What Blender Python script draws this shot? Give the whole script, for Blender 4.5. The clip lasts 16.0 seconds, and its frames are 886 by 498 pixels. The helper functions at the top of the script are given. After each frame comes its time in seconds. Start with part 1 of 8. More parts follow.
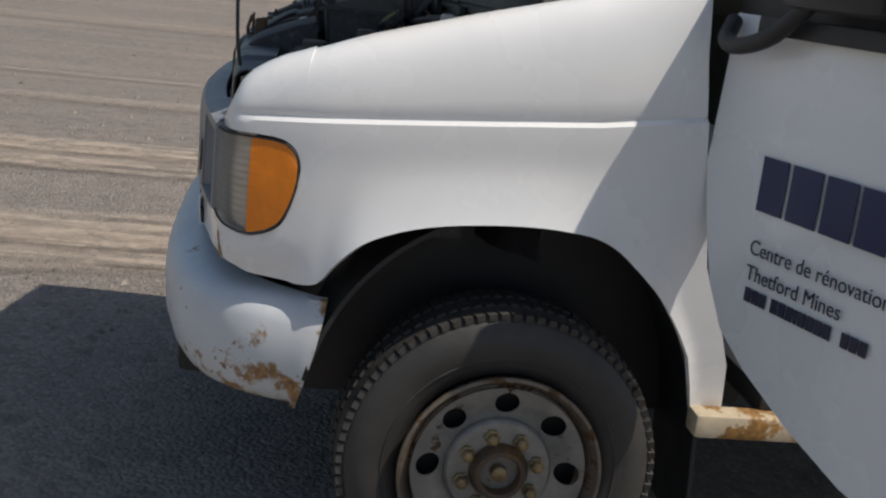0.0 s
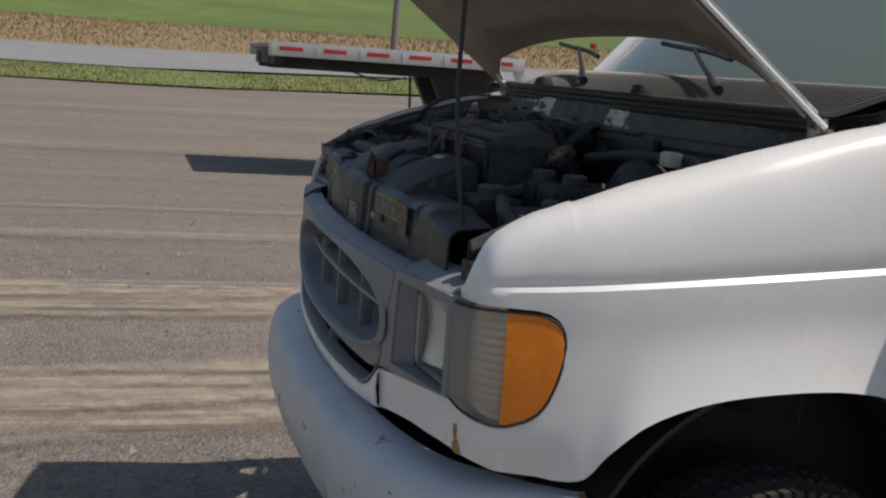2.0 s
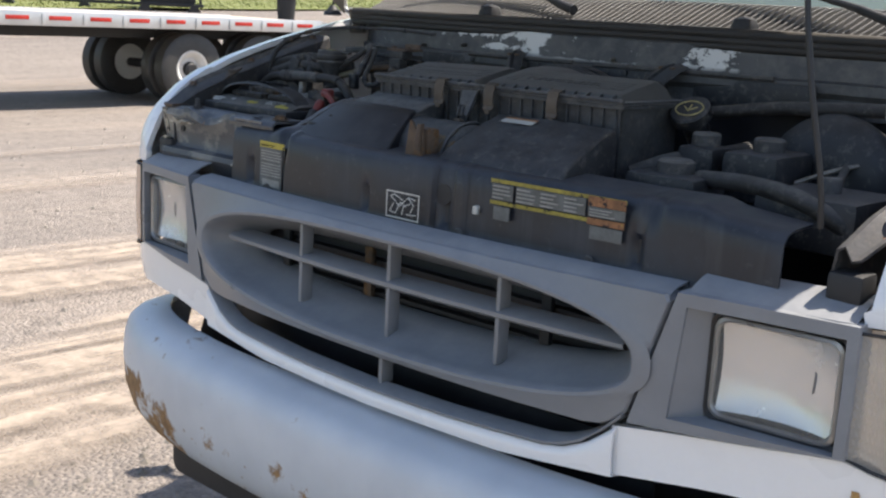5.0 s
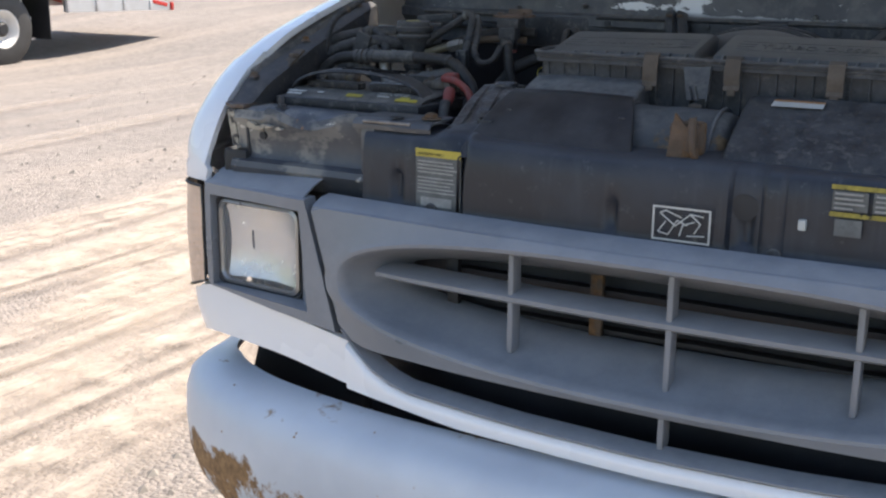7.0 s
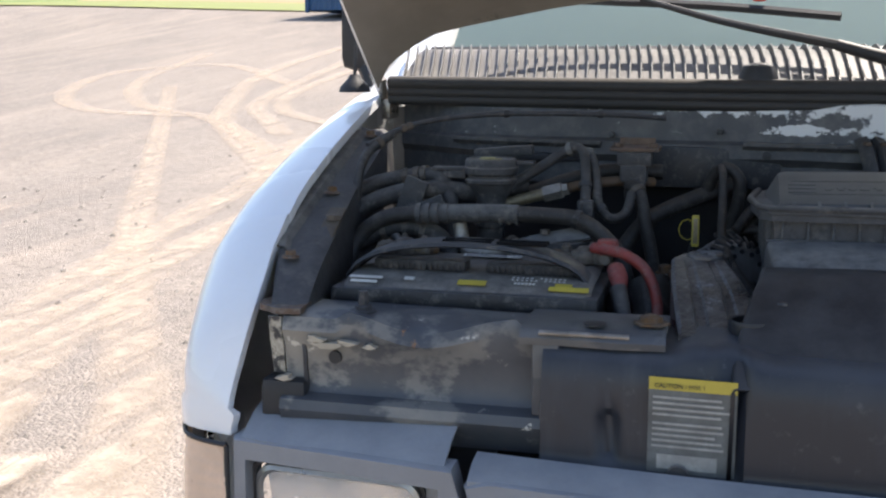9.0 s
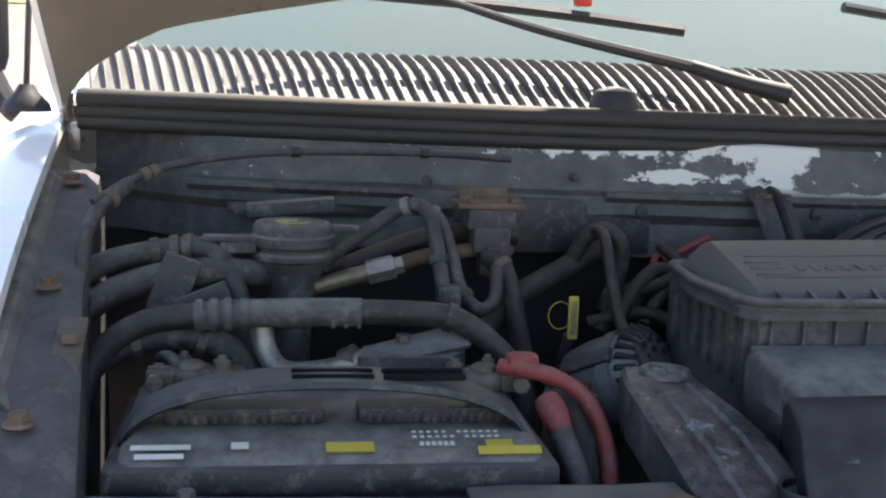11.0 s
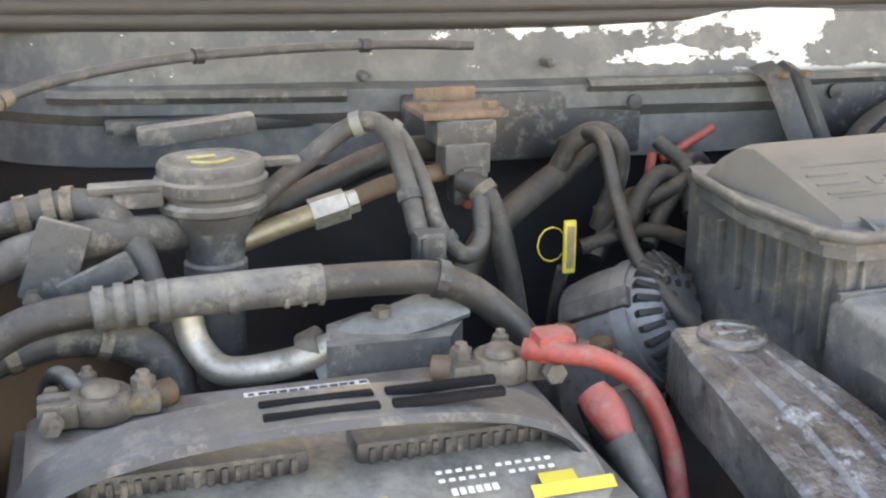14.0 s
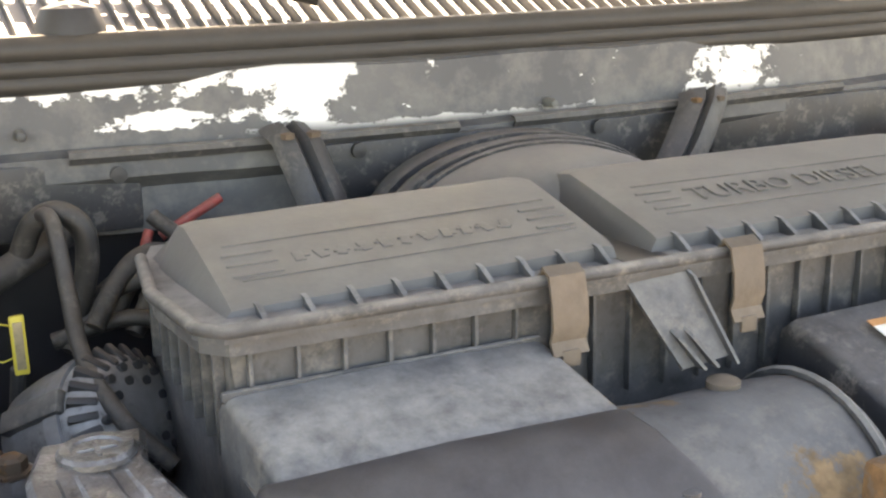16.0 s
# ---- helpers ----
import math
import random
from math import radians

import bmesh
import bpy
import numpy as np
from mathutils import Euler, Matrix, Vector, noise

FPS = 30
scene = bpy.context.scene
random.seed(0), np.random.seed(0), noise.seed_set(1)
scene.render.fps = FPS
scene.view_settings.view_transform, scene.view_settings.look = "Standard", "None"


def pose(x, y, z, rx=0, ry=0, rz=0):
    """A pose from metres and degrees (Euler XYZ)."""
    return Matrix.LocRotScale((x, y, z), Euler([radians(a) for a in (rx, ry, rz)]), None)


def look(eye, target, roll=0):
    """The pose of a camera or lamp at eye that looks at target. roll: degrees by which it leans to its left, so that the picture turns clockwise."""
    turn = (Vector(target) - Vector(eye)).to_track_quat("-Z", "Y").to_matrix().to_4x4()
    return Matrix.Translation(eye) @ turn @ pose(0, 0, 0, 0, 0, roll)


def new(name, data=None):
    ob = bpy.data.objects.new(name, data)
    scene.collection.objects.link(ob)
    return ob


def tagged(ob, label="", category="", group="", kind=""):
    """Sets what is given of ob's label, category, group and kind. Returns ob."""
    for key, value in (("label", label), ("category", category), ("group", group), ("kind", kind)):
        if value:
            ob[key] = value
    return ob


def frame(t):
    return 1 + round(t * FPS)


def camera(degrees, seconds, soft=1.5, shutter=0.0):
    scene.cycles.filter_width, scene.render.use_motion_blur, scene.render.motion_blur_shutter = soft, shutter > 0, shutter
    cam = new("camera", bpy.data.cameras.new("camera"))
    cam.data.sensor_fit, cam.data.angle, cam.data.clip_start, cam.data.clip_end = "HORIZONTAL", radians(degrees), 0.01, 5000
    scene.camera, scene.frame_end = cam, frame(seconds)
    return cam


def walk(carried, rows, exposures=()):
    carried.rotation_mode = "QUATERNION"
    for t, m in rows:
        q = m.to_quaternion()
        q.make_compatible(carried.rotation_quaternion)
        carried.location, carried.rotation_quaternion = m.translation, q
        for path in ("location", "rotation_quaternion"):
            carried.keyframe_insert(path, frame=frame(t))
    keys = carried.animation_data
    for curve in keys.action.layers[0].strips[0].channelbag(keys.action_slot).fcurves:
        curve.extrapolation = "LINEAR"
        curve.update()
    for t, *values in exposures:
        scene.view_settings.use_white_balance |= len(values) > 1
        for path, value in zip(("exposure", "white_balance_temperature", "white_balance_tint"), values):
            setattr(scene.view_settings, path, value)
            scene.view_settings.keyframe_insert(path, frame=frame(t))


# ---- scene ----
cam = camera(42.3, 16.0, soft=2.3)
PATH = [
    (0, (3.188, 0.297, 1.465), (1.268, 0.561, 0.973), 6.3),
    (0.5, (3.083, 0.193, 1.449), (1.2, 0.504, 0.851), 6.1),
    (1, (2.928, 0.077, 1.462), (0.996, 0.322, 1.007), 4.8),
    (1.5, (2.764, -0.114, 1.451), (0.823, 0.224, 1.107), 5.4),
    (2, (2.673, -0.423, 1.475), (0.774, 0.122, 1.163), 4.0),
    (2.5, (2.462, -0.581, 1.461), (0.56, -0.064, 1.124), 2.8),
    (3, (2.228, -0.71, 1.458), (0.395, 0.012, 1.114), 3.6),
    (3.2, (2.146, -0.805, 1.474), (0.363, 0.037, 1.143), 1.9),
    (5.3, (1.266, -1.267, 1.457), (-0.035, 0.197, 1.051), 2.7),
    (5.5, (1.184, -1.254, 1.464), (-0.136, 0.196, 1.071), 0.8),
    (6, (0.98, -1.271, 1.462), (-0.291, 0.193, 0.973), 0.0),
    (6.5, (0.727, -1.341, 1.465), (-0.352, 0.28, 1.009), 1.2),
    (7, (0.472, -1.347, 1.471), (-0.477, 0.341, 0.972), 0.5),
    (7.5, (0.266, -1.232, 1.478), (-0.666, 0.467, 0.984), -0.8),
    (8, (0.032, -1.156, 1.459), (-0.689, 0.656, 1.016), -0.2),
    (8.5, (-0.21, -1.088, 1.471), (-0.72, 0.796, 1.032), 0.1),
    (9, (-0.343, -0.91, 1.478), (-0.826, 1.002, 1.146), 0.1),
    (9.5, (-0.448, -0.757, 1.488), (-0.722, 1.201, 1.184), 0.8),
    (10, (-0.603, -0.623, 1.49), (-0.465, 1.348, 1.179), 0.3),
    (10.2, (-0.633, -0.584, 1.483), (-0.438, 1.38, 1.16), 0.9),
    (12.3, (-0.694, -0.294, 1.482), (-0.309, 1.646, 1.184), 1.9),
    (12.5, (-0.709, -0.283, 1.484), (-0.348, 1.657, 1.156), 2.4),
    (13, (-0.723, -0.239, 1.486), (-0.305, 1.673, 1.073), 3.1),
    (13.5, (-0.737, -0.201, 1.497), (-0.211, 1.658, 0.979), 1.2),
    (14, (-0.706, -0.187, 1.503), (-0.143, 1.641, 0.919), 0.2),
    (14.5, (-0.648, -0.194, 1.508), (-0.056, 1.625, 0.924), -0.1),
    (15, (-0.571, -0.204, 1.514), (0.08, 1.61, 0.977), -0.6),
    (15.5, (-0.507, -0.199, 1.509), (0.241, 1.58, 0.983), -1.0),
    (16, (-0.43, -0.198, 1.503), (0.386, 1.555, 0.992), -1.3),
]
EXPOSURE = [(0, -0.2, 7000, 10), (0.5, 0.22, 7000, 10), (1, 0.22, 7000, 10), (2, -0.4, 7100, 11), (2.6, -0.25, 7100, 12), (3.2, 0.17, 7100, 12), (5.3, 1.17, 7050, 12), (8, 1.37, 6950, 13), (10.2, 1.57, 6950, 13), (12.3, 2.6, 8300, 15), (13, 2.85, 8400, 14), (13.5, 3.75, 9000, 14), (14.3, 4.05, 10200, 16), (15, 3.82, 10200, 16), (16, 3.64, 10200, 16)]
walk(cam, [(t, look(e, g, r)) for t, e, g, r in PATH], EXPOSURE)

# ---- light ----
SUN = Vector((-0.25, -0.50, -1.0)).normalized()
world = bpy.data.worlds.new("sky")
scene.world = world
world.use_nodes = True
sky = world.node_tree.nodes.new("ShaderNodeTexSky")
sky.sky_type, sky.sun_disc = "NISHITA", False
sky.sun_elevation = math.asin(-SUN.z)
sky.sun_rotation = math.atan2(-SUN.x, -SUN.y)
background = world.node_tree.nodes["Background"]
world.node_tree.links.new(sky.outputs[0], background.inputs[0])
background.inputs[1].default_value = 0.112
lamp = bpy.data.lights.new("sun", "SUN")
lamp.energy, lamp.angle, lamp.color = 4.2, radians(0.55), (1.0, 0.95, 0.88)
sun = new("sun", lamp)
sun.rotation_mode = "QUATERNION"
sun.rotation_quaternion = SUN.to_track_quat("-Z", "Y")

# ---- materials ----


def nodes_of(name):
    m = bpy.data.materials.new(name)
    m.use_nodes = True
    nt = m.node_tree
    return m, nt, nt.nodes, nt.links, nt.nodes["Principled BSDF"]


def noise_node(nt, scale, detail=4.0, rough=0.55, stretch=None, kind="OBJECT"):
    tc = nt.nodes.new("ShaderNodeTexCoord")
    out = tc.outputs["Object"]
    if stretch:
        mp = nt.nodes.new("ShaderNodeMapping")
        mp.inputs["Scale"].default_value = stretch
        nt.links.new(out, mp.inputs[0])
        out = mp.outputs[0]
    n = nt.nodes.new("ShaderNodeTexNoise")
    n.inputs["Scale"].default_value, n.inputs["Detail"].default_value, n.inputs["Roughness"].default_value = scale, detail, rough
    nt.links.new(out, n.inputs["Vector"])
    return n.outputs["Fac"]


def ramp(nt, fac, lo, hi, a=0.0, b=1.0):
    r = nt.nodes.new("ShaderNodeMapRange")
    r.inputs["From Min"].default_value, r.inputs["From Max"].default_value = lo, hi
    r.inputs["To Min"].default_value, r.inputs["To Max"].default_value = a, b
    nt.links.new(fac, r.inputs["Value"])
    return r.outputs["Result"]


def mixed(nt, fac, a, b):
    mx = nt.nodes.new("ShaderNodeMix")
    mx.data_type = "RGBA"
    if isinstance(fac, float):
        mx.inputs[0].default_value = fac
    else:
        nt.links.new(fac, mx.inputs[0])
    for i, c in ((6, a), (7, b)):
        if isinstance(c, tuple):
            mx.inputs[i].default_value = (*c, 1)
        else:
            nt.links.new(c, mx.inputs[i])
    return mx.outputs[2]


def times(nt, a, b, op="MULTIPLY"):
    n = nt.nodes.new("ShaderNodeMath")
    n.operation = op
    n.use_clamp = True
    for i, v in enumerate((a, b)):
        if isinstance(v, float):
            n.inputs[i].default_value = v
        else:
            nt.links.new(v, n.inputs[i])
    return n.outputs[0]


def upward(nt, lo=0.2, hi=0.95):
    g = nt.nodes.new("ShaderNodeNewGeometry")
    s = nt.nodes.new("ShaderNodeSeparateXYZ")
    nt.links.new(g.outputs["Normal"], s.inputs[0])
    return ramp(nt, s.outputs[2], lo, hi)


def bump(nt, fac, strength, dist, bsdf):
    b = nt.nodes.new("ShaderNodeBump")
    b.inputs["Strength"].default_value, b.inputs["Distance"].default_value = strength, dist
    nt.links.new(fac, b.inputs["Height"])
    nt.links.new(b.outputs[0], bsdf.inputs["Normal"])


def mk(name, base, rough=0.5, metal=0.0, var=0.25, scale=6.0, fine=90.0, relief=0.15, dist=0.002, coat=0.0,
       dust=None, dust_amount=0.0, rust=None, rust_at=0.62, rust_scale=9.0, grime=0.0):
    """A surface with tone that drifts at two scales, fine relief, and dust that settles on what faces up."""
    m, nt, nodes, links, p = nodes_of(name)
    big, small = noise_node(nt, scale), noise_node(nt, fine, 3.0, 0.6)
    tone = tuple(c * (1 - var) for c in base), tuple(min(1.0, c * (1 + var * 0.7)) for c in base)
    col = mixed(nt, ramp(nt, big, 0.3, 0.7), *tone)
    col = mixed(nt, ramp(nt, noise_node(nt, scale * 4.5, 5.0, 0.65), 0.42, 0.68, 0.0, 0.6), col, tone[0])
    col = mixed(nt, ramp(nt, small, 0.35, 0.75, 0.0, 0.35), col, tone[0])
    r_val = ramp(nt, big, 0.25, 0.75, max(0.02, rough - 0.12), min(1.0, rough + 0.12))
    if grime:
        caked = noise_node(nt, fine * 0.35, 9.0, 0.78)
        col = mixed(nt, ramp(nt, caked, 0.52, 0.62, 0.0, grime), col, (0.185, 0.170, 0.150))
        col = mixed(nt, ramp(nt, noise_node(nt, scale * 5.0, 8.0, 0.72), 0.55, 0.64, 0.0, grime), col, (0.012, 0.012, 0.013))
        r_val = times(nt, r_val, ramp(nt, caked, 0.45, 0.65, 0.0, 0.2), "ADD")
    if dust:
        f = times(nt, upward(nt), ramp(nt, noise_node(nt, scale * 2.6, 9.0, 0.74), 0.36, 0.64, (0.25 - 0.12 * grime) * dust_amount, dust_amount))
        col = mixed(nt, f, col, dust)
        r_val = times(nt, r_val, times(nt, f, 0.5), "ADD")
    if rust:
        f = ramp(nt, noise_node(nt, rust_scale, 8.0, 0.68), rust_at, rust_at + 0.05)
        edge = ramp(nt, noise_node(nt, rust_scale * 6, 4.0), 0.3, 0.7)
        col = mixed(nt, f, col, mixed(nt, edge, tuple(c * 0.45 for c in rust), rust))
        r_val = times(nt, r_val, times(nt, f, 0.45), "ADD")
    links.new(col, p.inputs["Base Color"])
    links.new(r_val, p.inputs["Roughness"])
    p.inputs["Metallic"].default_value = metal
    p.inputs["Coat Weight"].default_value = coat
    p.inputs["Coat Roughness"].default_value = 0.08
    if relief:
        bump(nt, small, relief, dist, p)
    return m


def glassy(name, tint, rough=0.02, alpha_mix=0.75, ribs=0.0, rib_axis=0, base=None):
    """Thin clear plastic or glass: mostly lets through, with a mirror share."""
    m, nt, nodes, links, p = nodes_of(name)
    p.inputs["Base Color"].default_value = (*(base or tint), 1)
    p.inputs["Roughness"].default_value = rough
    p.inputs["IOR"].default_value = 1.45
    tr = nodes.new("ShaderNodeBsdfTransparent")
    tr.inputs[0].default_value = (*tint, 1)
    mx = nodes.new("ShaderNodeMixShader")
    mx.inputs[0].default_value = alpha_mix
    links.new(p.outputs[0], mx.inputs[1])
    links.new(tr.outputs[0], mx.inputs[2])
    links.new(mx.outputs[0], nodes["Material Output"].inputs[0])
    if ribs:
        w = nodes.new("ShaderNodeTexWave")
        w.bands_direction = "XYZ"[rib_axis]
        w.inputs["Scale"].default_value = ribs
        tc = nodes.new("ShaderNodeTexCoord")
        links.new(tc.outputs["Object"], w.inputs["Vector"])
        bump(nt, w.outputs["Fac"], 0.8, 0.004, p)
    return m


M = {}
M["paint"] = mk("white_van_paint", (0.83, 0.84, 0.85), 0.27, 0.0, 0.04, 3.0, 160.0, 0.02, 0.001, coat=0.6)
M["paint_in"] = mk("hood_underside", (0.25, 0.222, 0.185), 0.55, 0.0, 0.22, 4.0, 60.0, 0.15, 0.002, rust=(0.15, 0.13, 0.105), rust_at=0.63, rust_scale=7.0)


def bumper_paint():
    """Grey-white paint, chipped to rust low down and towards the ends."""
    m, nt, nodes, links, p = nodes_of("chipped_bumper_paint")
    tc = nodes.new("ShaderNodeTexCoord")
    sep = nodes.new("ShaderNodeSeparateXYZ")
    links.new(tc.outputs["Object"], sep.inputs[0])
    ab = nodes.new("ShaderNodeMath")
    ab.operation = "ABSOLUTE"
    links.new(sep.outputs[0], ab.inputs[0])
    low = ramp(nt, sep.outputs[2], 0.585, 0.70, 0.07, 0.0)
    out = ramp(nt, ab.outputs[0], 0.40, 0.80, 0.0, 0.028)
    side = times(nt, ramp(nt, sep.outputs[0], -0.56, -0.44, 1.0, 0.0), ramp(nt, sep.outputs[2], 0.625, 0.685, 0.122, 0.0))
    tip = ramp(nt, sep.outputs[1], 0.34, 0.385, 0.0, 0.10)
    n = times(nt, times(nt, times(nt, times(nt, noise_node(nt, 10.0, 9.0, 0.7), low, "ADD"), out, "ADD"), tip, "ADD"), side, "ADD")
    f = ramp(nt, n, 0.635, 0.70)
    spots = ramp(nt, times(nt, times(nt, noise_node(nt, 42.0, 2.0, 0.5), low, "ADD"), out, "ADD"), 0.765, 0.79)
    f = times(nt, f, spots, "ADD")
    base = mixed(nt, ramp(nt, noise_node(nt, 5.0), 0.3, 0.7), (0.50, 0.53, 0.57), (0.62, 0.65, 0.68))
    rust = mixed(nt, ramp(nt, noise_node(nt, 70.0), 0.3, 0.7), (0.17, 0.095, 0.045), (0.40, 0.235, 0.105))
    links.new(mixed(nt, f, base, rust), p.inputs["Base Color"])
    links.new(ramp(nt, f, 0.0, 1.0, 0.38, 0.85), p.inputs["Roughness"])
    bump(nt, noise_node(nt, 160.0), 0.06, 0.001, p)
    return m


M["bumper"] = bumper_paint()
M["grey"] = mk("grey_grille_plastic", (0.212, 0.227, 0.250), 0.36, 0.0, 0.12, 7.0, 220.0, 0.08, 0.0006, dust=(0.42, 0.42, 0.42), dust_amount=0.4)
M["black"] = mk("black_plastic", (0.022, 0.023, 0.026), 0.55, 0.0, 0.3, 9.0, 180.0, 0.1, 0.001)
M["rubber"] = mk("tyre_rubber", (0.046, 0.044, 0.042), 0.55, 0.0, 0.35, 8.0, 120.0, 0.25, 0.002, dust=(0.12, 0.108, 0.092), dust_amount=0.25)
M["steel"] = mk("dull_wheel_steel", (0.30, 0.295, 0.28), 0.40, 0.45, 0.3, 9.0, 160.0, 0.12, 0.001, rust=(0.17, 0.11, 0.06), rust_at=0.60, rust_scale=13.0)
M["rusty"] = mk("rusty_steel", (0.125, 0.088, 0.062), 0.75, 0.2, 0.45, 14.0, 130.0, 0.4, 0.002, rust=(0.22, 0.125, 0.06), rust_at=0.52, rust_scale=20.0)
M["rim"] = mk("rusty_rim_lip", (0.21, 0.175, 0.14), 0.45, 0.4, 0.45, 14.0, 120.0, 0.25, 0.001, rust=(0.18, 0.10, 0.05), rust_at=0.54, rust_scale=14.0)
M["nut"] = mk("brassy_lug_nut", (0.34, 0.25, 0.13), 0.38, 0.6, 0.5, 18.0, 120.0, 0.2, 0.001)
M["streak"] = mk("rust_streak", (0.45, 0.27, 0.11), 0.8, 0.0, 0.45, 60.0, 200.0, 0.3, 0.001)
M["sill"] = mk("rust_bitten_sill_paint", (0.55, 0.46, 0.33), 0.6, 0.0, 0.25, 9.0, 90.0, 0.2, 0.002, rust=(0.36, 0.19, 0.06), rust_at=0.48, rust_scale=12.0)
M["hinge"] = mk("worn_hinge_metal", (0.34, 0.31, 0.27), 0.3, 0.7, 0.5, 30.0, 140.0, 0.4, 0.002)
M["tan"] = mk("dusty_tan_rust", (0.125, 0.100, 0.078), 0.8, 0.1, 0.35, 16.0, 130.0, 0.4, 0.002)
M["chrome"] = mk("chrome", (0.75, 0.75, 0.74), 0.12, 1.0, 0.06, 20.0, 200.0, 0.05, 0.0005)
M["reflector"] = mk("lamp_reflector", (0.95, 0.94, 0.93), 0.20, 0.55, 0.05, 22.0, 30.0, 0.35, 0.004)
M["lamp_frame"] = mk("dull_lamp_frame", (0.42, 0.41, 0.39), 0.35, 0.7, 0.2, 20.0, 120.0, 0.1, 0.001)
M["lens"] = glassy("lamp_glass", (0.97, 0.96, 0.95), 0.10, 0.74, 200.0, 0, base=(0.88, 0.88, 0.87))
M["corner_clear"] = glassy("corner_lens_clear", (0.86, 0.80, 0.72), 0.12, 0.60, 150.0, 1, base=(0.76, 0.73, 0.68))
M["corner_reflector"] = mk("faceted_corner_reflector", (0.84, 0.80, 0.74), 0.25, 0.55, 0.2, 40.0, 24.0, 0.8, 0.006)
# Peach base paints in the light bounced from the ground onto the passenger lens.
M["corner_tan"] = mk("bounce_tinted_lens", (0.70, 0.50, 0.37), 0.30, 0.0, 0.15, 12.0, 90.0, 0.25, 0.002, coat=0.3)
M["amber"] = mk("amber_lens", (0.86, 0.235, 0.006), 0.10, 0.0, 0.20, 14.0, 45.0, 0.22, 0.002, coat=0.6)
M["amber_dull"] = mk("pale_amber_lens", (0.62, 0.40, 0.24), 0.28, 0.0, 0.12, 10.0, 90.0, 0.1, 0.001, coat=0.3)


def sheet_glass(name, tint):
    """A tinted sheet that mirrors more at a slant. Its pale film is dust plus painted-in reflection."""
    m, nt, nodes, links, p = nodes_of(name)
    nodes.remove(p)
    tr, gl = nodes.new("ShaderNodeBsdfTransparent"), nodes.new("ShaderNodeBsdfGlossy")
    tr.inputs[0].default_value = (*tint, 1)
    gl.inputs["Roughness"].default_value = 0.01
    fr = nodes.new("ShaderNodeFresnel")
    fr.inputs["IOR"].default_value = 1.7
    mx = nodes.new("ShaderNodeMixShader")
    links.new(fr.outputs[0], mx.inputs[0])
    haze, dust_glare = nodes.new("ShaderNodeMixShader"), nodes.new("ShaderNodeBsdfDiffuse")
    dust_glare.inputs[0].default_value = (0.40, 0.52, 0.47, 1)
    haze.inputs[0].default_value = 0.44
    links.new(tr.outputs[0], haze.inputs[1])
    links.new(dust_glare.outputs[0], haze.inputs[2])
    links.new(haze.outputs[0], mx.inputs[1])
    links.new(gl.outputs[0], mx.inputs[2])
    links.new(mx.outputs[0], nodes["Material Output"].inputs[0])
    return m


M["windshield"] = sheet_glass("windshield_glass", (0.70, 0.84, 0.77))
M["cowl"] = mk("weathered_cowl_plastic", (0.085, 0.083, 0.08), 0.38, 0.0, 0.25, 12.0, 150.0, 0.1, 0.001, dust=(0.20, 0.19, 0.18), dust_amount=0.5)
M["navy"] = mk("navy_vinyl", (0.012, 0.022, 0.09), 0.4, 0.0, 0.1, 8.0, 90.0, 0.02)
M["text"] = mk("dark_vinyl", (0.03, 0.035, 0.07), 0.4, 0.0, 0.1, 8.0, 90.0, 0.02)
M["seal"] = mk("dusty_seal_rubber", (0.028, 0.027, 0.026), 0.6, 0.0, 0.35, 10.0, 150.0, 0.2, 0.001, dust=(0.12, 0.105, 0.09), dust_amount=0.55)
M["dash"] = mk("dashboard", (0.27, 0.31, 0.285), 0.7, 0.0, 0.2, 5.0, 60.0, 0.1)


def pebbles(nt, scale, reach):
    """Cells of stones: a tone for each and its rounded height."""
    tc = nt.nodes.new("ShaderNodeTexCoord")
    v = nt.nodes.new("ShaderNodeTexVoronoi")
    v.inputs["Scale"].default_value = scale
    nt.links.new(tc.outputs["Object"], v.inputs["Vector"])
    tone = nt.nodes.new("ShaderNodeSeparateColor")
    nt.links.new(v.outputs["Color"], tone.inputs[0])
    return tone.outputs[0], ramp(nt, v.outputs["Distance"], 0.0, reach, 1.0, 0.0)


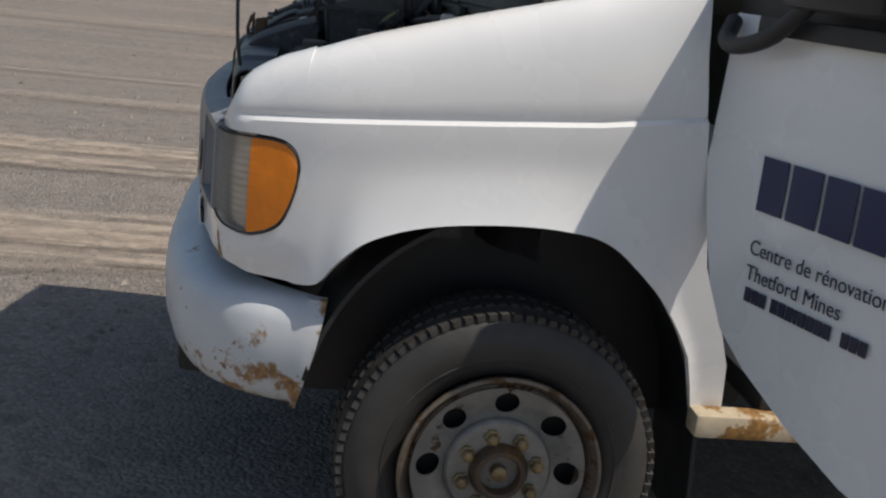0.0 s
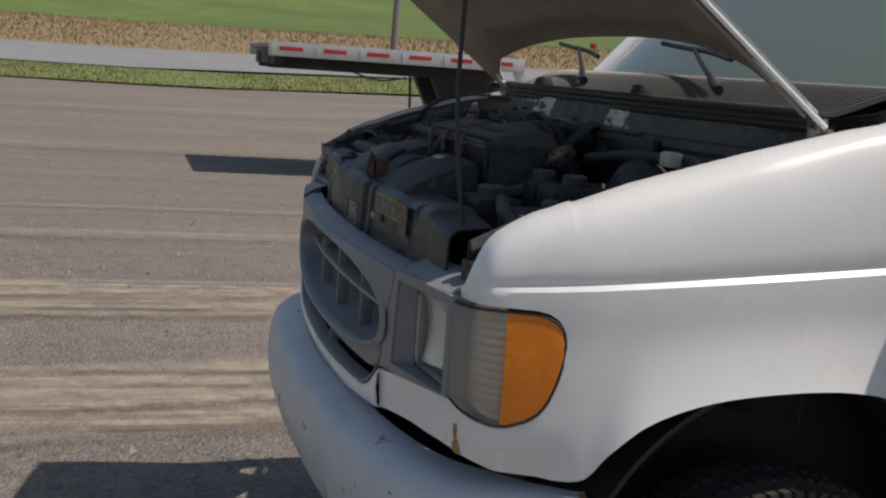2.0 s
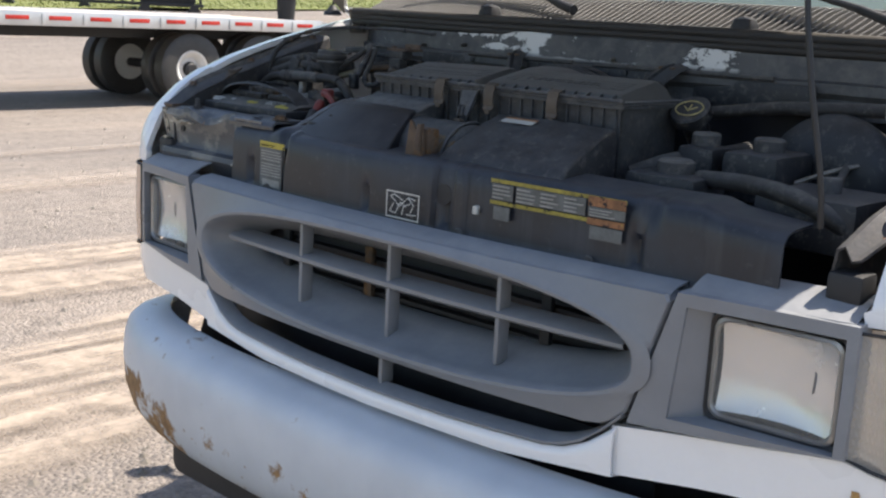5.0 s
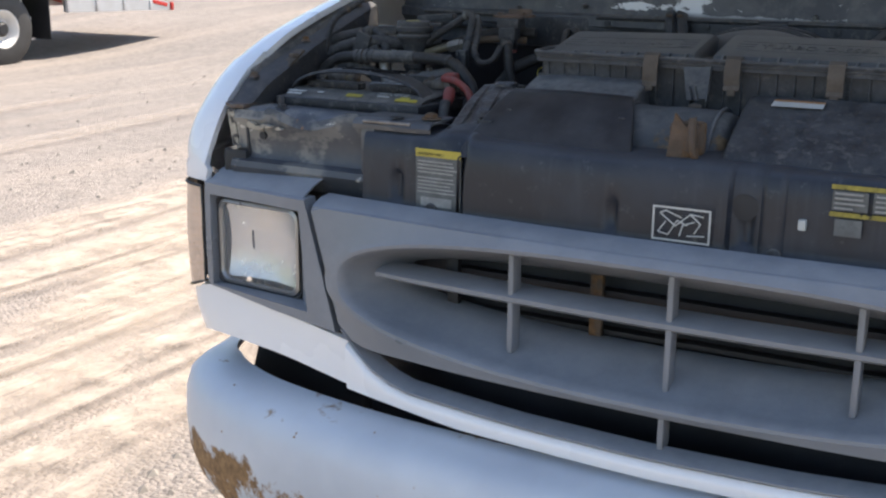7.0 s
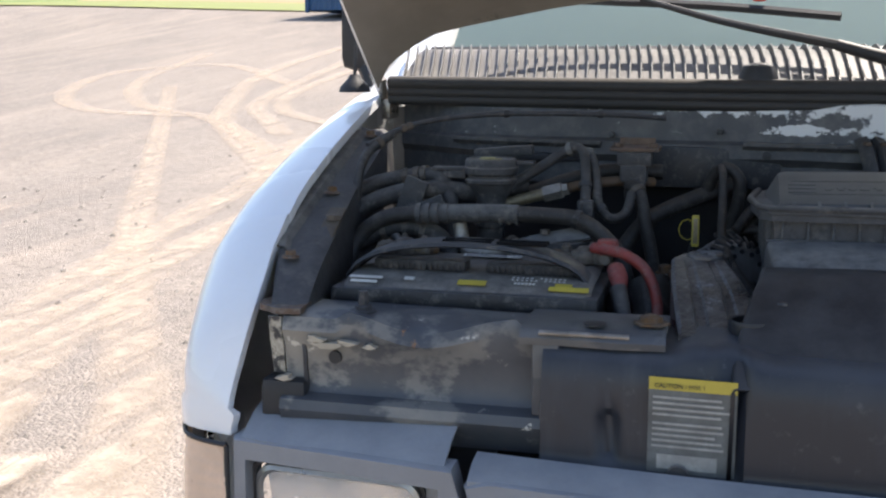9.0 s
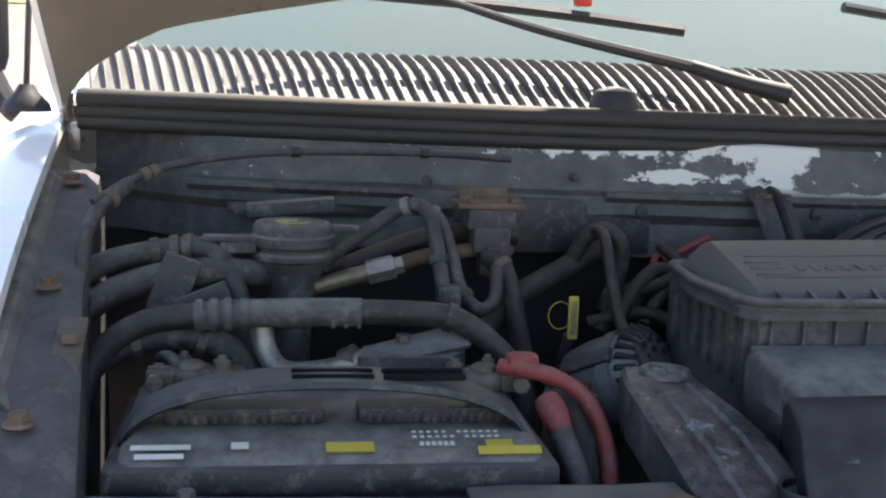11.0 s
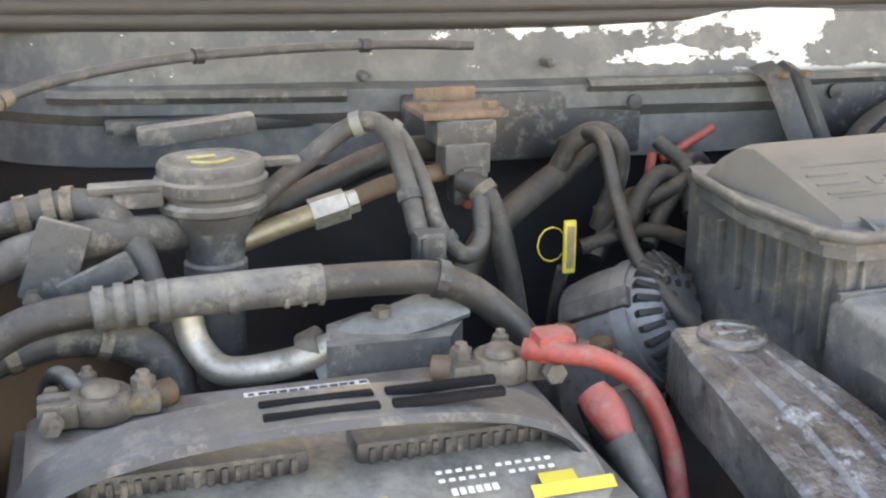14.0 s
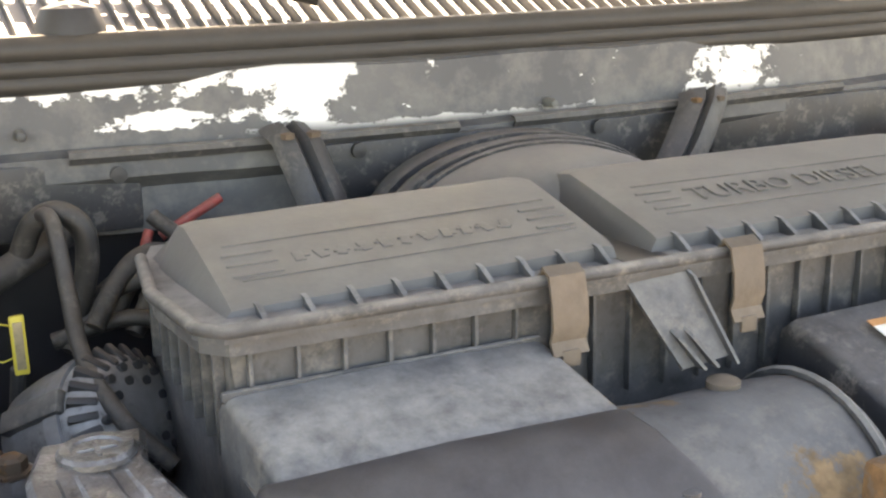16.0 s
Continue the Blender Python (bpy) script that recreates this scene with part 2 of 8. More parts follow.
def gravel():
    """Packed grey gravel with loose stones and sandy streaks drawn out along the lot."""
    m, nt, nodes, links, p = nodes_of("gravel_lot")
    big = noise_node(nt, 0.35, 6.0, 0.6, (1.0, 0.35, 1.0))
    ruts = noise_node(nt, 1.15, 7.0, 0.68, (1.0, 0.085, 1.0))
    thin = noise_node(nt, 4.0, 5.0, 0.65, (1.0, 0.06, 1.0))
    fine = noise_node(nt, 55.0, 5.0, 0.7)
    mid = noise_node(nt, 7.0, 6.0, 0.65)
    tone, lump = pebbles(nt, 62.0, 0.75)
    tone2, lump2 = pebbles(nt, 19.0, 0.55)
    col = mixed(nt, ramp(nt, big, 0.35, 0.68), (0.225, 0.202, 0.186), (0.295, 0.260, 0.232))
    col = mixed(nt, ramp(nt, thin, 0.48, 0.70, 0.0, 0.35), col, (0.36, 0.31, 0.265))
    col = mixed(nt, times(nt, ramp(nt, ruts, 0.50, 0.68, 0.0, 0.55), ramp(nt, mid, 0.3, 0.6, 0.35, 1.0)), col, (0.45, 0.375, 0.31))
    col = mixed(nt, ramp(nt, mid, 0.42, 0.72, 0.0, 0.55), col, (0.155, 0.139, 0.127))
    col = mixed(nt, ramp(nt, tone, 0.6, 1.0, 0.0, 0.38), col, (0.115, 0.104, 0.096))
    col = mixed(nt, ramp(nt, tone, 0.30, 0.0, 0.0, 0.30), col, (0.46, 0.41, 0.36))
    col = mixed(nt, ramp(nt, tone2, 0.95, 0.97, 0.0, 0.32), col, (0.11, 0.10, 0.09))
    col = mixed(nt, ramp(nt, fine, 0.58, 0.8, 0.0, 0.5), col, (0.10, 0.09, 0.08))
    links.new(col, p.inputs["Base Color"])
    p.inputs["Roughness"].default_value = 0.95
    p.inputs["Specular IOR Level"].default_value = 0.15
    h = nodes.new("ShaderNodeMath")
    h.operation = "ADD"
    links.new(lump, h.inputs[0])
    links.new(mid, h.inputs[1])
    h2 = nodes.new("ShaderNodeMath")
    h2.operation = "ADD"
    links.new(h.outputs[0], h2.inputs[0])
    links.new(fine, h2.inputs[1])
    bump(nt, h2.outputs[0], 0.7, 0.018, p)
    return m


M["gravel"] = gravel()
M["asphalt"] = mk("worn_asphalt", (0.27, 0.27, 0.28), 0.9, 0.0, 0.15, 0.6, 30.0, 0.3, 0.01)
M["grass"] = mk("verge_grass", (0.19, 0.215, 0.07), 0.9, 0.0, 0.22, 1.2, 14.0, 0.6, 0.03)
M["field"] = mk("green_field", (0.125, 0.185, 0.045), 0.95, 0.0, 0.3, 0.12, 2.5, 0.2, 0.05)
M["dry"] = mk("dry_grass", (0.29, 0.215, 0.115), 0.95, 0.0, 0.15, 0.5, 9.0, 0.3, 0.03)
M["alu"] = mk("brushed_aluminium", (0.62, 0.62, 0.62), 0.4, 0.7, 0.12, 3.0, 60.0, 0.1)
M["red"] = mk("red_tape", (0.50, 0.03, 0.02), 0.4, 0.0, 0.15, 6.0, 60.0, 0.05)
M["white_wheel"] = mk("white_wheel", (0.72, 0.70, 0.66), 0.5, 0.0, 0.12, 5.0, 60.0, 0.1, rust=(0.3, 0.2, 0.1), rust_at=0.66)
M["wood"] = mk("weathered_deck_boards", (0.55, 0.48, 0.40), 0.85, 0.0, 0.2, 3.0, 30.0, 0.3)
M["blue"] = mk("blue_container_paint", (0.03, 0.10, 0.22), 0.5, 0.0, 0.2, 1.0, 20.0, 0.1)
M["darksteel"] = mk("dark_frame_steel", (0.03, 0.03, 0.032), 0.6, 0.2, 0.3, 3.0, 60.0, 0.2)

# ---- geometry helpers ----


def part(name, bm, material, parent=None, label="", smooth=40.0, solid=0.0, offset=-1.0):
    """Links a bmesh as one mesh object under a thing or a part."""
    if smooth:
        limit = radians(smooth)
        for f in bm.faces:
            f.smooth = True
        for e in bm.edges:
            e.smooth = len(e.link_faces) == 2 and e.calc_face_angle(0.0) < limit
    me = bpy.data.meshes.new(name)
    bm.to_mesh(me)
    bm.free()
    me.materials.append(material)
    ob = new(name, me)
    if parent:
        ob.parent = parent
    if label:
        tagged(ob, label)
    if solid:
        md = ob.modifiers.new("thickness", "SOLIDIFY")
        md.thickness, md.offset = solid, offset
    return ob


def thing(name, label, category, group="", at=(0, 0, 0), kind=""):
    return tagged_at(new(name), label, category, group, at, kind)


def tagged_at(ob, label, category, group, at, kind):
    ob.location = at
    ob.empty_display_size = 0.1
    return tagged(ob, label, category, group, kind)


def blank():
    return bmesh.new()


def box(bm, c, s, bevel=0.0, m=None, seg=2):
    """A box of size s round c, its edges rounded."""
    r = bmesh.ops.create_cube(bm, size=1.0)
    v = r["verts"]
    bmesh.ops.scale(bm, vec=s, verts=v)
    if bevel:
        es = list({e for q in v for e in q.link_edges})
        got = bmesh.ops.bevel(bm, geom=es, offset=min(bevel, min(s) * 0.45), segments=seg, profile=0.6, affect="EDGES")
        v = list({q for f in got["faces"] for q in f.verts} | {q for q in v if q.is_valid})
    if m is not None:
        bmesh.ops.transform(bm, matrix=m, verts=v)
    bmesh.ops.translate(bm, vec=c, verts=v)
    return v


def spline(pts, n=8):
    """A smooth line through the points."""
    p = [Vector(q) for q in pts]
    p = [p[0] * 2 - p[1]] + p + [p[-1] * 2 - p[-2]]
    out = []
    for i in range(1, len(p) - 2):
        a, b, c, d = p[i - 1], p[i], p[i + 1], p[i + 2]
        for k in range(n):
            t = k / n
            out.append(0.5 * (2 * b + (c - a) * t + (2 * a - 5 * b + 4 * c - d) * t * t + (3 * b - a - 3 * c + d) * t ** 3))
    out.append(p[-2])
    return out


def tube(bm, pts, r, sides=10, n=6, smooth_line=True, caps=True, ribs=None):
    """A round pipe along the points. r: a radius or a function of 0..1."""
    line = spline(pts, n) if smooth_line and len(pts) > 2 else [Vector(q) for q in pts]
    up, rings = Vector((0.13, 0.21, 0.97)), []
    for i, q in enumerate(line):
        d = (line[min(i + 1, len(line) - 1)] - line[max(i - 1, 0)]).normalized()
        a = d.cross(up)
        if a.length < 1e-3:
            a = d.cross(Vector((1, 0, 0)))
        a.normalize()
        b = d.cross(a).normalized()
        up = a.cross(d).normalized() if a.cross(d).length > 1e-3 else up
        t = i / max(1, len(line) - 1)
        rad = r(t) if callable(r) else r
        rings.append([bm.verts.new(q + rad * (math.cos(k * math.tau / sides) * a + math.sin(k * math.tau / sides) * b)) for k in range(sides)])
    for u, v in zip(rings, rings[1:]):
        for k in range(sides):
            bm.faces.new((u[k], u[(k + 1) % sides], v[(k + 1) % sides], v[k]))
    if caps:
        bm.faces.new(rings[0][::-1])
        bm.faces.new(rings[-1])
    bmesh.ops.recalc_face_normals(bm, faces=bm.faces)


def lathe(bm, prof, c, axis="z", sides=32, m=None, ends=True):
    """A body turned round an axis through c. prof: pairs of (distance along the axis, radius)."""
    rings = []
    for h, r in prof:
        ring = []
        for k in range(sides):
            a = k * math.tau / sides
            u, v = r * math.cos(a), r * math.sin(a)
            q = Vector({"x": (h, u, v), "y": (u, h, v), "z": (u, v, h)}[axis])
            if m is not None:
                q = m @ q
            ring.append(bm.verts.new(q + Vector(c)))
        rings.append(ring)
    for u, v in zip(rings, rings[1:]):
        for k in range(sides):
            bm.faces.new((u[k], u[(k + 1) % sides], v[(k + 1) % sides], v[k]))
    for ring in (rings[0], rings[-1]) if ends else ():
        bm.faces.new(ring)
    bmesh.ops.remove_doubles(bm, verts=bm.verts, dist=1e-5)
    bmesh.ops.recalc_face_normals(bm, faces=bm.faces)


def sheet(bm, rows):
    """A grid of faces through rows of points of one length."""
    vs = [[bm.verts.new(q) for q in row] for row in rows]
    for a, b in zip(vs, vs[1:]):
        for k in range(len(a) - 1):
            quad = [a[k], a[k + 1], b[k + 1], b[k]]
            pts = {tuple(round(x, 5) for x in q.co) for q in quad}
            if len(pts) == 4:
                bm.faces.new(quad)
    bmesh.ops.remove_doubles(bm, verts=bm.verts, dist=1e-4)
    bmesh.ops.recalc_face_normals(bm, faces=bm.faces)
    return vs


def prism(bm, poly, h0, h1, axis="z"):
    """A flat outline pushed along an axis from h0 to h1."""
    put = {"x": lambda a, b, h: (h, a, b), "y": lambda a, b, h: (a, h, b), "z": lambda a, b, h: (a, b, h)}[axis]
    lo = [bm.verts.new(put(a, b, h0)) for a, b in poly]
    hi = [bm.verts.new(put(a, b, h1)) for a, b in poly]
    n = len(poly)
    bm.faces.new(lo[::-1])
    bm.faces.new(hi)
    for k in range(n):
        bm.faces.new((lo[k], lo[(k + 1) % n], hi[(k + 1) % n], hi[k]))
    bmesh.ops.recalc_face_normals(bm, faces=bm.faces)


def lerp(table, x):
    """The value at x in a table of (x, value) pairs in rising order."""
    if x <= table[0][0]:
        return table[0][1]
    for (a, u), (b, v) in zip(table, table[1:]):
        if x <= b:
            return u + (v - u) * (x - a) / (b - a)
    return table[-1][1]


def step(t):
    t = max(0.0, min(1.0, t))
    return t * t * (3 - 2 * t)


# ---- ground ----
def rise(y):
    """How far the land beside the road climbs along the lot."""
    return 0.03 * max(0.0, min(y, 70.0) - 2.0)


def height(x, y):
    z = 0.03 + 0.5 * step((-x - 14) / 24)
    w = step((-x - 18) / 12) * (1 - step((y - 30) / 18))
    z += (1 - w) * 4.1 * step((y - 6) / 60) * step((x + 58) / 18) + w * rise(y)
    z -= 0.2 * step((-x - 6) / 5) * step((x + 23) / 5) * step((15 - y) / 4)
    return z + 0.022 * math.exp(-(x / 3.0) ** 2 - ((y - 1.5) / 4.0) ** 2)


def land_lift(x, y):
    return rise(y) * lerp([(-330, 0.3), (-80, 0.5), (-51, 0.62), (-38, 1.02), (-30, 1.02)], x)


def ground_rows():
    xs = [-2000, -400, -200, -120, -90, -70, -60, -52, -46, -40, -34, -28, -24, -22] + [-20 + 0.8 * k for k in range(28)] + [3, 5, 8, 14, 30, 80, 400, 2000]
    ys = [-2000, -400, -120, -60, -30, -18, -10] + [-8 + 1.0 * k for k in range(44)] + [38, 40, 45, 50, 55, 60, 66, 75, 120, 400, 2000]
    return [[(x, y, height(x, y) + 0.0) for y in ys] for x in xs]


bm = blank()
sheet(bm, ground_rows())
ground = tagged(part("ground", bm, M["gravel"]), "pale dusty gravel lot with sandy tyre tracks", "ground", kind="structure")


def band(name, x0, x1, z0, z1, material, label, y0=-400, y1=600, n=60, rag=0.0):
    """A long strip of land beside the lot."""
    bm = blank()
    rows = []
    for k in range(6):
        u = k / 5
        x = x0 + (x1 - x0) * u
        rows.append([(x + (noise.noise(Vector((i * 1.7, k * 3.1, x0))) * rag if k in (0, 5) else 0), y0 + (y1 - y0) * i / n, z0 + (z1 - z0) * u + land_lift(x, y0 + (y1 - y0) * i / n)) for i in range(n + 1)])
    sheet(bm, rows)
    return tagged(part(name, bm, material), label, "ground", kind="structure")


band("verge", -30.5, -38.0, 0.46, 0.74, M["grass"], "strip of mown green verge along the lot", rag=0.8, n=300)
band("road", -38.2, -51.2, 0.77, 1.40, M["asphalt"], "grey asphalt road beyond the lot")
band("dry_field", -51.0, -80, 1.40, 3.15, M["dry"], "tall dry yellow grass beside the road", rag=0.3)
band("field", -79.5, -330, 3.13, 34, M["field"], "sloping green field behind the road")

# sandy tyre tracks pressed into the gravel beside the van
def soft_sand():
    m, nt, nodes, links, p = nodes_of("sandy_track")
    at = nodes.new("ShaderNodeAttribute")
    at.attribute_name = "core"
    n = noise_node(nt, 6.0, 7.0, 0.7)
    lines = noise_node(nt, 9.0, 4.0, 0.6, (1.0, 0.07, 1.0))
    f = times(nt, times(nt, at.outputs["Fac"], ramp(nt, n, 0.3, 0.62, 0.25, 1.0)), ramp(nt, lines, 0.36, 0.52, 0.3, 1.0))
    col = mixed(nt, ramp(nt, noise_node(nt, 50.0, 4.0, 0.7), 0.3, 0.7), (0.38, 0.315, 0.255), (0.53, 0.445, 0.36))
    links.new(col, p.inputs["Base Color"])
    p.inputs["Roughness"].default_value = 0.95
    links.new(f, p.inputs["Alpha"])
    bump(nt, noise_node(nt, 40.0, 5.0, 0.7), 0.5, 0.012, p)
    return m


M["sand"] = soft_sand()


LIFTS = iter(range(100))


def track(pts, w, name, strength=1.0):
    lift = 0.007 + 0.0015 * next(LIFTS)
    line = spline(pts, 10)
    bm, rows = blank(), []
    for i, q in enumerate(line):
        d = (line[min(i + 1, len(line) - 1)] - line[max(i - 1, 0)]).normalized()
        s = Vector((-d.y, d.x, 0))
        row = []
        for k in range(7):
            r = q + s * ((k / 6 - 0.5) * w * 1.7)
            row.append((r.x, r.y, height(r.x, r.y) + lift))
        rows.append(row)
    vs = [p for row in rows for p in row]
    fs = [(i * 7 + k, i * 7 + k + 1, i * 7 + k + 8, i * 7 + k + 7) for i in range(len(rows) - 1) for k in range(6)]
    bm.free()
    me = bpy.data.meshes.new(name)
    me.from_pydata(vs, [], fs)
    core = me.attributes.new("core", "FLOAT", "POINT")
    for i in range(len(vs)):
        core.data[i].value = strength * (0.0, 0.7, 1.0, 0.8, 1.0, 0.7, 0.0)[i % 7] * (0.0 if i // 7 in (0, len(rows) - 1) else 1.0)
    me.materials.append(M["sand"])
    return tagged(new(name, me), "pale sandy wheel track worn into the gravel", "ground", kind="structure")


for pts, w in (([(-1.9, 1.2), (-2.55, 2.9), (-3.6, 4.75), (-5.0, 7.3), (-8.2, 13.7), (-12.8, 23.1)], 0.22),
               ([(-3.4, 2.2), (-4.0, 4.2), (-4.45, 5.6), (-4.8, 7.1), (-5.1, 8.6), (-5.7, 11.9), (-6.5, 15.0)], 0.26),
               ([(-2.5, 1.0), (-3.35, 3.2), (-3.75, 4.3), (-4.1, 5.7), (-4.4, 7.3), (-4.5, 9.5)], 0.26),
               ([(-9.5, 17.6), (-12.0, 18.3), (-14.3, 21.2), (-15.5, 25.5), (-13.5, 27.5), (-9.7, 23.0)], 0.30),
               ([(-5.6, 12.6), (-6.3, 13.4), (-9.1, 17.3), (-11.5, 19.3), (-14.0, 24.0), (-15.5, 31.0)], 0.26),
               ([(-5.5, 11.5), (-7.1, 14.2), (-8.7, 17.0), (-9.9, 20.0), (-11.5, 25.5), (-12.0, 33.0)], 0.30),
               ([(-6.9, 15.2), (-7.7, 16.7), (-9.0, 19.1), (-9.7, 22.2), (-10.5, 29.0)], 0.26),
               ([(-6.3, 16.4), (-7.4, 17.5), (-8.3, 18.7), (-9.2, 21.6), (-9.6, 27.0)], 0.24),
               ([(-4.3, -9.0), (-4.25, -2.0), (-4.25, 0.5), (-4.2, 2.6), (-4.3, 4.4)], 0.36),
               ([(-1.95, -6.0), (-2.05, -2.5), (-2.2, -0.8), (-2.42, 0.4), (-2.9, 1.8), (-3.5, 3.2)], 0.40),
               ([(-3.75, -9.0), (-3.75, -2.0), (-3.72, 0.8), (-3.6, 2.2), (-3.7, 3.6)], 0.34),
               ([(-9.0, -8.0), (-8.6, 1.0), (-9.2, 8.0)], 0.35),
               ([(-16.5, -14.0), (-16.2, -4.0), (-16.6, 6.0), (-17.5, 16.0)], 0.8),
               ([(-21.5, -16.0), (-22.0, -4.0), (-23.0, 8.0), (-24.0, 20.0)], 0.9),
               ([(-6.4, -8.0), (-6.3, -2.0), (-6.5, 4.0), (-7.2, 9.0)], 0.3),
               ([(-1.45, -6.0), (-1.62, -2.0), (-1.75, -0.6), (-1.95, 0.6), (-2.3, 1.6), (-2.7, 2.6)], 0.40)):
    track([(x, y, 0) for x, y in pts], w, "tyre_track", (0.85 if pts[0][0] > -5 else 0.32) if pts[0][1] < -3 else 0.68)

# ---- van body ----
van = thing("cargo_van", "white cargo van with its hood propped open and rusty bumper", "van")
PLAN = [(0.50, 0.076), (0.58, 0.088), (0.68, 0.103), (0.77, 0.118), (0.825, 0.131), (0.860, 0.142), (0.883, 0.157), (0.899, 0.182), (0.910, 0.212), (0.921, 0.25),
        (0.932, 0.29), (0.945, 0.36), (0.955, 0.48), (0.962, 0.68), (0.963, 0.90), (0.957, 1.08), (0.952, 1.26)]
ARCH = [(0.30, 0.782), (0.355, 0.795), (0.39, 0.844), (0.451, 0.899), (0.558, 0.938), (0.701, 0.956), (0.838, 0.955), (0.98, 0.923),
        (1.100, 0.835), (1.152, 0.741), (1.180, 0.617), (1.200, 0.520), (1.26, 0.512)]
TOPZ = [(0.140, 1.095), (0.148, 1.108), (0.154, 1.125), (0.162, 1.146), (0.170, 1.165), (0.180, 1.186), (0.20, 1.207), (0.245, 1.237), (0.30, 1.260), (0.42, 1.301), (0.635, 1.363), (0.826, 1.413), (1.26, 1.50)]
TOPZ_PASSENGER = [(0.140, 1.098), (0.148, 1.114), (0.154, 1.132), (0.162, 1.156), (0.170, 1.178), (0.180, 1.200), (0.20, 1.227), (0.25, 1.268), (0.30, 1.294), (0.40, 1.330), (0.50, 1.358), (0.60, 1.382), (0.70, 1.404), (0.826, 1.428), (1.26, 1.505)]
REAR = [(0.50, 1.282), (0.561, 1.278), (0.690, 1.262), (0.788, 1.214), (0.883, 1.172), (1.113, 1.130), (1.331, 1.097), (1.6, 1.085)]


PLAN_FINE = sorted((q.y, q.x) for q in spline([(a, b, 0) for a, b in PLAN], 12))


def plan_at(y):
    return lerp(PLAN_FINE, y)


def plan_normal(y):
    d = 0.012
    t = Vector((plan_at(y + d) - plan_at(y - d), 2 * d, 0)).normalized()
    return Vector((-t.y, t.x, 0))


ARCH_FINE = sorted((q.x, q.y) for q in spline([(a, b, 0) for a, b in ARCH], 10))


def crease(y):
    return 1.102 + 0.079 * y


def fender_point(y, z, bottom, top, fold=None):
    """A point of the driver's fender skin at y and height z."""
    zc = crease(y) if fold is None else fold
    inset = 0.0
    if z <= zc:
        inset = 0.006 * step((zc - 0.012 - z) / 0.10) + 0.024 * max(0.0, (zc - 0.07 - z) / 0.4) ** 2
        inset += 0.022 * step((y - 0.11) / 0.06) * step((0.34 - y) / 0.07) * min(1.0, max(0.0, (0.868 - z) / 0.075)) ** 1.7
        inset += 0.016 * step((y - 0.92) / 0.22) * max(0.0, (1.0 - z) / 0.45) ** 1.5
        if y > 0.30:
            inset -= step((y - 0.31) / 0.12) * (1 - 0.75 * step((y - 0.75) / 0.30)) * (0.012 * math.exp(-max(0.0, z - bottom) / 0.03) + 0.016 * math.exp(-(max(0.0, z - bottom) / 0.09) ** 2))
    else:
        q = min(1.0, (z - zc) / max(0.003, top - zc))
        wide = plan_at(y) - lerp([(0.12, 0.830), (0.21, 0.834), (0.35, 0.850), (0.8, 0.872), (1.26, 0.88)], y)
        ledge = 0.004 * step((y - 0.12) / 0.2) + 0.002
        wide = max(wide, ledge + 0.001)
        inset = ledge + (wide - ledge) * (1 - max(0.0, 1 - q ** 3.0) ** 0.42)
        inset += 0.0045 * step((y - 0.12) / 0.1) * max(0.0, 1 - abs(z - zc - 0.006) / 0.010)
    way = plan_normal(y)
    if z > zc and y < 0.36:
        way = Vector((-1, 0, 0)).lerp(way, step((y - 0.16) / 0.2))
    p = Vector((plan_at(y), y, z)) + way * inset
    if y > 0.9:
        p.y = 0.9 + (y - 0.9) * (lerp(REAR, z) - 0.9) / 0.36
    return p


def column(y, bottom, top, split=None, n_low=8, n_mid=3, n_up=10):
    """Heights of one column: up to the split, to the crease, over it and up to the edge."""
    zc = min(crease(y), split + 0.55 * (top - split))
    e, g = min(0.004, 0.3 * (zc - split)), min(0.006, 0.3 * (top - zc))
    zs = [bottom + (split - bottom) * k / n_low for k in range(n_low)] if n_low else []
    zs += [split + (zc - e - split) * k / n_mid for k in range(n_mid + 1)] + [zc + g, zc + 2.4 * g]
    zs += [zc + 2.4 * g + (top - zc - 2.4 * g) * math.sin((k + 1) / n_up * math.pi / 2) for k in range(n_up)]
    return [fender_point(y, z, bottom, top, zc) for z in zs]


LAMP_LOW = [(0.131, 0.905), (0.142, 0.893), (0.16, 0.884), (0.19, 0.876), (0.215, 0.876), (0.245, 0.886), (0.268, 0.902), (0.284, 0.930), (0.295, 0.965), (0.302, 1.0), (0.305, 1.025)]
LAMP_TOP = [(0.131, 1.088), (0.2, 1.088), (0.25, 1.0865), (0.272, 1.082), (0.288, 1.072), (0.298, 1.058), (0.303, 1.042), (0.305, 1.025)]


def placed(p, side):
    """A point of the driver's corner, or its counterpart on the slightly wider passenger side."""
    near = step((1.24 - p.z) / 0.15)
    x = p.x + (0.013 * (near * step((p.x - 0.70) / 0.15) + (1 - near) * step((p.x - 0.87) / 0.05)) if side < 0 else 0.0)
    if side < 0:
        x -= 0.008 * (1 - near) * (1 - step((p.x - 0.84) / 0.06))
    return Vector((x * side, p.y, p.z))


def fender(side):
    f = part("fender", fender_mesh(side), M["paint"], van, "white painted front fender with a raised crease", smooth=35, solid=0.012)
    return f


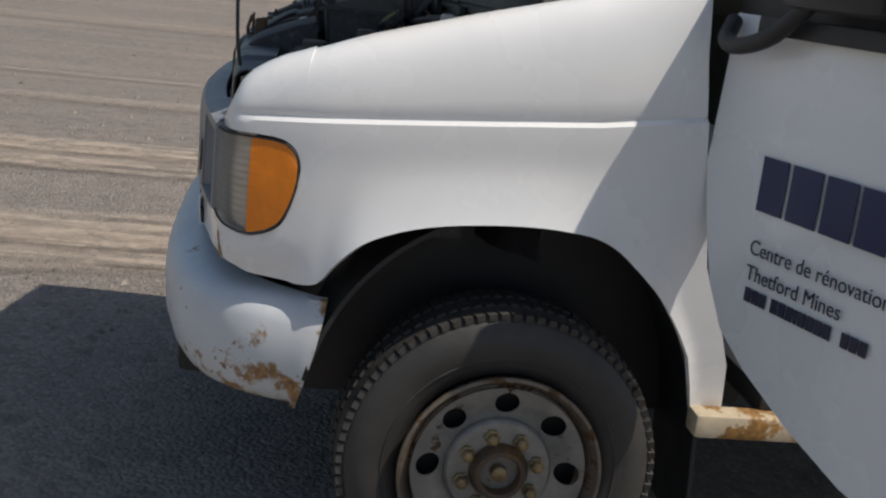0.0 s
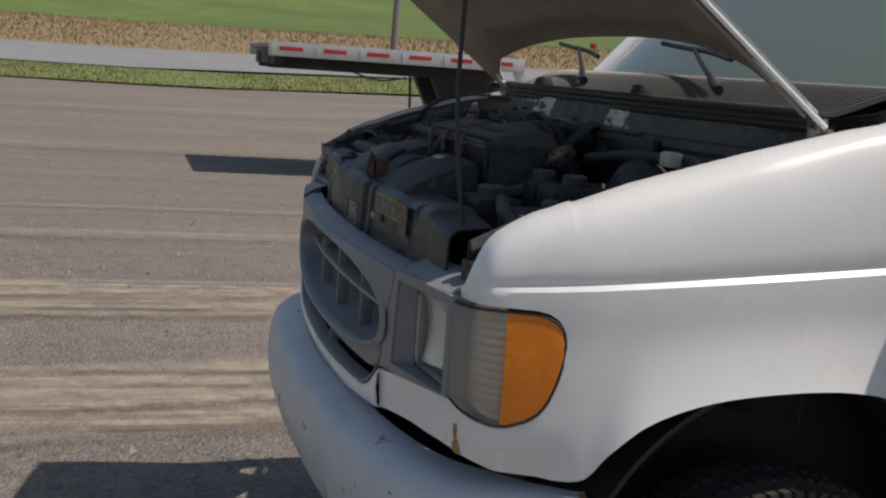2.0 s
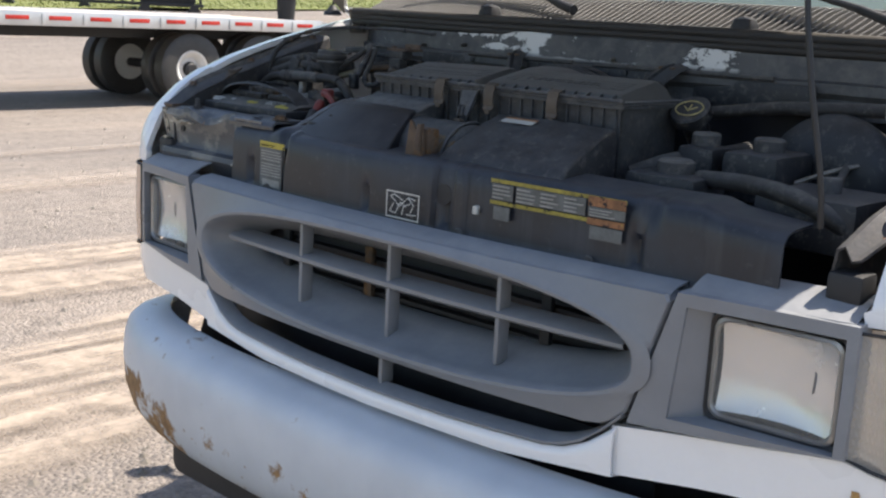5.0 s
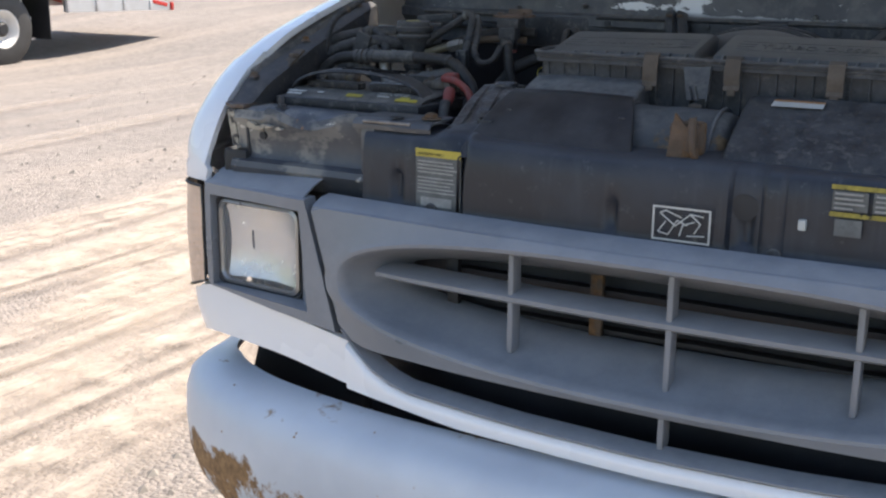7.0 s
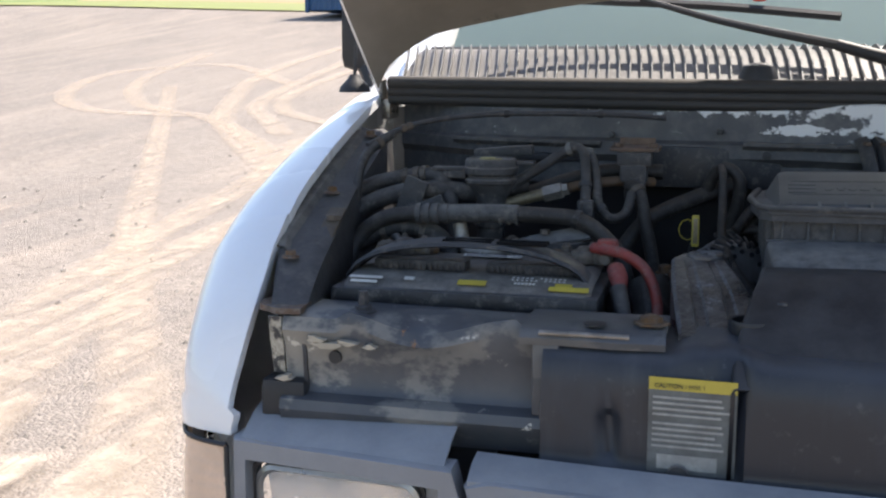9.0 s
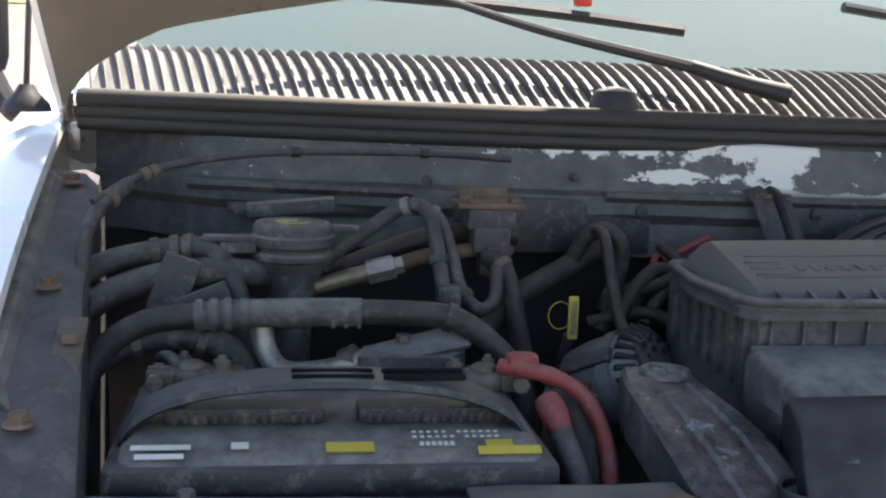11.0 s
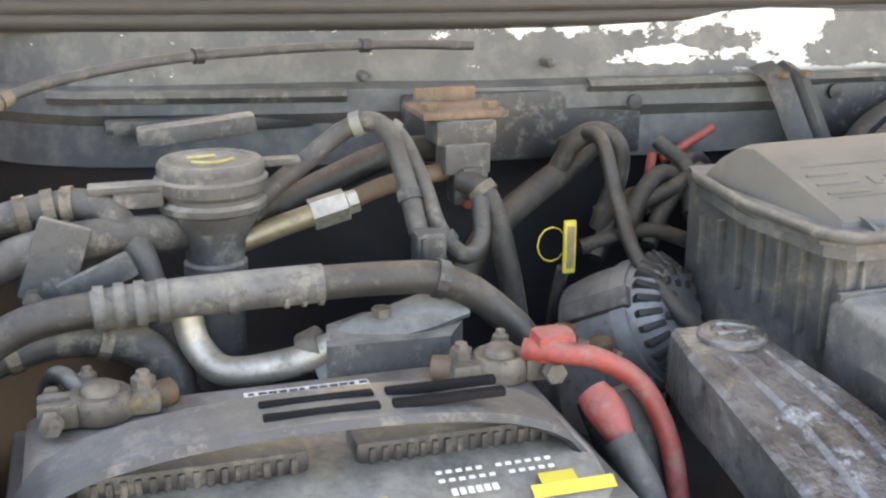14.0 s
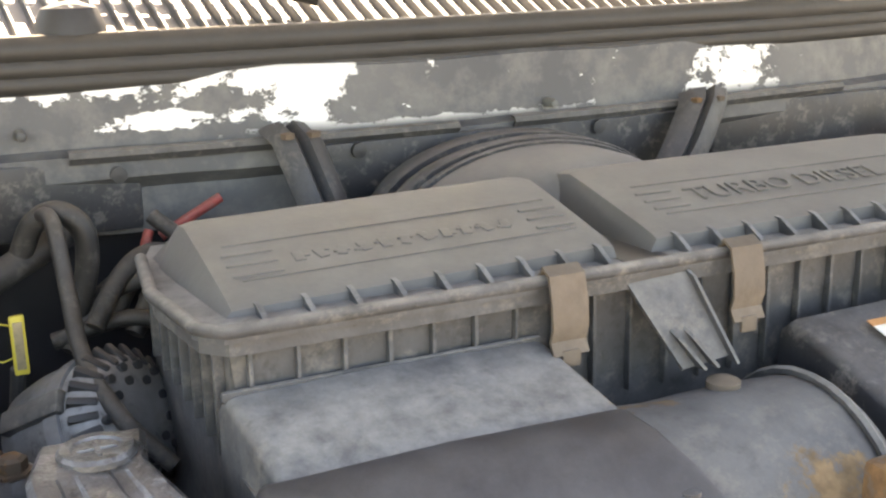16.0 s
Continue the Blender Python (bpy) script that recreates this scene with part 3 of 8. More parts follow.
def fender_mesh(side):
    bm = blank()
    tops = TOPZ if side > 0 else TOPZ_PASSENGER
    ys = [0.305 + 0.0125 * k for k in range(14)] + [0.48 + 0.03 * k for k in range(16)] + [0.955 + 0.0125 * k for k in range(24)] + [1.26]
    sheet(bm, [[placed(p, side) for p in column(y, lerp(ARCH_FINE, y), lerp(tops, y), lerp([(0.305, 1.05), (0.6, 1.10), (1.26, 1.12)], y))] for y in ys])
    ys = [0.131, 0.134, 0.138, 0.142, 0.146, 0.150, 0.154, 0.158, 0.163, 0.169, 0.176, 0.184, 0.196, 0.212, 0.23, 0.25, 0.27, 0.282, 0.29, 0.296, 0.30, 0.303, 0.305]
    rows = []
    for y in ys:
        back = 0.014 * (1 - step((y - 0.131) / 0.055))
        rows.append([placed(p + Vector((0, back, 0)), side) for p in column(y, 0.0, lerp(tops, y + back) + 0.003, lerp(LAMP_TOP, y), 0)])
    sheet(bm, rows)
    # below the lamp and round the corner to the grille
    low = [(0.076, 0.795), (0.10, 0.815), (0.125, 0.820), (0.15, 0.808), (0.2, 0.79), (0.305, lerp(ARCH_FINE, 0.305))]
    high = [(0.076, 0.872), (0.09, 0.884), (0.12, 0.903), (0.131, 0.905)]
    ys = [0.076, 0.082, 0.088, 0.096, 0.103, 0.112, 0.122] + ys
    rows = []
    for y in ys:
        b = lerp(low, y)
        t = lerp(high, y) if y < 0.131 else lerp(LAMP_LOW, y)
        rows.append([placed(fender_point(y, b + (t - b) * k / 8, b, 2.0), side) for k in range(9)])
    sheet(bm, rows)
    bmesh.ops.remove_doubles(bm, verts=bm.verts, dist=0.0015)
    bmesh.ops.recalc_face_normals(bm, faces=bm.faces)
    # normals outward
    f = max(bm.faces, key=lambda q: abs(q.calc_center_median().x))
    if f.normal.x * side < 0:
        bmesh.ops.reverse_faces(bm, faces=bm.faces)
    return bm


for side in (1, -1):
    fender_ob = fender(side)
    if side > 0:
        bm = blank()
        rows = []
        for k in range(12):
            z = 0.812 + 0.056 * k / 11
            g = 0.0026 * (0.4 + 0.9 * abs(noise.noise(Vector((k * 1.3, 4.7, 0)))) + 0.5 * (k < 5))
            c = 0.1365 + 0.001 * noise.noise(Vector((k * 0.9, 1.7, 0)))
            rows.append([placed(fender_point(q, z, z, 2.0) - plan_normal(q) * 0.0015, side) for q in (c - g, c + g)])
        sheet(bm, rows)
        part("rust_streak", bm, M["streak"], fender_ob, "orange rust streak below the lamp", smooth=0)

# valance under the grille
bm = blank()
rows = []
for k in range(25):
    x = -0.505 + 1.01 * k / 24
    u = abs(x)
    y = 0.052 + 0.096 * u * u
    t = lerp([(0, 0.799), (0.2, 0.802), (0.385, 0.811), (0.43, 0.821), (0.46, 0.837), (0.505, 0.873)], u)
    b = lerp([(0, 0.772), (0.3, 0.776), (0.505, 0.795)], u)
    rows.append([(x, y + 0.03, t), (x, y + 0.006, t - 0.001), (x, y, t - 0.008), (x, y - 0.001, (t + b) / 2), (x, y + 0.004, b), (x, y + 0.06, b - 0.01)])
sheet(bm, rows)
part("valance", bm, M["paint"], van, "narrow white strip under the grille", solid=0.004)


# bumper
def bumper_plan(u):
    """Plan of the bumper's face from the middle (0) to the end (1)."""
    return spline_at([(0.0, -0.035), (0.25, -0.031), (0.48, -0.016), (0.68, 0.022), (0.80, 0.075), (0.87, 0.14), (0.905, 0.215), (0.922, 0.30), (0.928, 0.352)], u)


def spline_at(pts, u):
    line = spline([(a, b, 0) for a, b in pts], 8)
    f = u * (len(line) - 1)
    i = min(int(f), len(line) - 2)
    return line[i].lerp(line[i + 1], f - i)


bm = blank()
rows = []
for k in range(-44, 45):
    u = abs(k) / 44
    s = 1 if k >= 0 else -1
    p, q = bumper_plan(max(0.0, u - 0.01)), bumper_plan(min(1.0, u + 0.01))
    t = (q - p).normalized()
    n = Vector((-t.y, t.x, 0))
    c = bumper_plan(u)
    lift = 0.0
    end = step((u - 0.6) / 0.4)
    top = 0.757 - 0.012 * end
    prof = [(0.105 - 0.055 * end, top + 0.004), (0.06 - 0.03 * end, top), (0.030, top - 0.010), (0.012, top - 0.026), (0.003, top - 0.055), (0.0, top - 0.10), (0.004, top - 0.16),
            (0.018, top - 0.205), (0.036, top - 0.232), (0.06, top - 0.246), (0.11 - 0.05 * end, top - 0.25)]
    wide = 0.040 * step((u - 0.25) / 0.5) if s < 0 else 0.0
    cut = 0.055 * step((u - 0.82) / 0.18)
    rows.append([((c.x + n.x * d + wide) * s, c.y + n.y * d - cut * (max(0.0, top - z) / 0.25) ** 1.5 + (0.014 + 0.012 * step(u * 2) if s > 0 else 0.012 - 0.012 * step(u * 2)), z) for d, z in prof])
sheet(bm, rows)
part("front_bumper", bm, M["bumper"], van, "grey-white painted steel bumper with rust spots along its lower face", smooth=50, solid=0.012)

# ---- grille ----
grille = part("grille", blank(), M["grey"], van, "weathered grey plastic grille with an oval mouth")


def face_y(x):
    return 0.052 + 0.10 * x * x


def grille_panel():
    """The panel round the oval mouth, the mouth's recessed lip and the lower lip."""
    n = 96
    bm = blank()
    cx, cz, rx, rz = 0.008, 0.976, 0.520, 0.092

    def oval(a, grow, gz):
        c, s = math.cos(a), math.sin(a)
        ex = 0.80
        x = cx + (rx + grow) * math.copysign(abs(c) ** ex, c)
        z = cz + (rz + gz) * math.copysign(abs(s) ** ex, s)
        return x, z

    def border(a):
        x, z = oval(a, 0.05, 0.03)
        c, s = math.cos(a), math.sin(a)
        top = 1.086
        side = 0.577 - (1.086 - max(0.872, min(1.086, cz + 0.13 * s))) * 0.30
        low = lerp([(0, 0.868), (0.3, 0.872), (0.44, 0.892), (0.55, 0.92)], abs(x))
        k = 1.0 / max(abs(c), 1e-6)
        # meet of the ray with the panel's outline
        for r in [0.05 + 0.0006 * i for i in range(1200)]:
            px, pz = cx + r * c * 1.0, cz + r * s
            limit = 0.577 - (1.086 - pz) * 0.30
            lowz = lerp([(0, 0.864), (0.3, 0.865), (0.46, 0.868), (0.49, 0.874), (0.52, 0.90)], abs(px))
            if abs(px) > limit or pz > top or pz < lowz:
                return px, max(lowz, min(top, pz))
        return x, z

    rings = []
    outs, mids = [], []
    for i in range(n):
        a = i * math.tau / n
        c, s = math.cos(a), math.sin(a)
        ox, oz = oval(a, 0.0, 0.0)
        b = math.atan2(oz - cz, ox - cx)
        bx, bz = border(b)
        outs.append([(bx, face_y(bx) + 0.035, bz), (bx, face_y(bx) + 0.004, bz), (bx * 0.995, face_y(bx), cz + (bz - cz) * 0.985)])
        ring = []
        for g, h, d in ((0.030, 0.012, -0.005), (0.012, 0.007, -0.009), (0.003, 0.002, -0.008), (-0.003, -0.002, -0.002), (-0.007, -0.005, 0.010), (-0.012, -0.008, 0.026), (-0.028, -0.018, 0.052), (-0.048, -0.032, 0.078), (-0.060, -0.041, 0.092), (-0.062, -0.042, 0.12)):
            px, pz = oval(a, g, h)
            ring.append((px, face_y(px) + d, pz))
        mids.append(ring)
    rows = [o + m for o, m in zip(outs, mids)]
    sheet(bm, rows + [rows[0]])
    return bm


shell = part("surround", grille_panel(), M["grey"], grille, smooth=32)

# horizontal slat through the mouth
bm = blank()
rows = []
for k in range(33):
    x = -0.462 + 0.955 * k / 32
    y = face_y(x) + 0.026
    w = 0.010 * (1 - 0.25 * abs(x))
    rows.append([(x, y + 0.055, 0.988 + w), (x, y + 0.008, 0.988 + w * 0.8), (x, y, 0.988 + w * 0.3), (x, y, 0.988 - w * 0.4), (x, y + 0.01, 0.988 - w), (x, y + 0.055, 0.988 - w), (x, y + 0.055, 0.988 + w)])
sheet(bm, rows)
part("slat", bm, M["grey"], grille)
for bx in (-0.222, 0.018, 0.262):
    bm = blank()
    h = 0.086 if abs(bx) < 0.1 else 0.074
    box(bm, (bx, face_y(bx) + 0.044, 0.978), (0.009, 0.028, 2 * h), 0.003)
    part("bar", bm, M["grey"], grille)
# lower lip under the slot, and its bar
bm = blank()
rows = []
for k in range(33):
    x = -0.515 + 1.03 * k / 32
    u = abs(x)
    y = face_y(x) - 0.002
    t = lerp([(0, 0.810), (0.2, 0.813), (0.385, 0.822), (0.43, 0.833), (0.46, 0.850), (0.485, 0.868), (0.515, 0.90)], u)
    b = lerp([(0, 0.800), (0.2, 0.803), (0.385, 0.812), (0.43, 0.822), (0.46, 0.838), (0.49, 0.866), (0.515, 0.89)], u)
    rows.append([(x, y + 0.034, t + 0.004), (x, y + 0.012, t), (x, y + 0.002, t - 0.005), (x, y + 0.002, b + 0.002), (x, y + 0.03, b)])
sheet(bm, rows)
part("lower_lip", bm, M["grey"], grille, solid=0.004)
bm = blank()
box(bm, (0.018, face_y(0) + 0.035, 0.838), (0.009, 0.03, 0.056), 0.003)
part("bar", bm, M["grey"], grille)
# dark backing and radiator fins behind the mouth
bm = blank()
box(bm, (0, 0.215, 0.94), (1.16, 0.012, 0.30), 0.003)
part("backing", bm, M["black"], grille)
for z in [0.87 + 0.03 * i for i in range(7)]:
    bm = blank()
    box(bm, (0.05, 0.190, z), (0.86, 0.02, 0.007))
    part("radiator_fin", bm, M["darksteel"], grille)
for x in (-0.36, -0.12, 0.30):
    bm = blank()
    box(bm, (x, 0.17, 0.96), (0.02, 0.012, 0.2), 0.003)
    part("stay", bm, M["rusty"] if x == -0.12 else M["darksteel"], grille)


# ---- lamps ----
def lamp_unit(side):
    """Bezel, square headlamp and wrap-round corner lamp of one side."""
    part("headlamp_bezel", bezel_mesh(side), M["grey"], van, "grey headlamp surround", smooth=35)
    a, b = Vector((0.628, 0.126, 0)), Vector((0.806, 0.142, 0))
    ax = (b - a).normalized()
    nrm = Vector((ax.y, -ax.x, 0))

    def at(u, z, d):
        p = a + ax * u + nrm * d
        return Vector((p.x * side, p.y, z))

    w, z0, z1 = (b - a).length, 0.918, 1.062
    # chrome frame, bowl, glass
    def ring(d, g, r=0.018, n=6):
        pts = []
        for cx_, cz_, a0 in ((w - r + g, z1 - r + g, 0), (r - g, z1 - r + g, 90), (r - g, z0 + r - g, 180), (w - r + g, z0 + r - g, 270)):
            for k in range(n + 1):
                an = radians(a0 + 90 * k / n)
                pts.append(at(cx_ + r * math.cos(an), cz_ + r * math.sin(an), d))
        return pts

    lampbody = part("headlamp", loops([ring(-0.012, 0.002), ring(0.003, 0.001), ring(0.005, -0.003), ring(0.0, -0.006)]), M["lamp_frame"], van, "square sealed headlamp with a clear glass lens", smooth=30)
    dish, nu, nv = blank(), 20, 16
    uh, vh = w / 2 - 0.006, (z1 - z0) / 2 - 0.006

    def dished(a, b):
        u, v = a * uh, b * vh
        deep = 0.034 * max(0.0, 1 - (u * u + v * v) / 0.0125)
        return at(w / 2 + u, (z0 + z1) / 2 + v, -0.004 - deep)

    sheet(dish, [[dished(2 * a / nu - 1, 2 * b / nv - 1) for b in range(nv + 1)] for a in range(nu + 1)])
    part("reflector", dish, M["reflector"], lampbody, smooth=80)
    lens = part("lens", loops([ring(0.002, -0.005), ring(0.006, -0.010), ring(0.008, -0.018), ring(0.011, -0.040, 0.012), ring(0.012, -0.058, 0.005)], cap=True), M["lens"], lampbody, smooth=60)
    lens.visible_shadow = False
    gasket = loops([ring(0.0, 0.003), ring(0.003, 0.007), ring(-0.02, 0.008)])
    part("gasket", gasket, M["black"], lampbody)
    # corner lamp
    clear, amber, rim_ = blank(), blank(), blank()
    ys = [0.1315, 0.135, 0.138, 0.141, 0.145, 0.149, 0.154, 0.16, 0.167, 0.175, 0.184, 0.194, 0.204, 0.214, 0.224, 0.234, 0.244, 0.254, 0.264, 0.273, 0.281, 0.288, 0.294, 0.299, 0.302]

    def skin(y, v, d=0.0):
        lo, hi = lerp(LAMP_LOW, y) + 0.007, lerp(LAMP_TOP, y) - 0.007
        lo, hi = min(lo, (lo + hi) / 2), max(hi, (lo + hi) / 2)
        z = lo + (hi - lo) * v
        bulge = 0.004 * math.sin(math.pi * v) + (0.0005 * math.cos(28 * math.pi * v) if y < 0.2045 else 0.0)
        p = Vector((plan_at(y), y, z)) + plan_normal(y) * (0.004 - bulge - d)
        return placed(p, side)

    split = 12
    for bm_, ys_ in ((clear, ys[:split + 1]), (amber, ys[split:-1])):
        sheet(bm_, [[skin(y, v / 56) for v in range(57)] for y in ys_])
    corner = part("corner_lamp", rim_of(skin, ys), M["black"], van, "wrap-round corner lamp with clear and amber lenses")
    c_ob = part("clear_lens", clear, M["corner_clear"] if side > 0 else M["corner_tan"], corner, smooth=60)
    c_ob.visible_shadow = False
    inner = blank()
    sheet(inner, [[skin(y, v / 4, -0.03) for v in range(5)] for y in ys[:split + 1]])
    part("reflector", inner, M["corner_reflector"], corner)
    part("amber_lens", amber, M["amber"] if side > 0 else M["amber_dull"], corner, "orange side marker lens", smooth=60, solid=0.006)


def rim_of(skin, ys):
    """The black seal round a corner lamp."""
    line = [skin(y, 1.0) for y in ys[:-1]] + [skin(y, 0.0) for y in reversed(ys[:-1])]
    line.append(line[0])
    bm = blank()
    tube(bm, line, 0.0028, 6, 1, False, False)
    return bm


def loops(rings, cap=False):
    bm = blank()
    vs = [[bm.verts.new(p) for p in r] for r in rings]
    n = len(vs[0])
    for a, b in zip(vs, vs[1:]):
        for k in range(n):
            bm.faces.new((a[k], a[(k + 1) % n], b[(k + 1) % n], b[k]))
    if cap:
        bm.faces.new(vs[-1])
    bmesh.ops.recalc_face_normals(bm, faces=bm.faces)
    return bm


def bezel_mesh(side):
    """Grey surround with a square opening, raked towards the corner."""
    def at(x, z, d=0.0):
        y = lerp([(0.50, 0.078), (0.59, 0.088), (0.80, 0.122), (0.83, 0.132)], x)
        return Vector((x * side, y + d, z))
    outer = [(0.829, 1.092), (0.700, 1.094), (0.588, 1.094), (0.556, 0.985), (0.527, 0.884), (0.66, 0.893), (0.829, 0.908), (0.831, 1.0)]
    inner = [(0.813, 1.071), (0.70, 1.073), (0.600, 1.073), (0.592, 0.99), (0.585, 0.908), (0.69, 0.910), (0.813, 0.912), (0.814, 1.0)]
    deep = [(0.811, 1.067), (0.715, 1.067), (0.622, 1.067), (0.622, 0.99), (0.622, 0.913), (0.715, 0.913), (0.811, 0.913), (0.811, 1.0)]
    def back(x, z):
        return Vector((x * side, 0.126 + (x - 0.628) * 0.09, z))
    return loops([[at(x, z, 0.03) for x, z in outer], [at(x, z, 0.004) for x, z in outer], [at(x * 0.997, 1.0 + (z - 1.0) * 0.975, -0.002) for x, z in outer],
                  [at(x, z, -0.001) for x, z in inner], [at(x, z, 0.004) for x, z in inner], [back(x, z) for x, z in deep], [back(x, z) + Vector((0, 0.02, 0)) for x, z in deep]])


def shelf(xs, front, z0, z1, deep, name, parent, label):
    bm = blank()
    sheet(bm, [[(x, front(x) + d, z) for d, z in ((0.002, z0 - 0.012), (0.004, z0 - 0.003), (0.010, z0), (deep * 0.5, (z0 + z1) / 2 + 0.002), (deep, z1), (deep + 0.004, z1 - 0.02))] for x in xs])
    return part(name, bm, M["grey"], parent, label, solid=0.003)


def bezel_front(x):
    return lerp([(0.50, 0.078), (0.59, 0.088), (0.80, 0.122), (0.83, 0.132)], abs(x))


for side in (1, -1):
    lamp_unit(side)
    shelf([side * (0.596 + 0.224 * k / 10) for k in range(11)], bezel_front, 1.0955, 1.119, 0.075, "top_shelf", van, "dusty grey shelf over the headlamp surround")
shelf([-0.572 + 1.144 * k / 30 for k in range(31)], face_y, 1.0875, 1.098, 0.050, "top_shelf", grille, "dusty upper edge of the grille")

# ---- front wheel ----
def wheel_set(side):
    hub_c = (0.0, 0.775, 0.412)
    root = part("wheel", blank(), M["steel"], van, "dusty steel wheel with round vent holes")
    tread = blank()
    R = 0.352
    x1 = 0.965 * side
    prof = [(-0.225, 0.20), (-0.225, 0.27), (-0.218, 0.315), (-0.195, 0.342), (-0.16, R), (-0.06, R), (-0.034, 0.345), (-0.012, 0.325), (0.0, 0.30), (0.002, 0.28), (-0.006, 0.24), (-0.016, 0.222), (-0.03, 0.212), (-0.06, 0.205)]
    prof = [((h) * side, r) for h, r in prof]
    lathe(tread, prof, (x1, hub_c[1], hub_c[2]), "x", 72, None, False)
    tyre = part("tyre", tread, M["rubber"], root, "black tyre with blocky tread", smooth=50)
    lugs = blank()
    for k in range(84):
        a = k * math.tau / 84
        m = Matrix.Rotation(a, 4, "X")
        for dx, wd in ((-0.036, 0.034), (-0.085, 0.035), (-0.145, 0.035), (-0.19, 0.03)):
            mm = m @ Matrix.Translation((0, 0, R - (0.010 if dx in (-0.036, -0.19) else 0.002))) @ Matrix.Rotation(0.22, 4, "Z")
            v = box(lugs, (0, 0, 0), (wd, 0.018, 0.014))
            bmesh.ops.transform(lugs, matrix=Matrix.Translation((x1 + dx * side, hub_c[1], hub_c[2])) @ mm, verts=v)
    tagged(part("tread", lugs, M["rubber"], tyre), "blocky worn tyre tread", kind="stuff")
    ribs = blank()
    for rr in (0.255, 0.300):
        ring = [(x1 + side * (0.001 if rr > 0.3 else -0.003), hub_c[1] + rr * math.cos(a * math.tau / 48), hub_c[2] + rr * math.sin(a * math.tau / 48)) for a in range(49)]
        tube(ribs, ring, 0.0025, 5, 1, False, False)
    part("sidewall_rib", ribs, M["rubber"], tyre)
    # rim: lip, barrel and face
    rim = blank()
    lathe(rim, [(q * side, r) for q, r in ((-0.20, 0.205), (-0.03, 0.205), (0.010, 0.222), (0.018, 0.221), (0.020, 0.214), (0.010, 0.208), (-0.012, 0.200), (-0.022, 0.192), (-0.020, 0.185))], (x1, hub_c[1], hub_c[2]), "x", 64, None, False)
    part("rim", rim, M["rim"], root, "scuffed rim lip with brown rust")
    face = disc_with_holes(side, x1 - 0.024 * side, hub_c)
    part("disc", face, M["steel"], root, smooth=30)
    # Black disc added behind the face to darken the vent holes.
    dark_backing = blank()
    lathe(dark_backing, [(-0.09 * side, 0.19), (-0.075 * side, 0.19), (-0.075 * side, 0.0001)], (x1, hub_c[1], hub_c[2]), "x", 32)
    part("dark_backing", dark_backing, M["black"], root)
    hub = blank()
    hx = x1 - 0.012 * side
    lathe(hub, [(q * side, r) for q, r in ((-0.020, 0.116), (0.0, 0.116), (0.006, 0.111), (0.007, 0.066), (0.004, 0.062))], (hx, hub_c[1], hub_c[2]), "x", 48)
    hub_ob = part("hub", hub, M["steel"], root, "steel wheel centre with a rusty bore", smooth=30)
    bore = blank()
    lathe(bore, [(q * side, r) for q, r in ((0.0, 0.064), (0.016, 0.061), (0.034, 0.054), (0.036, 0.048), (0.034, 0.044), (0.004, 0.043), (0.003, 0.02))], (hx, hub_c[1], hub_c[2]), "x", 40)
    part("bore", bore, M["rusty"], hub_ob, "dark rusty bore")
    pin = blank()
    lathe(pin, [(q * side, r) for q, r in ((0.0, 0.018), (0.026, 0.017), (0.030, 0.012), (0.031, 0.0001))], (hx, hub_c[1], hub_c[2]), "x", 20)
    part("axle_end", pin, M["nut"], hub_ob)
    for k in range(8):
        a = (k + 0.35) * math.tau / 8
        nut = blank()
        c = (x1 + 0.002 * side, hub_c[1] + 0.083 * math.cos(a), hub_c[2] + 0.083 * math.sin(a))
        lathe(nut, [(-0.01 * side, 0.017), (0.002 * side, 0.017), (0.004 * side, 0.014), (0.020 * side, 0.013), (0.026 * side, 0.008), (0.027 * side, 0.0001)], c, "x", 6)
        part("lug_nut", nut, M["nut"], root, smooth=0)
    return root


def disc_with_holes(side, x, c):
    """The dished wheel disc with eight round holes."""
    bm = blank()
    n, per = 8, 12
    rin, rout, rh, rc = 0.104, 0.190, 0.0265, 0.153

    def dish(r):
        return side * (-0.014 - 0.012 * math.cos((r - rin) / (rout - rin) * math.tau * 0.5) + (0.02 if r < 0.12 else 0.02))
    for k in range(n):
        a0 = (k + 0.5) * math.tau / n + 0.37
        def place(r, a, d=0.0):
            return (x + dish(r) + d * side, c[1] + r * math.cos(a), c[2] + r * math.sin(a))
        hole, hole2, rim_ = [], [], []
        for j in range(per * 2):
            t = j * math.tau / (per * 2)
            u, v = math.cos(t), math.sin(t)
            hy, hz = rc + rh * u, rh * v
            r, a = math.hypot(hy, hz), a0 + math.atan2(hz, hy)
            hole.append(place(r, a))
            hole2.append(place(r, a, -0.005))
            s = 1 / max(abs(u), abs(v))
            rr = (rin + rout) / 2 + (rout - rin) / 2 * u * s
            aa = a0 + math.pi / n * v * s
            rim_.append(place(rr, aa))
        mid = [tuple((p + q) / 2 for p, q in zip(h, r)) for h, r in zip(hole, rim_)]
        vs = [[bm.verts.new(p) for p in ring] for ring in (hole2, hole, mid, rim_)]
        m = per * 2
        for p, q in zip(vs, vs[1:]):
            for j in range(m):
                bm.faces.new((p[j], p[(j + 1) % m], q[(j + 1) % m], q[j]))
    bmesh.ops.remove_doubles(bm, verts=bm.verts, dist=2e-4)
    bmesh.ops.recalc_face_normals(bm, faces=bm.faces)
    return bm


for side in (1, -1):
    wheel_set(side)
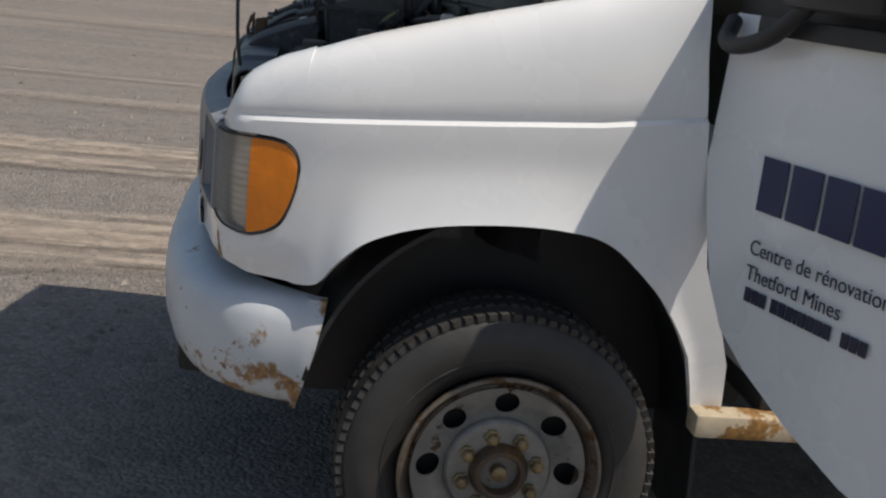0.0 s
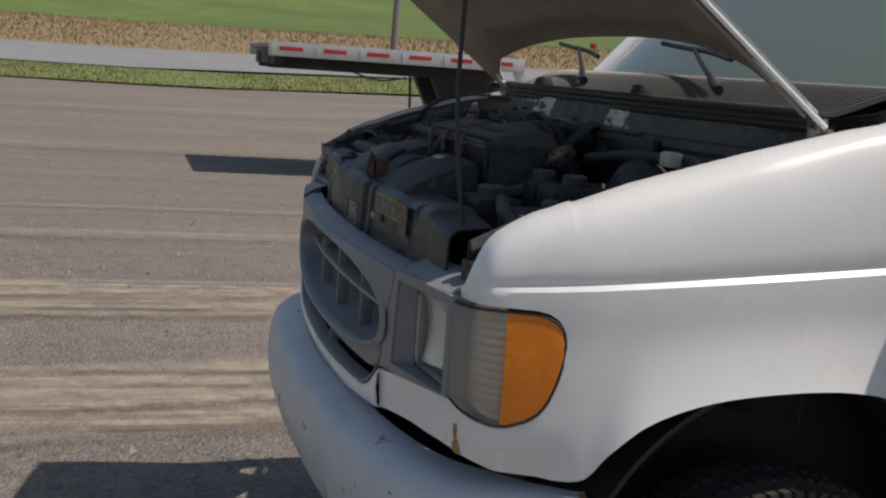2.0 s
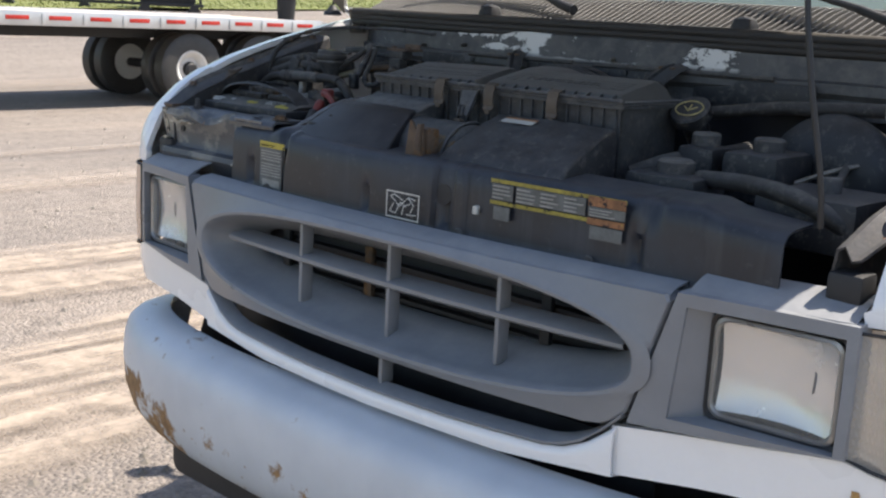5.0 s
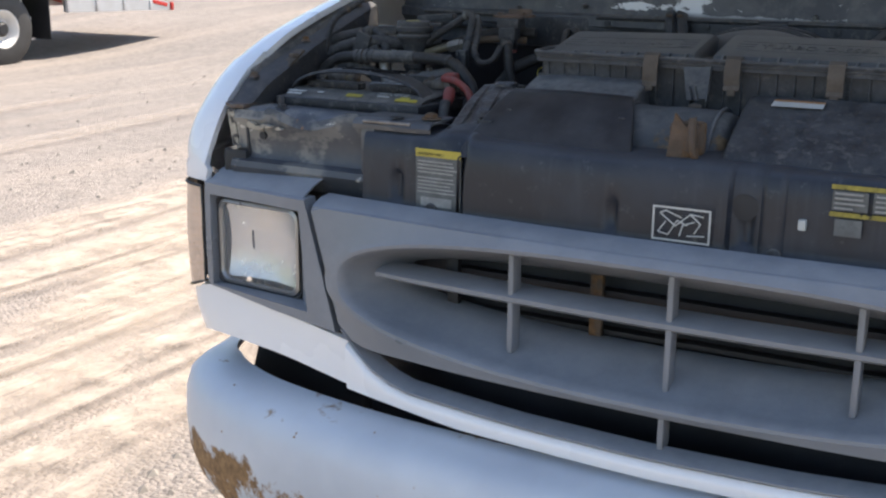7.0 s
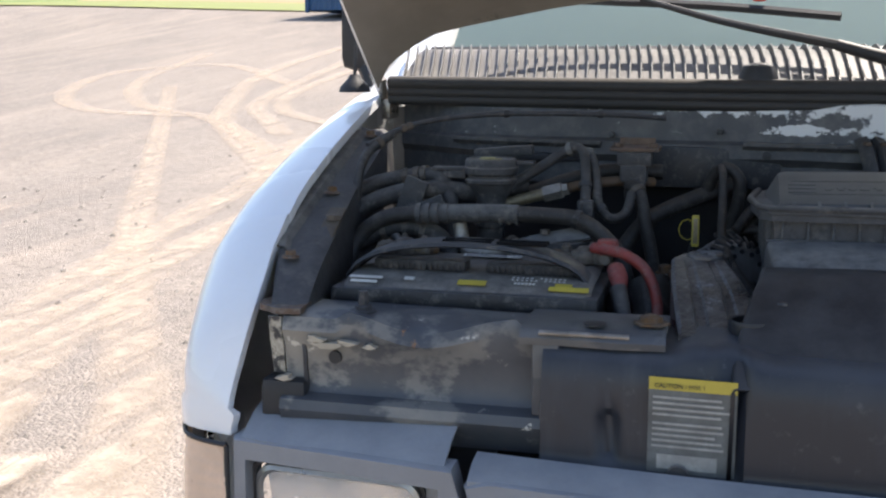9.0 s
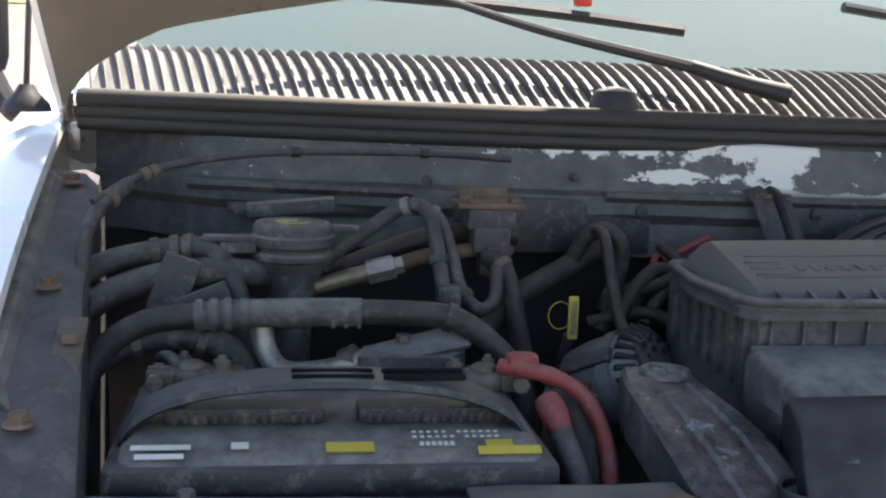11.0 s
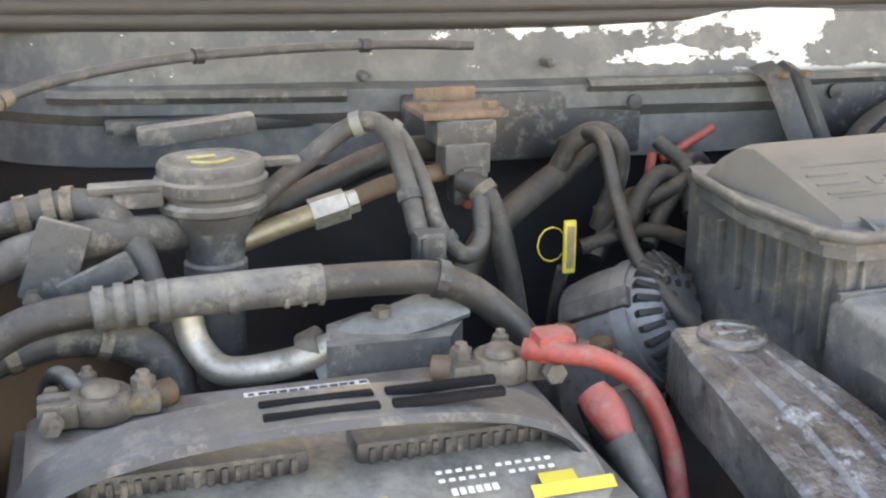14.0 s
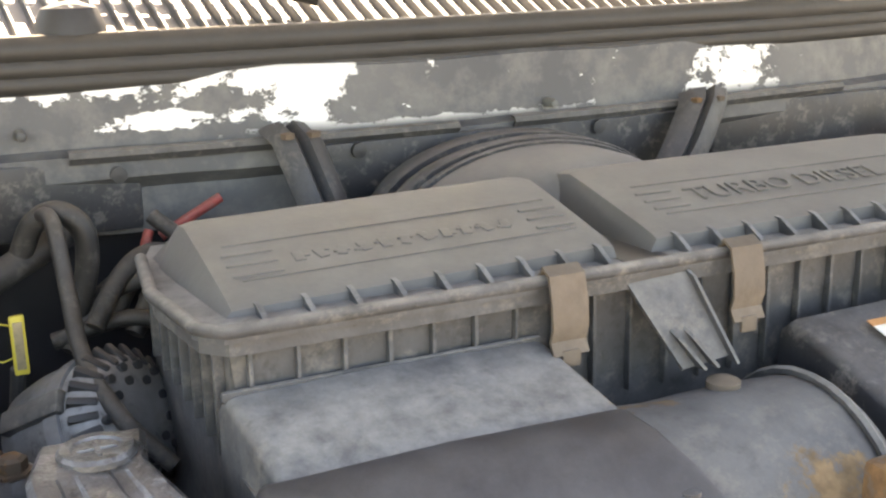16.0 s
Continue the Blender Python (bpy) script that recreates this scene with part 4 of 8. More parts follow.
# dark wheel wells
for side in (1, -1):
    bm = blank()
    rows = []
    for k in range(33):
        a = 0.02 + (math.pi - 0.24) * k / 32
        y, z = 0.775 + (0.455 if a < 1.57 else 0.445) * math.cos(a), 0.47 + 0.50 * math.sin(a)
        rows.append([(side * x, y, z) for x in (0.925 - 0.09 * step((1.25 - a) / 0.9), 0.80, 0.62)])
    sheet(bm, rows)
    part("wheel_well", bm, M["black"], van, "dark wheel well", solid=0.01)
    bm = blank()
    box(bm, (side * 0.615, 0.8, 0.74), (0.02, 1.0, 0.60), 0.01)
    part("inner_well", bm, M["black"], van)
    bm = blank()
    box(bm, (side * 0.738, 1.232, 0.46), (0.29, 0.012, 0.46), 0.004, Matrix.Rotation(0.06, 4, "X"))
    part("mud_flap", bm, M["black"], van, "black rubber mud flap")
    bm = blank()
    box(bm, (side * 0.915, 1.40, 0.535), (0.07, 0.40, 0.055), 0.012)
    part("rocker_sill", bm, M["sill"], van, "rusty rocker sill")
# chassis
bm = blank()
box(bm, (0, 0.75, 0.52), (1.2, 1.4, 0.14), 0.03)
part("crossmember", bm, M["darksteel"], van)

# ---- cab ----
def glass_point(x, v):
    y = 0.905 + 0.16 * (x / 0.85) ** 2 + 0.62 * v
    return (x * (1 - 0.06 * v), y, 1.485 + 0.66 * v - 0.02 * (x / 0.85) ** 2)


bm = blank()
sheet(bm, [[glass_point(-0.83 + 1.66 * k / 20, v / 8) for v in range(9)] for k in range(21)])
windshield = part("windshield", bm, M["windshield"], van, "green-tinted windshield glass", solid=0.006)
windshield.visible_shadow = False
for side in (1, -1):
    bm = blank()
    line = [Vector(glass_point(0.85 * side, v / 8)) + Vector((0.02 * side, 0.0, -0.01)) for v in range(-1, 9)]
    tube(bm, line, 0.035, 8, 1, False)
    part("windshield_pillar", bm, M["paint"], van, "white windshield pillar")
bm = blank()
sheet(bm, [[(0.80 * math.sin(a), y, 2.12 + 0.06 * math.cos(a) + 0.02 * step((y - 1.5) / 1.0)) for a in [math.pi * (k / 12 - 0.5) for k in range(13)]] for y in (1.52, 1.7, 2.2, 3.2, 4.4, 5.3)])
part("roof", bm, M["paint"], van, "white van roof", solid=0.03)
for side in (1, -1):
    bm = blank()
    box(bm, (side * 0.95, 3.75, 0.95), (0.05, 3.1, 0.95), 0.03)
    box(bm, (side * 0.90, 4.05, 1.75), (0.05, 2.5, 0.72), 0.03)
    part("side_panel", bm, M["paint"], van, "white van side panel")
    bm = blank()
    lathe(bm, [(-0.2, 0.2), (-0.2, 0.36), (-0.15, 0.385), (0.0, 0.385), (0.02, 0.34), (0.02, 0.2)], (side * 0.93, 4.28, 0.415), "x", 40)
    part("rear_tyre", bm, M["rubber"], van)
bm = blank()
box(bm, (0, 5.32, 1.3), (1.86, 0.06, 1.7), 0.03)
part("rear_wall", bm, M["paint"], van)
bm = blank()
box(bm, (0, 3.33, 0.58), (1.8, 3.94, 0.06), 0.01)
part("cab_floor", bm, M["black"], van)
bm = blank()
sheet(bm, [[(x, y, z) for x in (-0.8, -0.4, 0, 0.4, 0.8)] for y, z in ((0.96, 1.45), (1.1, 1.47), (1.35, 1.46), (1.42, 1.40), (1.44, 1.1))])
part("dashboard", bm, M["dash"], van, "grey-green dashboard under the windshield", solid=0.02)
for sx in (-0.42, 0.42):
    bm = blank()
    box(bm, (sx, 2.25, 1.25), (0.5, 0.16, 0.75), 0.06)
    box(bm, (sx, 2.0, 0.92), (0.5, 0.5, 0.16), 0.05)
    part("seat", bm, M["dash"], van)
# passenger door (closed) and driver's door (open)
bm = blank()
prism(bm, [(1.09, 1.42), (1.16, 0.88), (1.27, 0.70), (1.28, 0.52), (2.18, 0.52), (2.18, 1.42)], -0.965, -0.915, "x")
pdoor = part("passenger_door", bm, M["paint"], van, "closed white passenger door")
bm = blank()
for a, b in (((-0.93, 1.20, 1.43), (-0.83, 1.72, 2.08)), ((-0.83, 1.72, 2.08), (-0.83, 2.16, 2.08)), ((-0.93, 2.16, 1.42), (-0.83, 2.16, 2.08))):
    tube(bm, [a, b], 0.026, 8, 1, False)
part("window_frame", bm, M["paint"], pdoor)
HINGE, OPEN = Vector((0.945, 1.125, 0)), radians(73)
ALONG = Vector((math.sin(OPEN), math.cos(OPEN), 0))
OUT = Vector((math.cos(OPEN), -math.sin(OPEN), 0))


def on_door(s, z, d=0.0):
    """A point of the open door: s metres from its hinge, d proud of its skin."""
    return HINGE + ALONG * s + OUT * d + Vector((0, 0, z))


bm = blank()
DOOR = [(0.0, 1.42), (0.0, 1.12), (0.03, 1.0), (0.075, 0.88), (0.13, 0.80), (0.22, 0.745), (0.36, 0.685), (0.52, 0.635), (0.75, 0.60), (1.02, 0.59), (1.06, 1.0), (1.07, 1.42)]
ring = lambda d, g: [on_door(0.53 + (s - 0.53) * g, 1.02 + (z - 1.02) * g, d - 0.02 * step((z - 1.2) / 0.3)) for s, z in DOOR]
outer = loops([ring(-0.055, 1.0), ring(-0.006, 1.0), ring(0.0, 0.988)], cap=True)
door = part("driver_door", outer, M["paint"], van, "open white driver's door with a dark blue shop sign", smooth=30)
bm = blank()
for a, b in (((0.42, 1.41), (0.42, 1.67)), ((0.42, 1.67), (0.60, 2.10)), ((0.60, 2.10), (1.04, 2.06)), ((1.05, 1.42), (1.04, 2.06))):
    tube(bm, [on_door(*a, -0.05), on_door(*b, -0.11)], 0.026, 8, 1, False)
part("window_frame", bm, M["paint"], door)
bm = blank()
sheet(bm, [[on_door(0.42, 1.42, -0.05), on_door(1.04, 1.42, -0.05)], [on_door(0.6, 2.05, -0.1), on_door(1.03, 2.05, -0.1)]])
w = part("window", bm, M["windshield"], door, solid=0.004)
bm = blank()
box(bm, (0, 0, 0), (0.90, 0.02, 0.035), 0.006, Matrix.Rotation(math.pi / 2 - OPEN, 4, "Z"))
bmesh.ops.translate(bm, vec=on_door(0.56, 1.405, 0.004), verts=bm.verts)
part("window_seal", bm, M["black"], door)


def door_bar(s0, s1, z0, z1, material, name="sign_bar"):
    bm = blank()
    vs = [bm.verts.new(on_door(s, z, 0.003)) for s, z in ((s0, z0), (s1, z0), (s1, z1), (s0, z1))]
    bm.faces.new(vs)
    part(name, bm, material, door, solid=0.002, smooth=0)


# company name: plain navy shapes
for s0, wd in ((0.182, 0.072), (0.266, 0.080), (0.358, 0.078), (0.446, 0.075)):
    door_bar(s0, s0 + wd, 1.06, 1.165, M["navy"], "sign_block")


def lettering(body, s, z, size):
    cu = bpy.data.curves.new("lettering", "FONT")
    cu.body, cu.size, cu.extrude = body, size, 0.0006
    ob = new("lettering", cu)
    ob.parent = door
    rot = Matrix((ALONG, Vector((0, 0, 1)), OUT)).transposed().to_4x4()
    ob.matrix_basis = Matrix.Translation(on_door(s, z, 0.003)) @ rot
    cu.materials.append(M["text"])
    return ob


lettering("Centre de rénovation", 0.186, 0.975, 0.042)
lettering("Thetford Mines", 0.187, 0.925, 0.042)
s = 0.193
for wd in (0.022, 0.022, 0.022, 0.0, 0.022, 0.022, 0.022, 0.012, 0.022, 0.022, 0.022, 0.022, 0.0, 0.0, 0.022, 0.022, 0.022):
    if wd:
        door_bar(s, s + wd - 0.004, 0.882, 0.909, M["text"])
        s += wd
    else:
        s += 0.012


def mirror_set(base, side, parent):
    """A black mirror on a bright bracket."""
    bm = blank()
    tube(bm, [base, base + Vector((0.06 * side, -0.03, 0.02)), base + Vector((0.10 * side, -0.01, 0.08))], 0.016, 8, 4)
    arm = part("mirror", bm, M["black"], parent, "black door mirror")
    bm = blank()
    box(bm, base + Vector((0.11 * side, -0.0, 0.15)), (0.075, 0.06, 0.16), 0.025)
    part("mirror_shell", bm, M["black"], arm)
    bm = blank()
    box(bm, base + Vector((0.11 * side, 0.032, 0.15)), (0.06, 0.004, 0.135), 0.002)
    part("mirror_glass", bm, M["chrome"], arm)


mirror_set(Vector((-0.95, 1.27, 1.38)), -1, van)
bm = blank()
tube(bm, [on_door(0.02, 1.405, 0.0), on_door(0.05, 1.368, 0.035), on_door(0.11, 1.362, 0.045), on_door(0.19, 1.39, 0.04), on_door(0.26, 1.45, 0.03)], 0.017, 10, 4)
door_mirror = part("mirror", bm, M["black"], door, "black door mirror on a bent arm")
bm = blank()
box(bm, (0, 0, 0), (0.26, 0.07, 0.17), 0.03, Matrix.Rotation(math.pi / 2 - OPEN, 4, "Z"))
bmesh.ops.translate(bm, vec=on_door(0.34, 1.525, 0.03), verts=bm.verts)
part("mirror_shell", bm, M["black"], door_mirror)
bm = blank()
box(bm, (0, 0, 0), (0.23, 0.004, 0.14), 0.002, Matrix.Rotation(math.pi / 2 - OPEN, 4, "Z"))
bmesh.ops.translate(bm, vec=on_door(0.34, 1.525, -0.008), verts=bm.verts)
part("mirror_glass", bm, M["chrome"], door_mirror)
# Unseen panel, its top edge shaped to cast the fender's slanted shadow.
bm = blank()
loop_pts = [(0.0, 1.41), (0.42, 1.41), (0.42, 1.675), (0.25, 1.67), (0.10, 1.63), (0.0, 1.585)]
front_ring = [bm.verts.new(on_door(a, b, -0.03)) for a, b in loop_pts]
bm.faces.new(front_ring)
part("shade_panel", bm, M["black"], door, "added black panel that casts the slanted shadow on the fender", smooth=0, solid=0.01)

# ---- hood ----
HA = radians(37.5)
DIR, NOR = Vector((0, -math.cos(HA), math.sin(HA))), Vector((0, math.sin(HA), math.cos(HA)))


def hood_at(x, d, h=0.0):
    """A point of the open hood: d metres from the hinge line, h above its skin. It rounds down towards its front."""
    nose = 0.13 * step((d - 0.45) / 0.42) ** 1.6
    crown = 0.10 * (1 - min(1.0, abs(x) / 0.87) ** 3)
    return Vector((x, 0.80, 1.428)) + DIR * d + NOR * (h + crown - nose - 0.012)


def hood_rear(x):
    u = abs(x)
    return lerp([(0, 0.152), (0.2, 0.15), (0.46, 0.143), (0.57, 0.14), (0.66, 0.132), (0.72, 0.13), (0.77, 0.125), (0.79, 0.118), (0.81, 0.105), (0.83, 0.092), (0.85, 0.075), (0.874, 0.03)], u)


def hood_front(x):
    return 0.78 - 0.09 * (abs(x) / 0.86) ** 2.5


XS = [-0.872, -0.86, -0.845, -0.83, -0.815, -0.80, -0.77, -0.74, -0.68, -0.6, -0.5, -0.4, -0.3, -0.2, -0.1]
XS = XS + [0.0] + [-x for x in reversed(XS)]
bm = blank()
sheet(bm, [[hood_at(x, hood_rear(x) + (hood_front(x) - hood_rear(x)) * k / 14) for k in range(15)] for x in XS])
hood = part("hood", bm, M["paint"], van, "white hood propped open, its underside bare and stained", solid=0.006, offset=1.0)
bm = blank()
rows = []
for x in XS:
    row = []
    for k in range(29):
        v = k / 28
        d = hood_rear(x) + (hood_front(x) - hood_rear(x)) * v
        rib = 0.014 * (1 - min(1.0, abs((d * 6.5) % 1.0 - 0.5) * 3.2 + 0.2)) * (0.06 < v < 0.94) * (abs(x) < 0.78)
        rib += 0.016 * max(0.0, 1 - abs(abs(x) - 0.70) / 0.05) * (0.05 < v < 0.95) + 0.02 * max(0.0, 1 - abs(abs(x) - 0.36) / 0.05) * (0.08 < v < 0.95)
        row.append(hood_at(x * 0.992, d * 0.985 + 0.008, -0.014 - rib))
    rows.append(row)
sheet(bm, rows)
part("hood_liner", bm, M["paint_in"], hood, "ribbed grey-brown inner hood panel, dusty and stained", solid=0.006, smooth=60)
for side in (1, -1):
    bm = blank()
    tube(bm, [hood_at(0.868 * side, 0.0 + 0.70 * k / 12, -0.004) for k in range(13)], 0.006, 6, 1, False)
    part("hood_edge", bm, M["paint"], hood)
    bm = blank()
    box(bm, (0.856 * side, 0.79, 1.398), (0.014, 0.05, 0.03), 0.004)
    tube(bm, [(0.858 * side, 0.80, 1.395), (0.862 * side, 0.79, 1.43)], 0.007, 8, 1, False)
    tube(bm, [(0.862 * side, 0.78, 1.41), (0.864 * side, 0.775, 1.425), (0.862 * side, 0.765, 1.445)], 0.007, 8, 2)
    part("hood_hinge", bm, M["hinge"], hood, "worn metal hood hinge")
bm = blank()
tube(bm, [(0.742, 0.165, 1.20), (0.738, 0.155, 1.27), (0.70, 0.150, 1.46), hood_at(0.64, 0.74, -0.02)], 0.0042, 8, 3)
part("prop_rod", bm, M["black"], van, "thin black hood prop rod")
bm = blank()
lathe(bm, [(0, 0.024), (0.008, 0.022), (0.018, 0.012), (0.026, 0.007)], (-0.895, 0.735, 1.425), "z", 16)
ant = part("antenna_base", bm, M["black"], van, "black radio antenna on the fender")
bm = blank()
tube(bm, [(-0.895, 0.735, 1.45), (-0.89, 0.78, 1.75), (-0.885, 0.83, 2.1)], 0.003, 6, 2)
part("antenna_rod", bm, M["darksteel"], ant)

# ---- cowl, wipers ----
def cowl_front(x):
    return 0.662 + 0.125 * (x / 0.85) ** 2


cowl = part("cowl_panel", blank(), M["black"], van, "black slatted cowl panel below the windshield")
bm = blank()
sheet(bm, [[(x, cowl_front(x) + f * 0.23, z) for f, z in ((0.0, 1.405), (0.05, 1.43), (0.5, 1.445), (1.0, 1.478))] for x in [-0.85 + 1.7 * k / 24 for k in range(25)]])
part("cowl_tray", bm, M["black"], cowl)


def cowl_rise(t):
    return 1.438 + 0.052 * step(t * 1.1) + 0.004 * math.sin(t * math.pi)


bm = blank()
sheet(bm, [[(x, cowl_front(x) + 0.012 + 0.205 * t, cowl_rise(t) - 0.002) for t in [a / 10 for a in range(11)]] for x in [-0.85 + 1.7 * k / 48 for k in range(49)]])
part("cowl_skin", bm, M["cowl"], cowl, solid=0.003)
bm = blank()
rows = []
for a in range(11):
    t = a / 10
    y, z, bow = 0.010 + 0.205 * t, cowl_rise(t), 0.003 * math.sin(t * math.pi)
    tall = 0.0062 * min(1.0, 0.25 + 4 * t, 0.4 + 5 * (1 - t))
    rows.append([(bow + dx, y, z + dz) for dx, dz in ((-0.0016, -0.006), (-0.0013, tall - 0.001), (-0.0006, tall), (0.0006, tall), (0.0013, tall - 0.001), (0.0016, -0.006))])
sheet(bm, rows)
slat_mesh = bpy.data.meshes.new("slat")
bm.to_mesh(slat_mesh)
bm.free()
slat_mesh.materials.append(M["cowl"])
for k in range(110):
    x = -0.838 + 1.676 * k / 109
    o = new("slat", slat_mesh)
    o.parent = cowl
    o.matrix_basis = Matrix.Translation((x, cowl_front(x), 0)) @ Matrix.Rotation(-0.25 * x, 4, "Z")
for dz, rr in ((0.006, 0.011), (-0.007, 0.009), (-0.018, 0.008)):
    bm = blank()
    tube(bm, [(x, cowl_front(x) - 0.004 - 0.012 * step((abs(x) - 0.12) / 0.3) + dz * 0.1, 1.432 + dz) for x in [-0.85 + 1.7 * k / 20 for k in range(21)]], rr, 8, 1, False)
    part("cowl_seal", bm, M["seal"], cowl, "ribbed dusty rubber hood seal", smooth=60)
bm = blank()
sheet(bm, [[(x, cowl_front(x) + 0.215 + d, z) for d, z in ((0.0, 1.486), (0.012, 1.494), (0.03, 1.49))] for x in [-0.85 + 1.7 * k / 24 for k in range(25)]])
part("cowl_rear_edge", bm, M["black"], cowl, solid=0.006)
for kx in (-0.314, 0.312):
    bm = blank()
    lathe(bm, [(0.0, 0.026), (0.02, 0.026), (0.034, 0.020), (0.038, 0.008), (0.039, 0.0001)], (kx, 0.688, 1.432), "z", 16)
    part("bumper_stop", bm, M["black"], cowl, "black rubber hood stop")


def wiper(px, dx):
    bm = blank()
    p = Vector((px, 0.735, 1.478))
    j = p + Vector((-0.055, 0.02, 0.016))
    e = p + Vector((-0.21, 0.075, 0.05))
    tip = p + Vector((-0.43, 0.135, 0.085))
    tube(bm, [p + Vector((0.045, -0.014, -0.010)), p, j], lambda t: 0.011 - 0.003 * t, 10, 3)
    tube(bm, [j, e, tip + Vector((0.1, -0.02, 0))], lambda t: 0.007 - 0.003 * t, 8, 4)
    arm = part("wiper_arm", bm, M["black"], van, "black windshield wiper")
    bm = blank()
    tube(bm, [tip + Vector((-0.10, -0.0, 0.01)), tip, tip + Vector((0.2, -0.035, -0.012)), tip + Vector((0.38, -0.075, -0.03))], 0.0065, 6, 4)
    part("wiper_blade", bm, M["black"], arm)
    bm = blank()
    box(bm, tip + Vector((0.27, -0.045, 0.0)), (0.02, 0.014, 0.014), 0.004)
    part("wiper_clip", bm, M["red"], arm)


wiper(-0.155, -1)
wiper(0.55, -1)

# ---- engine bay materials ----
DUST = (0.31, 0.285, 0.255)
M["dusty"] = mk("dusty_black_plastic", (0.021, 0.023, 0.028), 0.48, 0.0, 0.45, 9.0, 160.0, 0.2, 0.0012, dust=(0.165, 0.163, 0.162), dust_amount=0.46, grime=0.45)
M["sooty"] = mk("dark_dusty_plastic", (0.018, 0.019, 0.024), 0.46, 0.0, 0.45, 8.0, 160.0, 0.2, 0.0012, dust=(0.15, 0.145, 0.14), dust_amount=0.35)


def shield_plastic():
    """Black moulded plastic with a dry grey film wiped away in broad patches and thin run marks."""
    m, nt, nodes, links, p = nodes_of("filmed_shield_plastic")
    film = ramp(nt, noise_node(nt, 6.0, 5.0, 0.6, (1.0, 1.0, 0.8)), 0.44, 0.66, 0.0, 0.6)
    runs = ramp(nt, noise_node(nt, 34.0, 4.0, 0.6, (1.0, 1.0, 0.08)), 0.52, 0.72, 0.0, 0.3)
    # Blue cast of film and runs stands in for mirrored sky.
    col = mixed(nt, film, (0.014, 0.017, 0.025), (0.050, 0.056, 0.068))
    col = mixed(nt, runs, col, (0.078, 0.082, 0.090))
    col = mixed(nt, ramp(nt, noise_node(nt, 55.0, 7.0, 0.7), 0.60, 0.70, 0.0, 0.4), col, (0.12, 0.121, 0.122))
    # Dust on upward faces, its colour blued for sky sheen as well.
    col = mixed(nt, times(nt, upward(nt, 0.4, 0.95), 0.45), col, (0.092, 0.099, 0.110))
    links.new(col, p.inputs["Base Color"])
    links.new(ramp(nt, film, 0.0, 0.6, 0.36, 0.6), p.inputs["Roughness"])
    bump(nt, noise_node(nt, 150.0, 4.0, 0.6), 0.12, 0.001, p)
    return m


M["shield"] = shield_plastic()
M["dustier"] = mk("dust_caked_plastic", (0.055, 0.056, 0.059), 0.62, 0.0, 0.5, 14.0, 140.0, 0.35, 0.002, dust=(0.27, 0.25, 0.222), dust_amount=0.75, grime=0.5)
M["hose"] = mk("dusty_rubber_hose", (0.030, 0.030, 0.032), 0.58, 0.0, 0.7, 17.0, 120.0, 0.55, 0.002, dust=(0.205, 0.195, 0.182), dust_amount=0.62, grime=0.4)


def worn_steel():
    """Dark paint worn through to dusty grey-tan metal in broad soft patches, with pale flecks and rust."""
    m, nt, nodes, links, p = nodes_of("worn_painted_steel")
    col = mixed(nt, ramp(nt, noise_node(nt, 12.0, 5.0, 0.6), 0.3, 0.7), (0.050, 0.056, 0.066), (0.085, 0.09, 0.098))
    bare = mixed(nt, ramp(nt, noise_node(nt, 18.0, 6.0, 0.7), 0.3, 0.7), (0.22, 0.215, 0.20), (0.36, 0.335, 0.285))
    f = times(nt, ramp(nt, noise_node(nt, 7.5, 7.0, 0.62, (1.0, 1.0, 1.5)), 0.49, 0.535, 0.0, 0.75), ramp(nt, noise_node(nt, 3.5, 3.0, 0.5), 0.36, 0.62, 0.25, 1.0))
    col = mixed(nt, f, col, bare)
    col = mixed(nt, ramp(nt, noise_node(nt, 26.0, 8.0, 0.7), 0.63, 0.66), col, (0.55, 0.52, 0.46))
    col = mixed(nt, ramp(nt, noise_node(nt, 15.0, 6.0, 0.7, (1.3, 0.7, 1.0)), 0.66, 0.70), col, (0.24, 0.12, 0.055))
    links.new(col, p.inputs["Base Color"])
    links.new(ramp(nt, f, 0.0, 1.0, 0.45, 0.62), p.inputs["Roughness"])
    p.inputs["Metallic"].default_value = 0.1
    bump(nt, noise_node(nt, 70.0, 5.0, 0.65), 0.25, 0.002, p)
    return m


M["worn_metal"] = worn_steel()
M["chipped"] = mk("flaking_cream_paint", (0.045, 0.046, 0.05), 0.6, 0.0, 0.3, 30.0, 120.0, 0.3, 0.002, rust=(0.52, 0.48, 0.40), rust_at=0.47, rust_scale=55.0)
M["chip_tan"] = mk("bare_tan_primer", (0.42, 0.37, 0.29), 0.7, 0.0, 0.25, 40.0, 160.0, 0.3, 0.001)
M["film"] = mk("dust_filmed_plastic", (0.062, 0.065, 0.070), 0.58, 0.0, 0.5, 13.0, 130.0, 0.3, 0.0015, dust=(0.265, 0.26, 0.245), dust_amount=0.75, grime=0.4)
M["apron"] = mk("dirty_apron_steel", (0.042, 0.044, 0.050), 0.55, 0.1, 0.4, 10.0, 120.0, 0.3, 0.002, dust=(0.17, 0.16, 0.155), dust_amount=0.5, rust=(0.24, 0.13, 0.07), rust_at=0.63, rust_scale=12.0, grime=0.4)
M["sleeve"] = mk("scuffed_grey_sleeve", (0.085, 0.086, 0.088), 0.6, 0.0, 0.6, 24.0, 110.0, 0.5, 0.002, dust=(0.25, 0.235, 0.21), dust_amount=0.7, grime=0.6)
M["dark_hose"] = mk("black_rubber", (0.022, 0.021, 0.021), 0.55, 0.0, 0.5, 16.0, 150.0, 0.25, 0.0015, dust=(0.22, 0.19, 0.16), dust_amount=0.35, grime=0.25)
